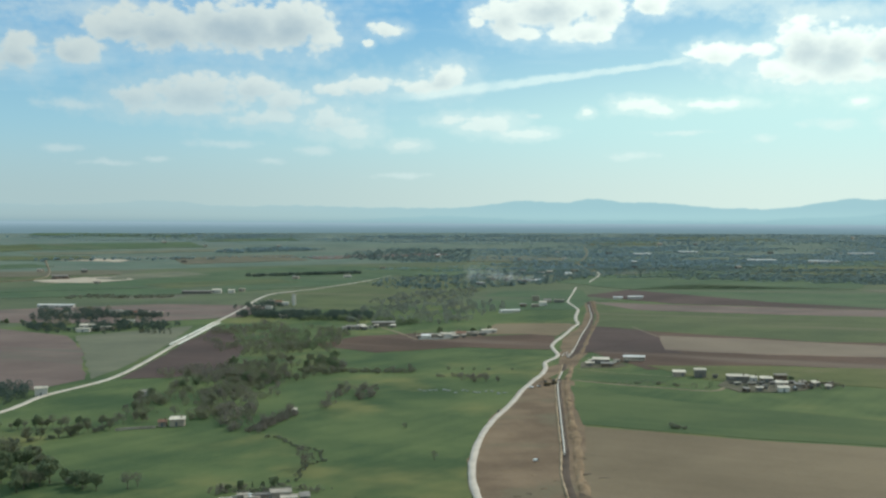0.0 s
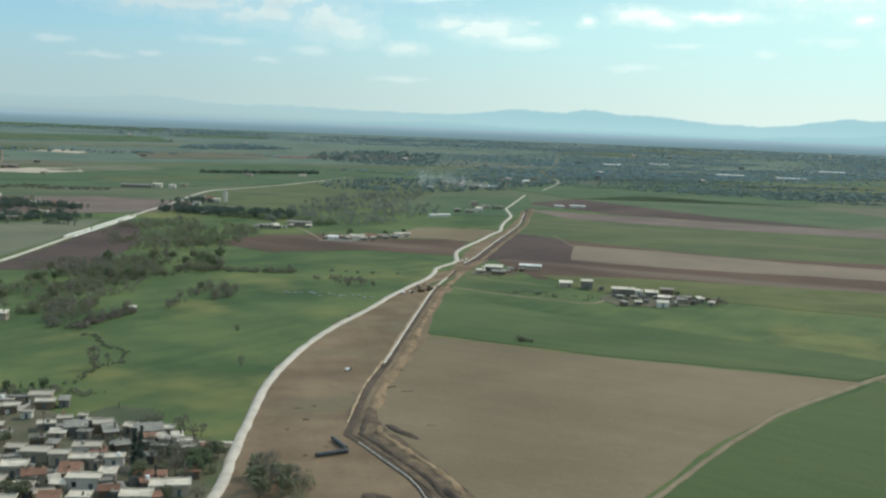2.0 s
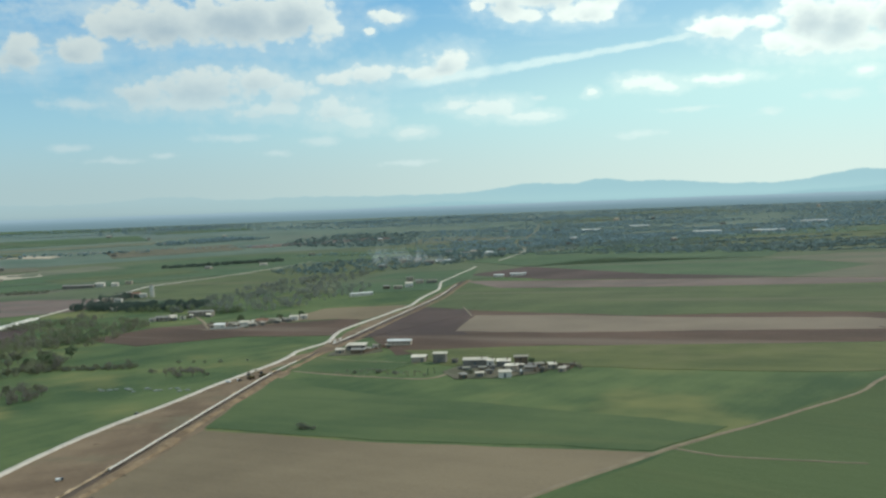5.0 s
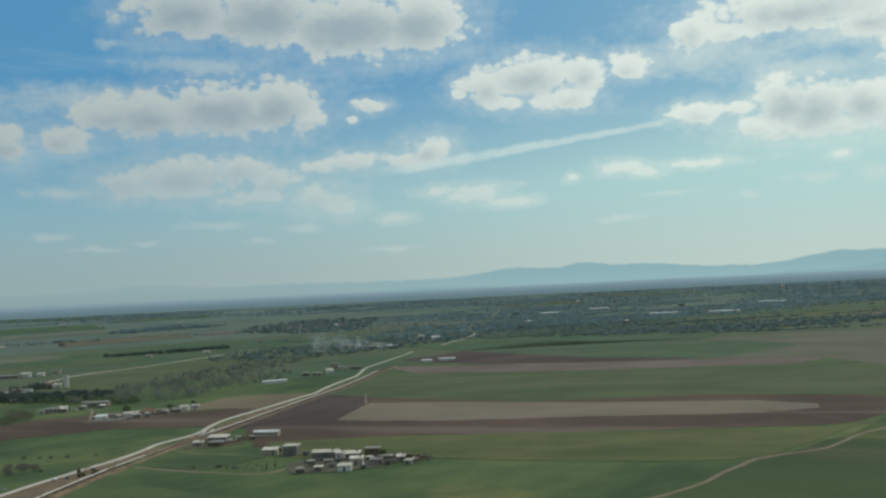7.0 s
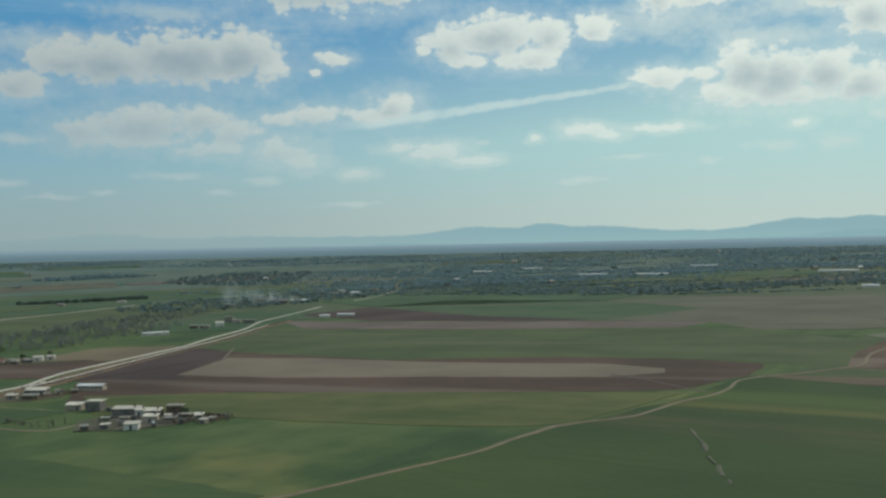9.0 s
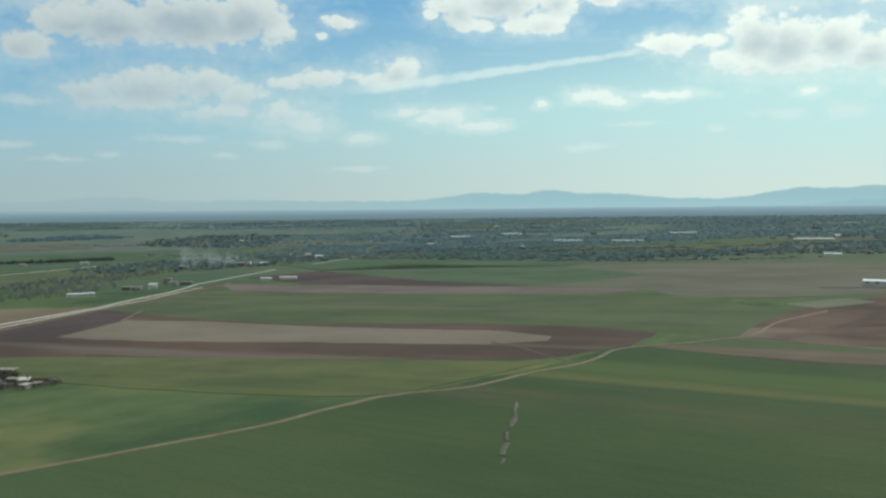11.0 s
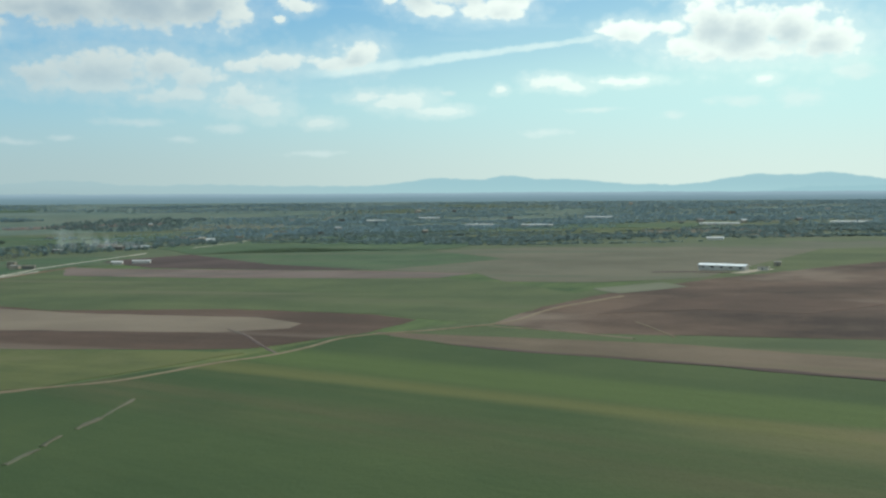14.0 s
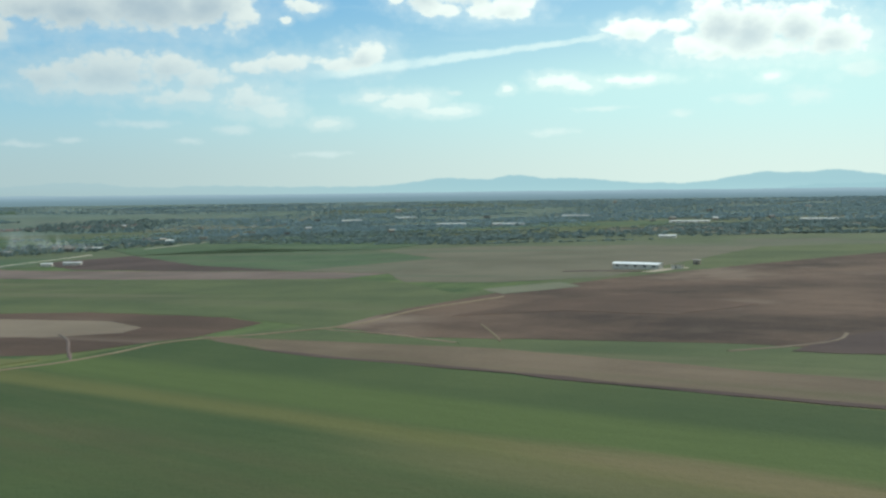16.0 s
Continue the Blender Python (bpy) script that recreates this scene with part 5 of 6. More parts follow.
house(190, 574, 5.9, 4.2, 2.5, -4, WHITE, CREAM, "lean", "small white pale-roofed house", "hamlet houses")
house(203, 586, 5.2, 4.2, 2.3, -10, MUD, TIN, "lean", TIN_L, "hamlet houses")
house(170, 576, 3.0, 3.4, 2.0, 20, MUD, TIN, "lean", TIN_L, "hamlet houses")
house(178, 578, 3.7, 2.5, 2.0, -5, CONCRETE, CREAM, "lean", HAM, "hamlet houses")
house(214, 591, 3.7, 4.2, 2.3, 8, PLASTER, CREAM, "lean", HAM, "hamlet houses")
house(208, 595, 3.7, 3.4, 2.2, -6, MUD, SLAB, "flat", MUD_L, "hamlet houses")
yard_wall([(196, 586), (204, 583), (210, 590)], 1.7, PLASTER, "pale plastered yard wall")
yard_wall([(124, 710), (119, 698), (112, 684)], 1.5, MUD, "brown mud-brick yard wall")
ribbon("lane", [(80, 632), (99, 615), (124, 597), (152, 581), (165, 598), (176, 614)], 2.0, DIRT, "pale dirt lane to the hamlet", "lane", 0.15, 0.03)
ribbon("lane", [(84, 684), (106, 661), (126, 648), (146, 634)], 1.6, DIRT, "faint dirt lane along the meadow", "lane", 0.15, 0.03)
field([(166, 575), (160, 600), (172, 622), (205, 615), (218, 596), (205, 578), (185, 572)], VILLAGE, "trodden hamlet yard", "yard")
rnd_k = random.Random(61)
for x, y in [(172, 600), (181, 600), (186, 596), (199, 598), (205, 602), (209, 583), (198, 578), (184, 584), (221, 588), (225, 594), (218, 582), (192, 600), (102, 708), (116, 696), (126, 706), (150, 648), (166, 628)]:
    house(x + rnd_k.uniform(-1, 1), y + rnd_k.uniform(-1, 1), rnd_k.uniform(1.8, 3.6), rnd_k.uniform(1.6, 3.0), rnd_k.uniform(1.2, 2.0), rnd_k.uniform(-25, 25), rnd_k.choice((MUD, CONCRETE, PLASTER)), rnd_k.choice((TIN, SLAB, CREAM, TIN)), rnd_k.choice(("lean", "flat")), "small weathered shed in the hamlet yard", "hamlet sheds", "shed")
yard_wall([(206, 600), (216, 602), (226, 596), (222, 586)], 1.2, MUD, "broken mud-brick wall of an old yard")
yard_wall([(168, 604), (176, 606), (186, 603)], 1.4, CONCRETE, "grey block yard wall")
crowns("scrub", copse([(204, 578), (228, 580), (230, 598), (210, 606), (204, 598)], 26, 95, 1.0, 2.6, 1.3), TWIGS, "scrub and rubble growth round the old yard", 95, 60, 0.17)
crowns("scrub", copse([(100, 616), (152, 588), (156, 598), (108, 628)], 40, 96, 0.5, 1.4, 0.9), TWIGS, "thin bushes along the hamlet lane", 96, 40, 0.18)
field([(92, 684), (96, 712), (122, 714), (124, 690), (112, 680)], VILLAGE, "trodden farmyard", "yard")
for x, y, k, s in [(153, 590, "cypress", 0.45), (156, 596, "cypress", 0.5), (115, 611, "shrub", 0.7), (128, 608, "shrub", 0.8), (136, 602, "shrub", 0.8), (205, 606, "leafy", 0.5), (211, 604, "bare", 0.5), (216, 592, "budding", 0.5), (174, 590, "shrub", 0.8), (122, 700, "bare", 0.6), (107, 478, "shrub", 0.9), (109, 476, "shrub", 0.9), (112, 475, "shrub", 0.7)]:
    plant(x, y, k, s)

# ---- farms behind the meadow ----
FARM = "low farm building with a pale roof"
for x, y, w, d, h, r, rf, wl, st, lb in [
        (-82, 968, 9, 6, 3.2, 5, TIN, PLASTER, "gable", TIN_L), (-76, 972, 7, 6, 3.4, 10, CREAM, WHITE, "lean", FARM), (-88, 974, 6, 5, 3, 0, TIN, CONCRETE, "lean", TIN_L),
        (-14, 878, 8, 6, 3, 5, WHITE_TIN, WHITE, "lean", TIN_L), (-4, 884, 9, 6, 3, 0, SLAB, PLASTER, "flat", FARM), (6, 884, 10, 6, 3.2, 8, CREAM, WHITE, "lean", FARM),
        (16, 895, 9, 6, 3, -5, TILE, PLASTER, "gable", RED_L), (24, 899, 8, 5, 3, 4, SLAB, PLASTER, "flat", FARM), (38, 912, 7, 5, 3, 0, CREAM, WHITE, "lean", FARM), (10, 897, 6, 5, 3, 0, SLAB, MUD, "flat", MUD_L),
        (107, 1195, 9, 7, 3.2, 0, SLAB, PLASTER, "flat", FARM), (118, 1215, 8, 7, 4.2, 8, CREAM, WHITE, "lean", FARM), (128, 1262, 9, 7, 3.4, 0, TIN, PLASTER, "lean", TIN_L), (116, 1290, 8, 7, 6, 0, SLAB, PLASTER, "flat", "pale two-storey farmhouse near the road"), (142, 1260, 12, 6, 3, 0, SLAB, CONCRETE, "flat", FARM), (94, 1205, 7, 5, 3, 0, TIN, MUD, "lean", TIN_L)]:
    house(x, y, w, d, h, r, wl, rf, st, lb, "farm buildings")
long_shed(-57, 997, 22, 8, 4, 4, TIN, PLASTER, "long grey-roofed farm shed", 7)
long_shed(73, 1128, 24, 5, 2.8, 28, WHITE_TIN, WHITE, "long low white farm shed", 7)
long_shed(220, 1296, 11, 6, 2.6, -2, WHITE_TIN, WHITE, "white shed with a metal roof beside the bare strip", 6)
long_shed(243, 1304, 18, 6, 2.6, -2, WHITE_TIN, WHITE, "long white shed with a metal roof beside the bare strip", 8)
ribbon("lane", [(-58, 985), (-40, 935), (-24, 884), (-10, 874)], 2.4, DIRT, "pale farm lane", "lane", 0.15, 0.03)
rnd_y = random.Random(31)
for x, y in [(-18, 884), (-9, 889), (0, 878), (1, 892), (12, 880), (18, 884), (20, 904), (29, 893), (31, 905), (36, 901), (45, 918), (-68, 975), (-72, 966), (-92, 968), (-64, 985), (-48, 985)]:
    house(x + rnd_y.uniform(-1.5, 1.5), y + rnd_y.uniform(-1.5, 1.5), rnd_y.uniform(3.0, 6.0), rnd_y.uniform(3.0, 5.0), rnd_y.uniform(2.0, 3.0), rnd_y.uniform(-25, 25), rnd_y.choice((PLASTER, MUD, CONCRETE, WHITE)), rnd_y.choice((SLAB, CREAM, TIN, CREAM)), rnd_y.choice(("flat", "lean", "lean")), "small farm outbuilding with a pale roof", "farm buildings")
for x, y, k, s in [(-24, 892, "bare", 0.8), (-2, 899, "leafy", 0.8), (14, 905, "bare", 0.9), (27, 912, "leafy", 0.9), (34, 918, "cypress", 0.8), (42, 925, "leafy", 0.9), (-62, 968, "bare", 0.9), (-80, 985, "leafy", 0.9), (8, 870, "shrub", 0.8), (22, 890, "shrub", 0.8)]:
    plant(x, y, k, s)
yard_wall([(-20, 872), (0, 870), (14, 884)], 1.6, WHITE, "white farmyard wall")
field([(-26, 868), (-20, 890), (20, 906), (44, 918), (44, 905), (16, 880), (-6, 866)], PALE, "pale trodden farmyard", "yard")

# ---- village among trees ----
for x, y, w, d, h, r, rf, wl, st, lb in [
        (-378, 1184, 7, 6, 5, 0, CREAM, WHITE, "lean", "white two-storey house among trees"), (-367, 1182, 7, 6, 5, 0, CREAM, WHITE, "lean", "white two-storey house among trees"),
        (-354, 1030, 13, 6, 3.4, 0, CREAM, WHITE, "lean", "long white flat-roofed house"), (-346, 1003, 14, 5, 3, 0, SLAB, PLASTER, "flat", FARM), (-327, 1008, 13, 6, 3.4, 0, SLAB, PLASTER, "flat", FARM),
        (-352, 1178, 9, 7, 4, 0, TILE, PLASTER, "gable", RED_L), (-339, 1177, 12, 7, 4, 0, SLAB, MUD, "flat", MUD_L), (-430, 1196, 5, 5, 3.4, 0, CREAM, WHITE, "lean", FARM), (-337, 1086, 8, 6, 3.4, 0, SLAB, PLASTER, "flat", FARM),
        (-179, 1144, 5, 5, 3.4, 0, CREAM, WHITE, "lean", FARM), (-171, 1108, 6, 5, 3.2, 0, CREAM, WHITE, "lean", FARM), (-323, 1181, 7, 6, 3.6, 0, SLAB, PLASTER, "flat", FARM),
        (-217, 1300, 10, 8, 6, 0, SLAB, CONCRETE, "flat", "grey block building by the road"), (-205, 1294, 9, 7, 5, 0, TILE, PLASTER, "gable", RED_L), (-196, 1288, 8, 6, 4, 0, CREAM, WHITE, "lean", FARM), (-224, 1246, 9, 7, 4, 0, SLAB, PLASTER, "flat", FARM), (-208, 1236, 8, 6, 3.6, 0, TIN, WHITE, "lean", TIN_L),
        (-344, 1574, 13, 9, 5, 0, CREAM, WHITE, "lean", "white farm block on the far field"), (-321, 1570, 9, 8, 4, 0, CREAM, WHITE, "lean", "white farm block on the far field"), (-312, 1606, 9, 7, 4, 0, SLAB, PLASTER, "flat", FARM),
        (-130, 506, 7, 5, 3.4, 6, CREAM, PLASTER, "lean", "pale tan barn at the edge of the wood"), (-137, 505, 4, 4, 2.4, 6, TILE, PLASTER, "lean", "low ochre shed beside the tan barn"),
        (-237, 609, 7, 6, 4.4, 20, CREAM, WHITE, "flat", "pale cream block house beside the country road"), (-172, 601, 6, 4, 2.6, 30, TIN, WHITE, "lean", TIN_L)]:
    house(x, y, w, d, h, r, wl, rf, st, lb, "outlying houses")
yard_wall([(-157, 495), (-150, 498), (-139, 500)], 1.3, PLASTER, "broken pale wall at the edge of the wood")
long_shed(-372, 1566, 44, 10, 4, 0, TIN, CONCRETE, "long grey shed on the far field", 8)
long_shed(-496, 1326, 46, 8, 3.6, 0, WHITE_TIN, WHITE, "long white shed behind the trees", 8)


for k, (x, y) in enumerate([(-360, 1041), (-346, 994), (-330, 1013), (-384, 1194), (-371, 1192), (-348, 1186), (-327, 1084), (-439, 1206)]):
    house(x, y, (11, 13, 10, 4, 4, 24, 7, 6)[k], (6, 6, 5, 4, 4, 7, 5, 5)[k], (3, 3, 3, 5, 5, 3.4, 3, 3)[k], 4, WHITE, CREAM, "flat", "white house between dark trees of the village", "outlying houses")
def silo(x, y, h, r, label):
    root = empty("silo", x, y, 0, height(x, y), label, "silo")
    bm = bmesh.new()
    tube(bm, (0, 0, -0.3), (0, 0, h), r, r, 16)
    part("body", bm, WHITE, root)
    bm = bmesh.new()
    tube(bm, (0, 0, h), (0, 0, h + r * 0.7), r * 1.05, r * 0.15, 16)
    part("cap", bm, TIN, root)
    return root


silo(-186, 1290, 13, 2.6, "tall pale round silo beside the road")


PARAPET = plain("white_concrete", (0.80, 0.79, 0.75), 0.88, 0.3)


def parapet(p, q, label):
    """A bridge parapet: a solid low wall with a coping."""
    root = empty("parapet", *p, 0, height(*p), label, "parapet", "bridge parapets")
    d = Vector((q[0] - p[0], q[1] - p[1], height(*q) - height(*p)))
    s = Vector((-d.y, d.x, 0)).normalized()
    for name, half, z0, z1, mat in (("wall", 0.15, -0.4, 1.1, PARAPET), ("coping", 0.25, 1.1, 1.25, PARAPET)):
        bm = bmesh.new()
        lo = [bm.verts.new(v) for v in (-s * half + Vector((0, 0, z0)), d - s * half + Vector((0, 0, z0)), d + s * half + Vector((0, 0, z0)), s * half + Vector((0, 0, z0)))]
        hi = [bm.verts.new(v.co + Vector((0, 0, z1 - z0))) for v in lo]
        bm.faces.new(lo[::-1])
        bm.faces.new(hi)
        for i in range(4):
            j = (i + 1) % 4
            bm.faces.new((lo[i], lo[j], hi[j], hi[i]))
        part(name, bm, mat, root)


parapet((-229, 866), (-231, 935), "white concrete bridge parapet along the road")
parapet((-222, 868), (-229, 1064), "white concrete bridge parapet along the road")
parapet((-231, 940), (-236, 1066), "white concrete bridge parapet along the road")

# ---- white hall in the fields ----
long_shed(735, 940, 35, 8, 3.6, -40, BRIGHT_TIN, WHITE, "long white hall with a bright metal roof in the ploughed fields", 5, "farm sheds")
house(759, 925, 7, 5, 2.4, -38, WHITE, SLAB, "flat", "small white annex beside the long hall", "farm buildings")
house(785, 962, 5, 4, 3, -27, PLASTER, TIN, "lean", TIN_L, "farm buildings")
field([(684, 946), (712, 934), (734, 915), (731, 911), (708, 927), (681, 940)], DARK, "dark hedge strip before the hall", "yard")
field([(729, 909), (737, 903), (770, 931), (766, 940), (752, 930)], QUARRY, "pale trodden yard beside the hall", "yard")


# ---- pipeline trench ----
TRENCH = [(78, 262), (70, 279), (66, 293), (56, 313), (48, 328.5), (45.2, 333), (45.2, 336), (45.6, 345), (46, 361), (47, 385), (48, 398), (52, 432), (56, 475), (63, 550), (70, 619), (78, 665), (84, 704)]
TRENCH_FAR = [(90, 732), (100, 775), (120, 880), (151, 1039), (166, 1160), (179, 1268)]


def offset_line(pts, off):
    out = []
    for i, p in enumerate(pts):
        d = Vector((*pts[min(i + 1, len(pts) - 1)], 0)) - Vector((*pts[max(i - 1, 0)], 0))
        d.normalize()
        out.append((p[0] + d.y * off, p[1] - d.x * off))
    return out


def heap(pts, half, tall, mat, label, category="heap", name="earth_bank", seed=1):
    """A rough bank of dug earth along a line: lumps, slumps and an uneven foot."""
    line = spline(pts, 1.6)
    verts, faces = [], []
    m = 8
    for i, p in enumerate(line):
        d = (line[min(i + 1, len(line) - 1)] - line[max(i - 1, 0)]).normalized()
        s = Vector((d.y, -d.x, 0))
        ends = min(1.0, i / 4, (len(line) - 1 - i) / 4)
        swell = 0.75 + 0.5 * noise.noise(Vector((i * 0.09, seed, 0)))
        for k in range(m + 1):
            f = k / m * 2 - 1
            w = half * swell * (0.6 + 0.4 * ends)
            q = p + s * (f * w + 0.5 * noise.noise(Vector((i * 0.3, k * 0.7, seed))))
            lump = 0.55 + 0.9 * noise.fractal(Vector((q.x * 0.22, q.y * 0.22, seed)), 1.0, 2.0, 4)
            z = tall * swell * ends * max(0.0, 1 - f * f) * max(0.15, lump)
            verts.append((q.x, q.y, height(q.x, q.y) + 0.12 + z - (0.25 if k in (0, m) else 0)))
    for i in range(len(line) - 1):
        for k in range(m):
            p = i * (m + 1) + k
            faces.append((p, p + 1, p + m + 2, p + m + 1))
    return tagged(mesh_object(name, verts, faces, mat, True), label, category)


TRENCH_SOIL = soil("damp_soil_trench_shade", (0.050, 0.038, 0.030), (0.095, 0.072, 0.054), 0.05, 0.0, 80, 0.15)
MUDDY = soil("churned_mud", (0.060, 0.046, 0.034), (0.150, 0.108, 0.070), 0.12, 0.0, 80, 0.2, (0.190, 0.140, 0.088))
# flat strips: the dark soil colour also carries the shade of the uncut trench
ribbon("trench_floor", TRENCH, 2.4, TRENCH_SOIL, "dark soil floor of the pipeline trench with its shade painted in", "trench", 0.14, -0.05)
ribbon("trench_floor", TRENCH_FAR, 4.0, TRENCH_SOIL, "dark soil floor of the pipeline trench with its shade painted in", "trench", 0.14, -0.05)
heap(offset_line(TRENCH[7:], -1.9), 0.75, 0.9, PALE_SPOIL, "low pale bank of dug earth along the trench", seed=2)
heap(offset_line(TRENCH[1:8], 8.6), 1.9, 1.5, SPOIL, "broad lumpy bank of dug earth beside the trench", seed=3)
heap(offset_line(TRENCH[0:9], 3.6), 1.7, 0.9, TRENCH_SOIL, "dark lumpy bank of damp dug earth", seed=13)
rnd_s = random.Random(8)
for k in range(34):
    f = rnd_s.uniform(0, 7.5)
    p_, q_ = TRENCH[int(f)], TRENCH[int(f) + 1]
    off_ = rnd_s.uniform(4.0, 9.5)
    x_, y_ = p_[0] + (q_[0] - p_[0]) * (f % 1) + off_ * 0.9, p_[1] + (q_[1] - p_[1]) * (f % 1) + off_ * 0.42
    heap([(x_, y_), (x_ + rnd_s.uniform(-1.2, 1.8), y_ + rnd_s.uniform(-2.2, 2.2))], rnd_s.uniform(0.7, 1.7), rnd_s.uniform(0.5, 1.2), (TRENCH_SOIL, MUDDY, SPOIL)[min(2, int(off_ / 3.3))], "lumpy mound of dug earth by the trench", seed=60 + k)
heap(offset_line(TRENCH[8:13], 5.0), 3.0, 1.6, SPOIL, "tan bank of dug earth beside the trench", seed=4)
heap(offset_line(TRENCH[12:], 4.6), 2.4, 1.3, SPOIL, "tan bank of dug earth beside the trench", seed=5)
field([(46, 334), (47, 350), (49, 366), (52, 360), (53, 350), (56, 340), (61, 330), (67, 316), (74, 300), (81, 282), (86, 266), (80, 262), (70, 285), (58, 312)], MUDDY, "churned dark mud beside the trench", "mud")

heap(offset_line(TRENCH_FAR, 5.0), 2.6, 1.2, EARTH, "tan bank of dug earth beside the trench", seed=6)
heap([(58, 276), (54, 283), (60, 281)], 2.6, 1.5, TRENCH_SOIL, "dark mound of damp dug earth", seed=7)
heap([(78, 276), (74, 286), (76, 292)], 2.4, 1.8, TRENCH_SOIL, "dark mound of damp dug earth", seed=8)
heap([(56, 345), (60, 338), (66, 330)], 2.6, 1.2, TRENCH_SOIL, "dark mound of damp dug earth", seed=9)
heap([(52, 390), (57, 393)], 1.2, 0.7, TRENCH_SOIL, "small dark mound of earth", seed=10)
heap([(59, 386), (63, 386)], 0.9, 0.5, TRENCH_SOIL, "small dark mound of earth", seed=11)
rnd_c = random.Random(44)
CLODS = [(30, 350), (34, 392), (36, 372), (64, 309), (30, 470), (44, 520), (26, 338), (68, 345), (33, 300)]
CLODS += [(rnd_c.uniform(22, 42), rnd_c.uniform(300, 420)) for _ in range(12)] + [(rnd_c.uniform(52, 60), rnd_c.uniform(380, 420)) for _ in range(4)]
for n_, (x, y) in enumerate(CLODS):
    heap([(x, y), (x + rnd_c.uniform(1.0, 3.0), y + rnd_c.uniform(-0.8, 0.8))], rnd_c.uniform(0.4, 1.0), rnd_c.uniform(0.25, 0.5), SPOIL if n_ % 3 else TRENCH_SOIL, "small clod heap on the bare strip", seed=20 + n_)



def pipe_between(p, q, r, mat, label, lift=0.0, group="pipeline pipes"):
    """One length of pipe with a hollow mouth at each end and a weld collar."""
    a_, b_ = Vector((*p, height(*p) + 0.25 + r + lift)), Vector((*q, height(*q) + 0.25 + r + lift))
    root = empty("pipe", *p, 0, a_.z, label, "pipe", group)
    bm = bmesh.new()
    d = b_ - a_
    n = 12
    m = d.to_track_quat("Z", "Y").to_matrix()
    ring = []
    for f, rad in ((0.06, r * 0.86), (0, r * 0.86), (0, r), (1, r), (1, r * 0.86), (0.94, r * 0.86)):
        ring.append([bm.verts.new(d * f + m @ Vector((rad * math.cos(2 * math.pi * i / n), rad * math.sin(2 * math.pi * i / n), 0))) for i in range(n)])
    for u, v in zip(ring, ring[1:]):
        for i in range(n):
            bm.faces.new((u[i], u[(i + 1) % n], v[(i + 1) % n], v[i]))
    part("tube", bm, mat, root)
    bm = bmesh.new()
    tube(bm, d * 0.965, d * 0.985, r * 1.05, r * 1.05, 12)
    part("collar", bm, STEEL if mat is PIPE_COAT else TIN, root)
    return root


def pipe_run(pts, y0, y1, step, off, radius=0.4):
    line = [p for p in spline(offset_line(pts, off), 1.0) if y0 <= p.y <= y1]
    k = int(step)
    for i in range(0, len(line) - k, k):
        p, q = line[i], line[i + k]
        pipe_between((p.x, p.y), (q.x, q.y), radius, PIPE_COAT, "pale coated pipe laid in the trench")


pipe_run(TRENCH, 264, 331, 8, -0.9, 0.16)
pipe_run(TRENCH, 425, 626, 11, -0.6)
pipe_run(TRENCH, 632, 674, 11, -0.6)
pipe_run(TRENCH_FAR, 736, 1205, 13, -1.5)
pipe_between((38, 311.5), (46.5, 316), 0.6, STEEL, "dark steel pipe lying on the bare earth")
pipe_between((41, 327.5), (45.8, 318), 0.6, STEEL, "dark steel pipe lying on the bare earth")
for x, y in [(86, 742), (88, 750), (91, 757)]:
    pipe_between((x, y), (x + 1.2, y + 6), 0.45, PIPE_COAT, "pale coated pipe lying beside the road")


# ---- vehicles at the works ----
def truck(x, y, turn, label, body_mat, cab_mat, long=5.6):
    root = empty("truck", x, y, turn, height(x, y) + 0.12, label, "truck", "works vehicles")
    root.scale = (0.45, 0.45, 0.45)
    bm = bmesh.new()
    box(bm, -0.45, 0.45, -long / 2, long / 2, 0.55, 0.8)
    part("chassis", bm, STEEL, root)
    bm = bmesh.new()
    box(bm, -1.05, 1.05, -long / 2, long / 2 - 1.9, 0.8, 2.2, 0.08)
    part("cargo_body", bm, body_mat, root)
    bm = bmesh.new()
    box(bm, -1.0, 1.0, long / 2 - 1.7, long / 2, 0.7, 2.1, 0.15)
    cab = part("cab", bm, cab_mat, root)
    bm = bmesh.new()
    box(bm, -0.85, 0.85, long / 2 - 0.02, long / 2 + 0.02, 1.35, 1.95)
    part("windscreen", bm, GLASS, cab)
    for sx in (-0.95, 0.95):
        for yy in (-long / 2 + 1.0, long / 2 - 1.0):
            bm = bmesh.new()
            tube(bm, (sx - 0.13, yy, 0.45), (sx + 0.13, yy, 0.45), 0.45, 0.45, 12)
            wheel = part("wheel", bm, RUBBER, root)
            bm = bmesh.new()
            tube(bm, (sx - 0.15, yy, 0.45), (sx + 0.15, yy, 0.45), 0.22, 0.22, 8)
            part("rim", bm, TIN, wheel)
    return root


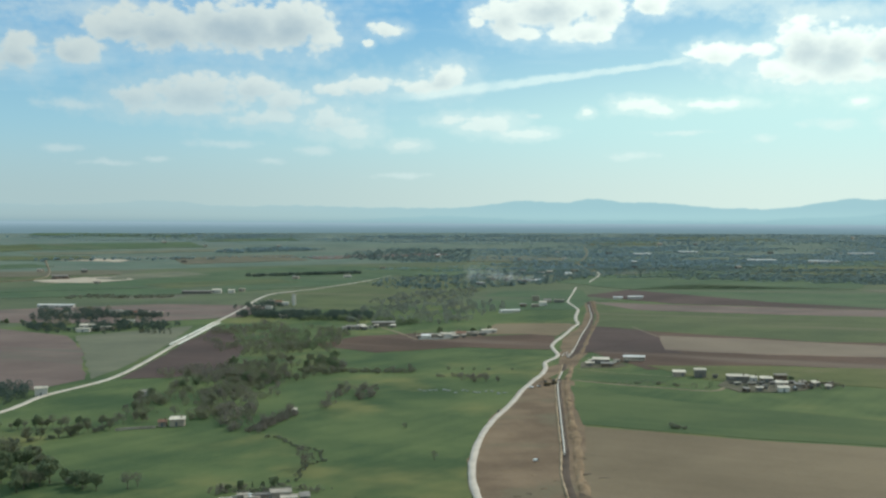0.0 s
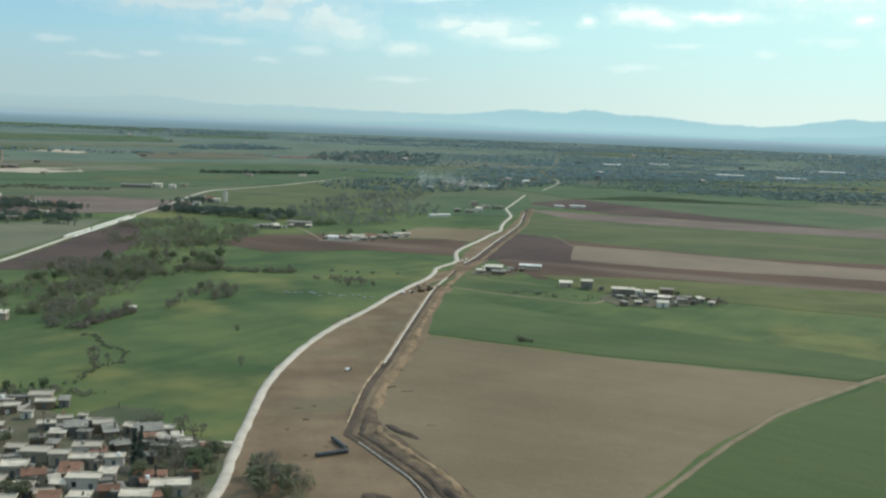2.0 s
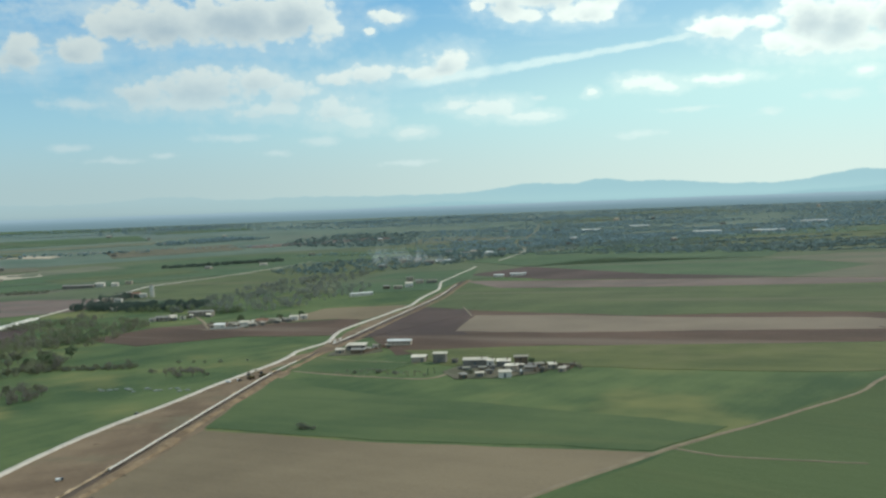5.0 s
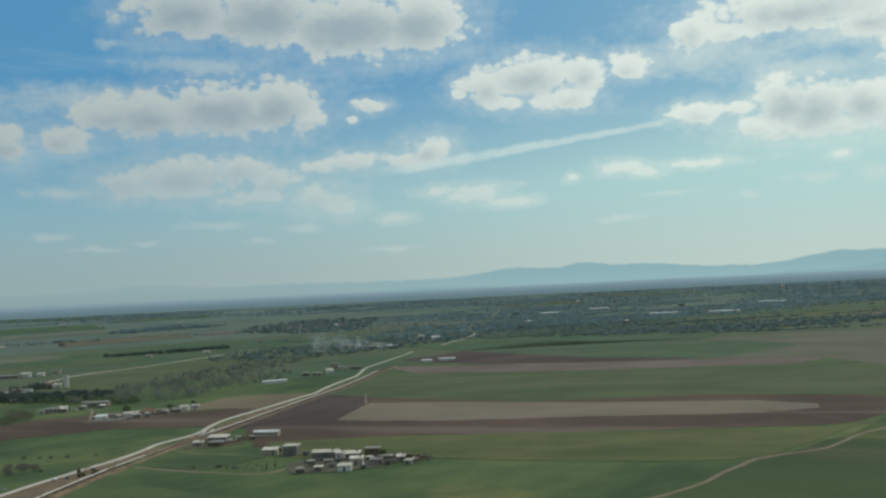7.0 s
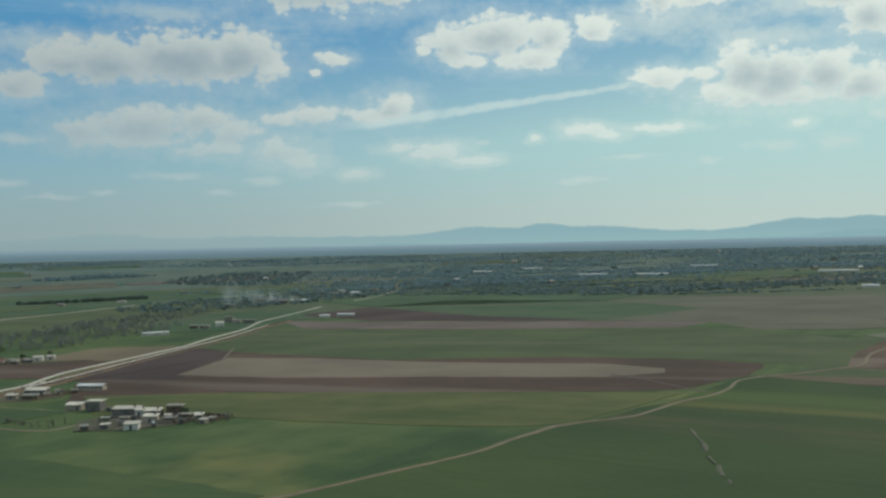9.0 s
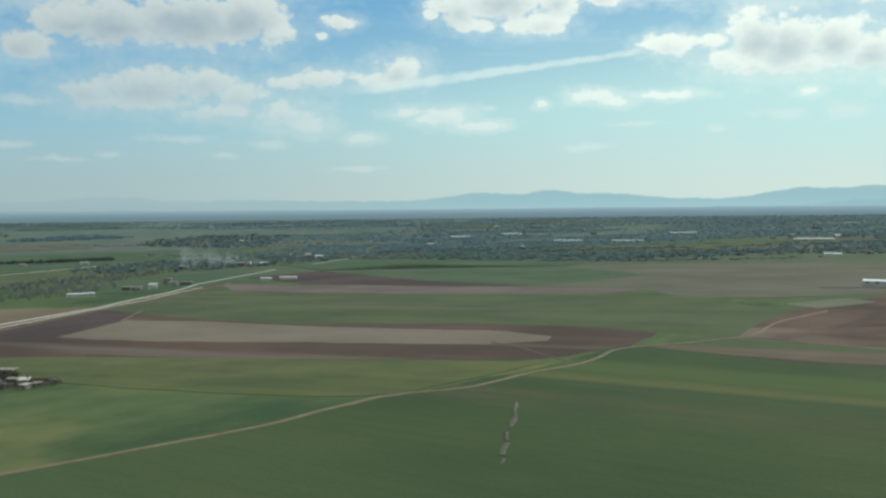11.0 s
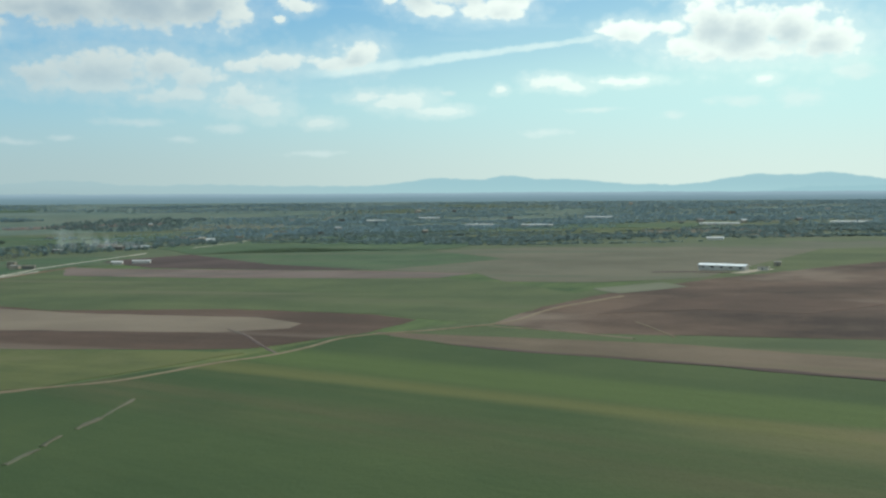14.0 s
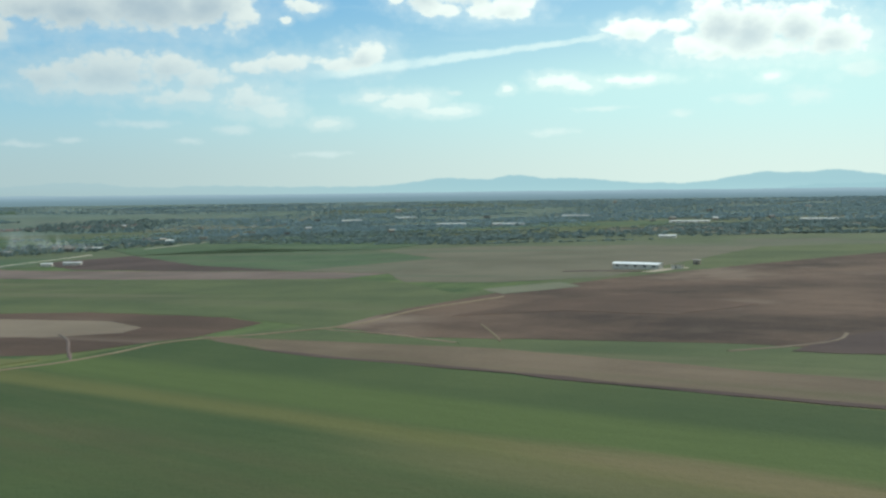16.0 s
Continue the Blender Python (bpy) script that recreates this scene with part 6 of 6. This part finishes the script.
def excavator(x, y, turn, label):
    root = empty("excavator", x, y, turn, height(x, y) + 0.12, label, "excavator", "works vehicles")
    for sx in (-1.1, 1.1):
        bm = bmesh.new()
        box(bm, sx - 0.3, sx + 0.3, -1.8, 1.8, 0.0, 0.8, 0.2)
        part("track", bm, RUBBER, root)
    bm = bmesh.new()
    box(bm, -1.3, 1.3, -1.9, 1.0, 0.85, 1.9, 0.12)
    part("body", bm, PAINT_YELLOW, root)
    bm = bmesh.new()
    box(bm, -1.2, -0.2, 0.0, 1.5, 1.9, 3.0, 0.1)
    part("cab", bm, PAINT_DARK, root)
    bm = bmesh.new()
    tube(bm, (0.4, 0.9, 1.6), (0.4, 3.4, 3.9), 0.28, 0.2, 6)
    boom = part("boom", bm, PAINT_YELLOW, root)
    bm = bmesh.new()
    tube(bm, (0.4, 3.4, 3.9), (0.4, 4.9, 1.6), 0.2, 0.16, 6)
    part("arm", bm, PAINT_YELLOW, boom)
    bm = bmesh.new()
    box(bm, 0.0, 0.8, 4.6, 5.3, 0.8, 1.6, 0.1)
    part("bucket", bm, STEEL, boom)
    return root


truck(38, 415.5, -40, "white works truck with a dark cab on the bare earth", PAINT_WHITE, PAINT_DARK)
truck(52, 603, 70, "white works truck parked beside the trench", PAINT_WHITE, PAINT_WHITE)
truck(57, 606, 60, "dark works truck parked beside the trench", PAINT_DARK, PAINT_WHITE)
excavator(62, 611, 40, "dark ochre excavator beside the trench")
excavator(67, 616, 110, "dark ochre excavator beside the trench")
truck(90, 745, 10, "white works truck beside the gravel road", PAINT_WHITE, PAINT_WHITE)
truck(29, 527, -12, "dark truck on the gravel road", PAINT_DARK, PAINT_DARK, 4.6)

# ---- standing water in the meadow ----
WATER = plain("standing_water", (0.17, 0.19, 0.17), 0.7, 0.5, 0.6)


def puddle(x, y, long, wide, seed):
    rnd = random.Random(seed)
    ring = [(x + long * math.cos(k * 0.52) * rnd.uniform(0.75, 1.2), y + wide * math.sin(k * 0.52) * rnd.uniform(0.75, 1.2)) for k in range(12)]
    z = max(height(*p) for p in ring) + 0.30
    verts = [(px_, py_, z) for px_, py_ in ring] + [(px_, py_, z - 0.5) for px_, py_ in ring]
    faces = [tuple(range(12))] + [(i, i + 12, (i + 1) % 12 + 12, (i + 1) % 12) for i in range(12)]
    return tagged(mesh_object("puddle", verts, faces, WATER), "small pale pool of standing water in the meadow", "puddle", "meadow puddles")


for i in range(15):
    puddle(-14 + i * 3.6 + random.uniform(-1, 1), 601 - i * 1.0 + random.uniform(-5, 5), random.uniform(0.6, 1.5), random.uniform(0.8, 2.2), i)

# ---- woods and hedges ----
WOODS = ["bare", "bare", "budding", "budding", "leafy"]
grove([(-166, 519), (-143, 521), (-124, 508), (-107, 526), (-111, 557), (-101, 598), (-102, 632), (-63, 681), (-73, 740), (-133, 745), (-168, 640), (-170, 595)], 62, WOODS, 1.0, 3.4, 11)
crowns("wood", copse([(-160, 525), (-125, 515), (-110, 535), (-112, 570), (-105, 630), (-68, 681), (-76, 735), (-130, 740), (-165, 640), (-168, 595)], 520, 73, 2.2, 6.0, 2.4, False, -0.12), BUDS, "undergrowth of young trees in the wood", 73, 70, 0.16)
crowns("wood", copse([(-209, 897), (-218, 1000), (-183, 1054), (-99, 965), (-82, 927), (-86, 794), (-108, 747), (-168, 789)], 480, 12, 2.2, 6.4, 2.5, False, -0.08), BUDS, "olive grey wood coming into leaf", 12, 60, 0.18)
crowns("wood", copse([(-209, 897), (-218, 1000), (-183, 1054), (-99, 965), (-82, 927), (-86, 794), (-108, 747), (-168, 789)], 260, 62, 2.6, 7.4, 2.1, False, -0.05), TWIGS, "bare grey trees through the wood", 62, 60, 0.17)
crowns("wood", copse([(-229, 1136), (-156, 1082), (-70, 1068), (-76, 1110), (-160, 1140), (-228, 1170)], 230, 13, 5.0, 9.0, 3.4), NEEDLES, "dark belt of evergreen trees behind the wood", 13, 110, 0.16)
crowns("wood", copse([(-98, 1038), (-32, 1014), (1, 1089), (8, 1200), (-60, 1240), (-94, 1200)], 150, 14, 3.5, 7.0, 2.6), GREYWOOD, "grey wood of bare trees beyond the farms", 14, 110, 0.15)
crowns("wood", copse([(-30, 1010), (20, 1005), (40, 1075), (45, 1120), (70, 1160), (80, 1220), (60, 1290), (10, 1300), (0, 1090)], 130, 81, 3.0, 6.5, 2.5), GREYWOOD, "grey wood of bare trees behind the farmyard", 81, 110, 0.15)
crowns("wood", copse([(-150, 1075), (-88, 1045), (-60, 1010), (-20, 1000), (-30, 1030), (-90, 1075), (-150, 1100)], 60, 82, 3.5, 7.0, 3.0), LEAVES, "young green trees behind the long shed", 82, 110, 0.16)
crowns("wood", copse([(-387, 978), (-252, 954), (-302, 1143), (-417, 1285), (-506, 1296)], 260, 97, 2.5, 6.0, 2.6, False, 0.0), NEEDLES, "dark trees between the village houses", 97, 70, 0.18)
crowns("wood", copse([(-387, 978), (-252, 954), (-302, 1143), (-417, 1285), (-506, 1296)], 150, 98, 2.5, 6.0, 2.6, False, 0.05), BUDS, "budding trees between the village houses", 98, 60, 0.18)
crowns("wood", copse([(-467, 1150), (-440, 1120), (-310, 1135), (-300, 1165), (-430, 1235), (-475, 1225)], 130, 15, 4.5, 8.5, 3.2), NEEDLES, "dark trees round the village houses", 15, 110, 0.16)
crowns("wood", copse([(-380, 985), (-270, 1000), (-262, 1045), (-300, 1080), (-390, 1050), (-460, 1100)], 120, 16, 3.5, 7.0, 3.0), NEEDLES, "dark trees round the village houses", 16, 110, 0.16)
crowns("wood", copse([(-150, 905), (-95, 925), (-90, 880), (-100, 800), (-140, 850)], 60, 17, 3.0, 5.5, 2.6), LEAVES, "green young trees at the edge of the wood", 17, 110, 0.16)
crowns("wood", copse([(-238, 556), (-236, 590), (-250, 632), (-285, 640), (-300, 600)], 60, 71, 4.0, 7.5, 2.8), NEEDLES, "dark clump of trees beside the country road", 71, 130, 0.14)
grove([(-200, 440), (-186, 400), (-156, 376), (-146, 392), (-157, 414), (-173, 438)], 34, ["leafy", "leafy", "budding"], 1.1, 3.0, 18)
crowns("wood", copse([(-255, 1240), (-225, 1232), (-195, 1262), (-200, 1300), (-235, 1310)], 40, 72, 4.0, 8.0, 3.0), NEEDLES, "dark trees round the roadside houses", 72, 110, 0.16)
hedge([(-215, 500), (-202, 506), (-187, 505), (-161, 511), (-145, 517)], 3.2, ["bare", "budding", "leafy"], 0.75, 1.5, 21)
hedge([(-202, 470), (-189, 473), (-178, 482), (-160, 500)], 3.4, ["shrub", "shrub", "budding"], 0.9, 1.2, 22)
hedge([(-146, 394), (-129, 383)], 2.4, ["shrub", "leafy"], 0.9, 1.0, 23)
hedge([(-91, 489), (-85, 508), (-78, 530)], 1.2, ["shrub", "shrub", "bare"], 0.8, 1.2, 24)
hedge([(-83, 474), (-76, 473), (-65, 453), (-52, 439), (-49, 422), (-56, 412), (-55, 391), (-66, 376), (-80, 372)], 1.7, ["shrub"], 0.38, 0.8, 25)
hedge([(-94, 685), (-63, 681), (-18, 675)], 3.0, ["shrub", "bare", "shrub"], 0.8, 1.2, 26)
hedge([(12, 640), (24, 632), (34, 628)], 2.2, ["bare", "shrub", "bare"], 0.7, 2.0, 27)
hedge([(-252, 955), (-289, 972)], 5, ["cypress"], 0.75, 0.6, 28)
hedge([(-600, 1080), (-520, 1100), (-440, 1090), (-380, 1010)], 6, ["leafy", "shrub"], 0.8, 2, 29)
for x, y, k, s in [(-61, 541, "bare", 0.8), (-61, 552, "bare", 0.8), (-62, 566, "bare", 0.9), (-60, 580, "bare", 0.8), (-59, 600, "budding", 0.8), (-58, 615, "bare", 0.9), (-47, 577, "bare", 0.9), (-45, 590, "bare", 1.0), (-46, 606, "budding", 0.9), (-38, 592, "bare", 0.7), (-41, 583, "bare", 0.8), (-56, 412, "bare", 1.0), (-54, 408, "bare", 0.9), (-53, 420, "bare", 0.7), (-18, 489, "bare", 0.65), (-17, 488, "cypress", 0.35), (-3, 420, "bare", 0.5), (-117, 383, "bare", 1.0), (-114, 385, "bare", 0.8), (-81, 376, "cypress", 0.35), (-78, 376, "leafy", 0.45), (-70, 380, "cypress", 0.35), (-66, 380, "leafy", 0.4), (-62, 379, "leafy", 0.6), (-74, 378, "leafy", 0.5), (-110, 640, "leafy", 1.2), (-72, 696, "leafy", 1.2), (-66, 690, "bare", 1.2), (-76, 702, "leafy", 1.1)]:
    plant(x, y, k, s)
crowns("scrub", copse([(-66, 536), (-60, 536), (-54, 560), (-40, 575), (-36, 600), (-44, 612), (-62, 618), (-60, 590)], 46, 91, 1.4, 4.2, 1.8), TWIGS, "brownish scrub thicket in the meadow", 91, 70, 0.17)
crowns("scrub", copse([(-98, 690), (-60, 684), (-16, 678), (-16, 683), (-60, 689), (-98, 696)], 120, 92, 1.2, 3.0, 1.6), BUDS, "low hedge line across the meadow", 92, 60, 0.18)
crowns("scrub", copse([(-93, 486), (-86, 484), (-74, 532), (-80, 534)], 90, 93, 1.2, 3.0, 1.5), TWIGS, "brownish hedge bank in the meadow", 93, 70, 0.17)
crowns("scrub", copse([(-2, 652), (28, 640), (32, 650), (8, 668), (-4, 662)], 40, 94, 1.0, 2.6, 1.5), TWIGS, "thin scrub beside the gravel road", 94, 60, 0.17)
crowns("wood", copse([(-98, 482), (-196, 698), (-178, 704), (-164, 732), (-132, 727), (-98, 638), (-94, 590), (-103, 569), (-96, 529), (-97, 508)], 330, 99, 2.6, 6.6, 2.3, False, -0.15), TWIGS, "brownish bare trees at the near edge of the wood", 99, 80, 0.15)
crowns("wood", copse([(-98, 482), (-196, 698), (-178, 704), (-164, 732), (-132, 727), (-98, 638), (-94, 590), (-103, 569), (-96, 529), (-97, 508)], 220, 100, 2.4, 6.0, 2.3, False, -0.1), BUDS, "budding trees at the near edge of the wood", 100, 80, 0.15)
hedge([(3, 688), (20, 686), (46, 681)], 7.0, ["shrub"], 0.6, 1.5, 31)


# ---- the far plain ----
def far_side(x, y):
    """How wooded the far plain is: dense beyond the fields to the east, patchy to the west."""
    edge = 1880 - 1.02 * max(0.0, x - 240) if x > 240 else 1880 + 0.9 * (240 - x) * (1 if x > -400 else 0.9)
    return y - edge


def beside_road(x, y):
    """Open ground along the far end of the gravel road."""
    for (x0, y0), (x1, y1) in zip(FAR_ROAD, FAR_ROAD[1:]):
        if y0 - 5 <= y <= y1 + 5:
            return abs(x - (x0 + (x1 - x0) * (y - y0) / (y1 - y0))) < 5
    return False


def far_rows():
    """Shelter belts and copses: rows of crowns laid mostly across the plain."""
    rnd = random.Random(77)
    spots = []
    while len(spots) < 37000:
        az = radians(rnd.uniform(-42, 50))
        r = 1300 + 2300 * rnd.random() ** 0.8
        x, y = 260 + r * math.sin(az), 90 + r * math.cos(az)
        depth = far_side(x, y)
        if depth < 0 or (depth < 500 and x < 100 and rnd.random() < 0.75) or (x < -150 and r < 3300 and rnd.random() < 0.8):
            continue
        if noise.noise(Vector((x * 0.0016, y * 0.0022, 5))) < (-0.42 if x > 100 else 0.06):
            continue
        turn = -az + rnd.choice((0.0, 0.0, 0.0, 0.25, -0.2)) + rnd.uniform(-0.12, 0.12)
        n = rnd.randint(8, 60)
        tall = rnd.uniform(1.3, 3.0) * (1.0 if r < 2300 else 0.75)
        for i in range(n):
            q = (i - n / 2) * rnd.uniform(4.5, 6.5)
            px, py = x + q * math.cos(turn) + rnd.gauss(0, 2.5), y + q * math.sin(turn) + rnd.gauss(0, 6)
            if math.hypot(px - 260, py - 90) < 3600 and far_side(px, py) > -10 and rnd.random() < 0.9 and not beside_road(px, py):
                spots.append((px, py, rnd.uniform(1.9, 3.4), tall * rnd.uniform(0.6, 1.3)))
    return spots


ROWS = far_rows()
crowns("far_woods", [p for p in ROWS if math.hypot(p[0] - 260, p[1] - 90) > 2050], HAZED_FARWOOD, "far woodland belts on the plain in haze-tinted blue-grey", 3, 9, 0.85, 0.15)
crowns("far_woods", [p for p in ROWS if math.hypot(p[0] - 260, p[1] - 90) <= 2050], HAZED_MIDWOOD, "haze-tinted grey green belts of trees behind the fields", 4, 9, 0.85, 0.15)


crowns("copse", copse([(-60, 1240), (8, 1200), (40, 1400), (60, 1560), (-50, 1500), (-100, 1330)], 230, 41, 2.5, 5.5, 2.6), GREYWOOD, "grey copse of bare trees beyond the farms", 41)
crowns("copse", copse([(-626, 2807), (-559, 2780), (-358, 2885), (-330, 2930), (-436, 2990), (-600, 2900)], 420, 42), HAZED_FARWOOD, "dark belt of trees on the far fields", 42, 14, 0.7, 0.2)
crowns("copse", copse([(-271, 2640), (-84, 2500), (60, 2480), (80, 2900), (-98, 2980), (-250, 2800)], 700, 43), HAZED_MIDWOOD, "dark far wood beyond the green field", 43, 14, 0.7, 0.2)
crowns("copse", copse([(-980, 2480), (-830, 2520), (-560, 2600), (-560, 2650), (-850, 2590), (-1000, 2540)], 120, 44), HAZED_FARWOOD, "broken hedge line on the far fields", 44, 14, 0.7, 0.2)
crowns("copse", copse([(60, 1560), (160, 1640), (300, 1880), (330, 2000), (140, 2080), (-60, 1960), (-140, 1760), (-60, 1560)], 560, 45, 2.5, 5.5, clear=True), HAZED_MIDWOOD, "scattered trees round the far hamlet", 45, 14, 0.7, 0.2)
crowns("copse", copse([(-560, 1500), (-420, 1480), (-380, 1500), (-420, 1530), (-560, 1560)], 90, 46, 2.0, 4.0), SHRUBS, "low scrub before the far shed", 46)

crowns("copse", copse([(-390, 2055), (-306, 2069), (-164, 2107), (-169, 2142), (-314, 2099), (-396, 2080)], 260, 48, 4.0, 7.0), NEEDLES, "long dark row of trees on the far field", 48)
field([(-820, 2050), (-760, 1960), (-660, 1930), (-600, 2010), (-640, 2090), (-740, 2110)], QUARRY, "pale bare ground of an open pit", "pit")
field([(-1120, 2500), (-950, 2530), (-780, 2500), (-770, 2560), (-960, 2600), (-1100, 2580)], QUARRY, "pale bare ground on the far field", "pit")
heap([(-770, 2030), (-755, 2045), (-738, 2045)], 12, 7, TRENCH_SOIL, "dark spoil mound in the open pit", seed=50)
long_shed(-763, 2065, 30, 14, 5, 4, TIN, CONCRETE, "dark low works building on the bare pit ground", 5)
ribbon("road", [(-1010, 1780), (-870, 1950), (-800, 2030), (-830, 2180), (-960, 2500)], 3.5, DIRT, "pale pit road", "road", 1.6)
FAR_KINDS = [(LUSH, "green"), (DULL, "dull green"), (ROSY, "reddish bare"), (FALLOW, "brown fallow"), (OLIVE, "grey green fallow"), (DULL, "dull green"), (LUSH, "green")]
rnd_f = random.Random(9)
for i in range(46):
    az_ = radians(rnd_f.uniform(-34, 36))
    r_ = 1750 + 1900 * rnd_f.random()
    x_, y_ = 260 + r_ * math.sin(az_), 90 + r_ * math.cos(az_)
    if far_side(x_, y_) > 900 and rnd_f.random() < 0.6 or (x_ > 200 and far_side(x_, y_) < 0):
        continue
    wide_, deep_, lean_ = rnd_f.uniform(90, 260), rnd_f.uniform(40, 110), -az_ + rnd_f.uniform(-0.3, 0.3)
    ca, sa = math.cos(lean_), math.sin(lean_)
    mat_, word_ = FAR_KINDS[rnd_f.randrange(7)]
    field([(x_ + u * wide_ * ca - v * deep_ * sa, y_ + u * wide_ * sa + v * deep_ * ca) for u, v in ((-1, -1), (1, -0.8), (0.9, 1), (-1.1, 0.9))], mat_, word_ + " far field on the plain")

for x, y, w, t_ in [(510, 2650, 46, 12), (718, 2330, 60, -14), (822, 2232, 62, -18), (1116, 2018, 70, -24), (905, 1440, 20, -24), (154, 1744, 30, 10), (1300, 1900, 60, -30), (640, 2700, 50, -10), (1010, 2500, 60, -20)]:
    long_shed(x, y, w, 10, 2.4, t_, WHITE_TIN, WHITE, "long pale greenhouse among the far woods", 6, "far greenhouses", "greenhouse")
rnd_h = random.Random(21)
FAR_SPOTS = [(148, 1732), (-132, 2276), (-204, 2598), (159, 2071), (190, 1996), (205, 1983), (322, 2249), (130, 1700), (110, 1760), (60, 1650), (230, 1900), (84, 1800), (180, 1850), (260, 2050)]
for i in range(34):
    az_ = radians(rnd_h.uniform(-28, 36))
    r_ = rnd_h.uniform(1900, 3300)
    FAR_SPOTS.append((260 + r_ * math.sin(az_), 90 + r_ * math.cos(az_)))
for x, y in FAR_SPOTS:
    house(x, y, rnd_h.uniform(9, 15), rnd_h.uniform(7, 9), rnd_h.uniform(3.2, 6), rnd_h.uniform(-20, 20), rnd_h.choice((WHITE, PLASTER, CONCRETE)), rnd_h.choice((SLAB, WHITE_TIN, TIN)), rnd_h.choice(("flat", "gable")), "small far house on the plain", "far houses")


# ---- smoke over the far hamlet ----
def smoke(x, y, along, up, count, seed):
    """A thin drift of smoke: faint, overlapping wisps."""
    m = bpy.data.materials.new("thin_smoke")
    m.use_nodes = True
    m.node_tree.nodes.clear()
    N = Nodes(m.node_tree)
    lit, clear = N.add("ShaderNodeBsdfTranslucent"), N.add("ShaderNodeBsdfTransparent")
    lit.inputs[0].default_value = rgb(0.85, 0.90, 0.92)
    mixed = N.add("ShaderNodeMixShader")
    mixed.inputs[0].default_value = 0.038
    N.put(mixed.inputs[1], clear.outputs[0])
    N.put(mixed.inputs[2], lit.outputs[0])
    N.put(N.add("ShaderNodeOutputMaterial").inputs[0], mixed.outputs[0])
    rnd = random.Random(seed)
    bm = bmesh.new()
    for i in range(count):
        f = rnd.random()
        c = Vector((x - along * f, y + 20 * f, height(x, y) + 2 + up * f ** 0.6 + rnd.gauss(0, 2 + 3 * f)))
        s_ = rnd.uniform(3, 7) * (0.6 + f)
        turn = Euler((rnd.uniform(-0.5, 0.5), rnd.uniform(0, 6.3), rnd.uniform(-0.5, 0.5))).to_matrix()
        bm.faces.new([bm.verts.new(c + turn @ Vector((s_ * math.cos(k * 1.047) * 1.5, 0, s_ * math.sin(k * 1.047) * 0.7))) for k in range(6)])
    me = bpy.data.meshes.new("smoke")
    bm.to_mesh(me)
    bm.free()
    me.materials.append(m)
    return tagged(new("smoke", me), "thin pale smoke drifting over the far hamlet", "smoke", kind="stuff")


smoke(160, 1700, 120, 14, 75, 8)
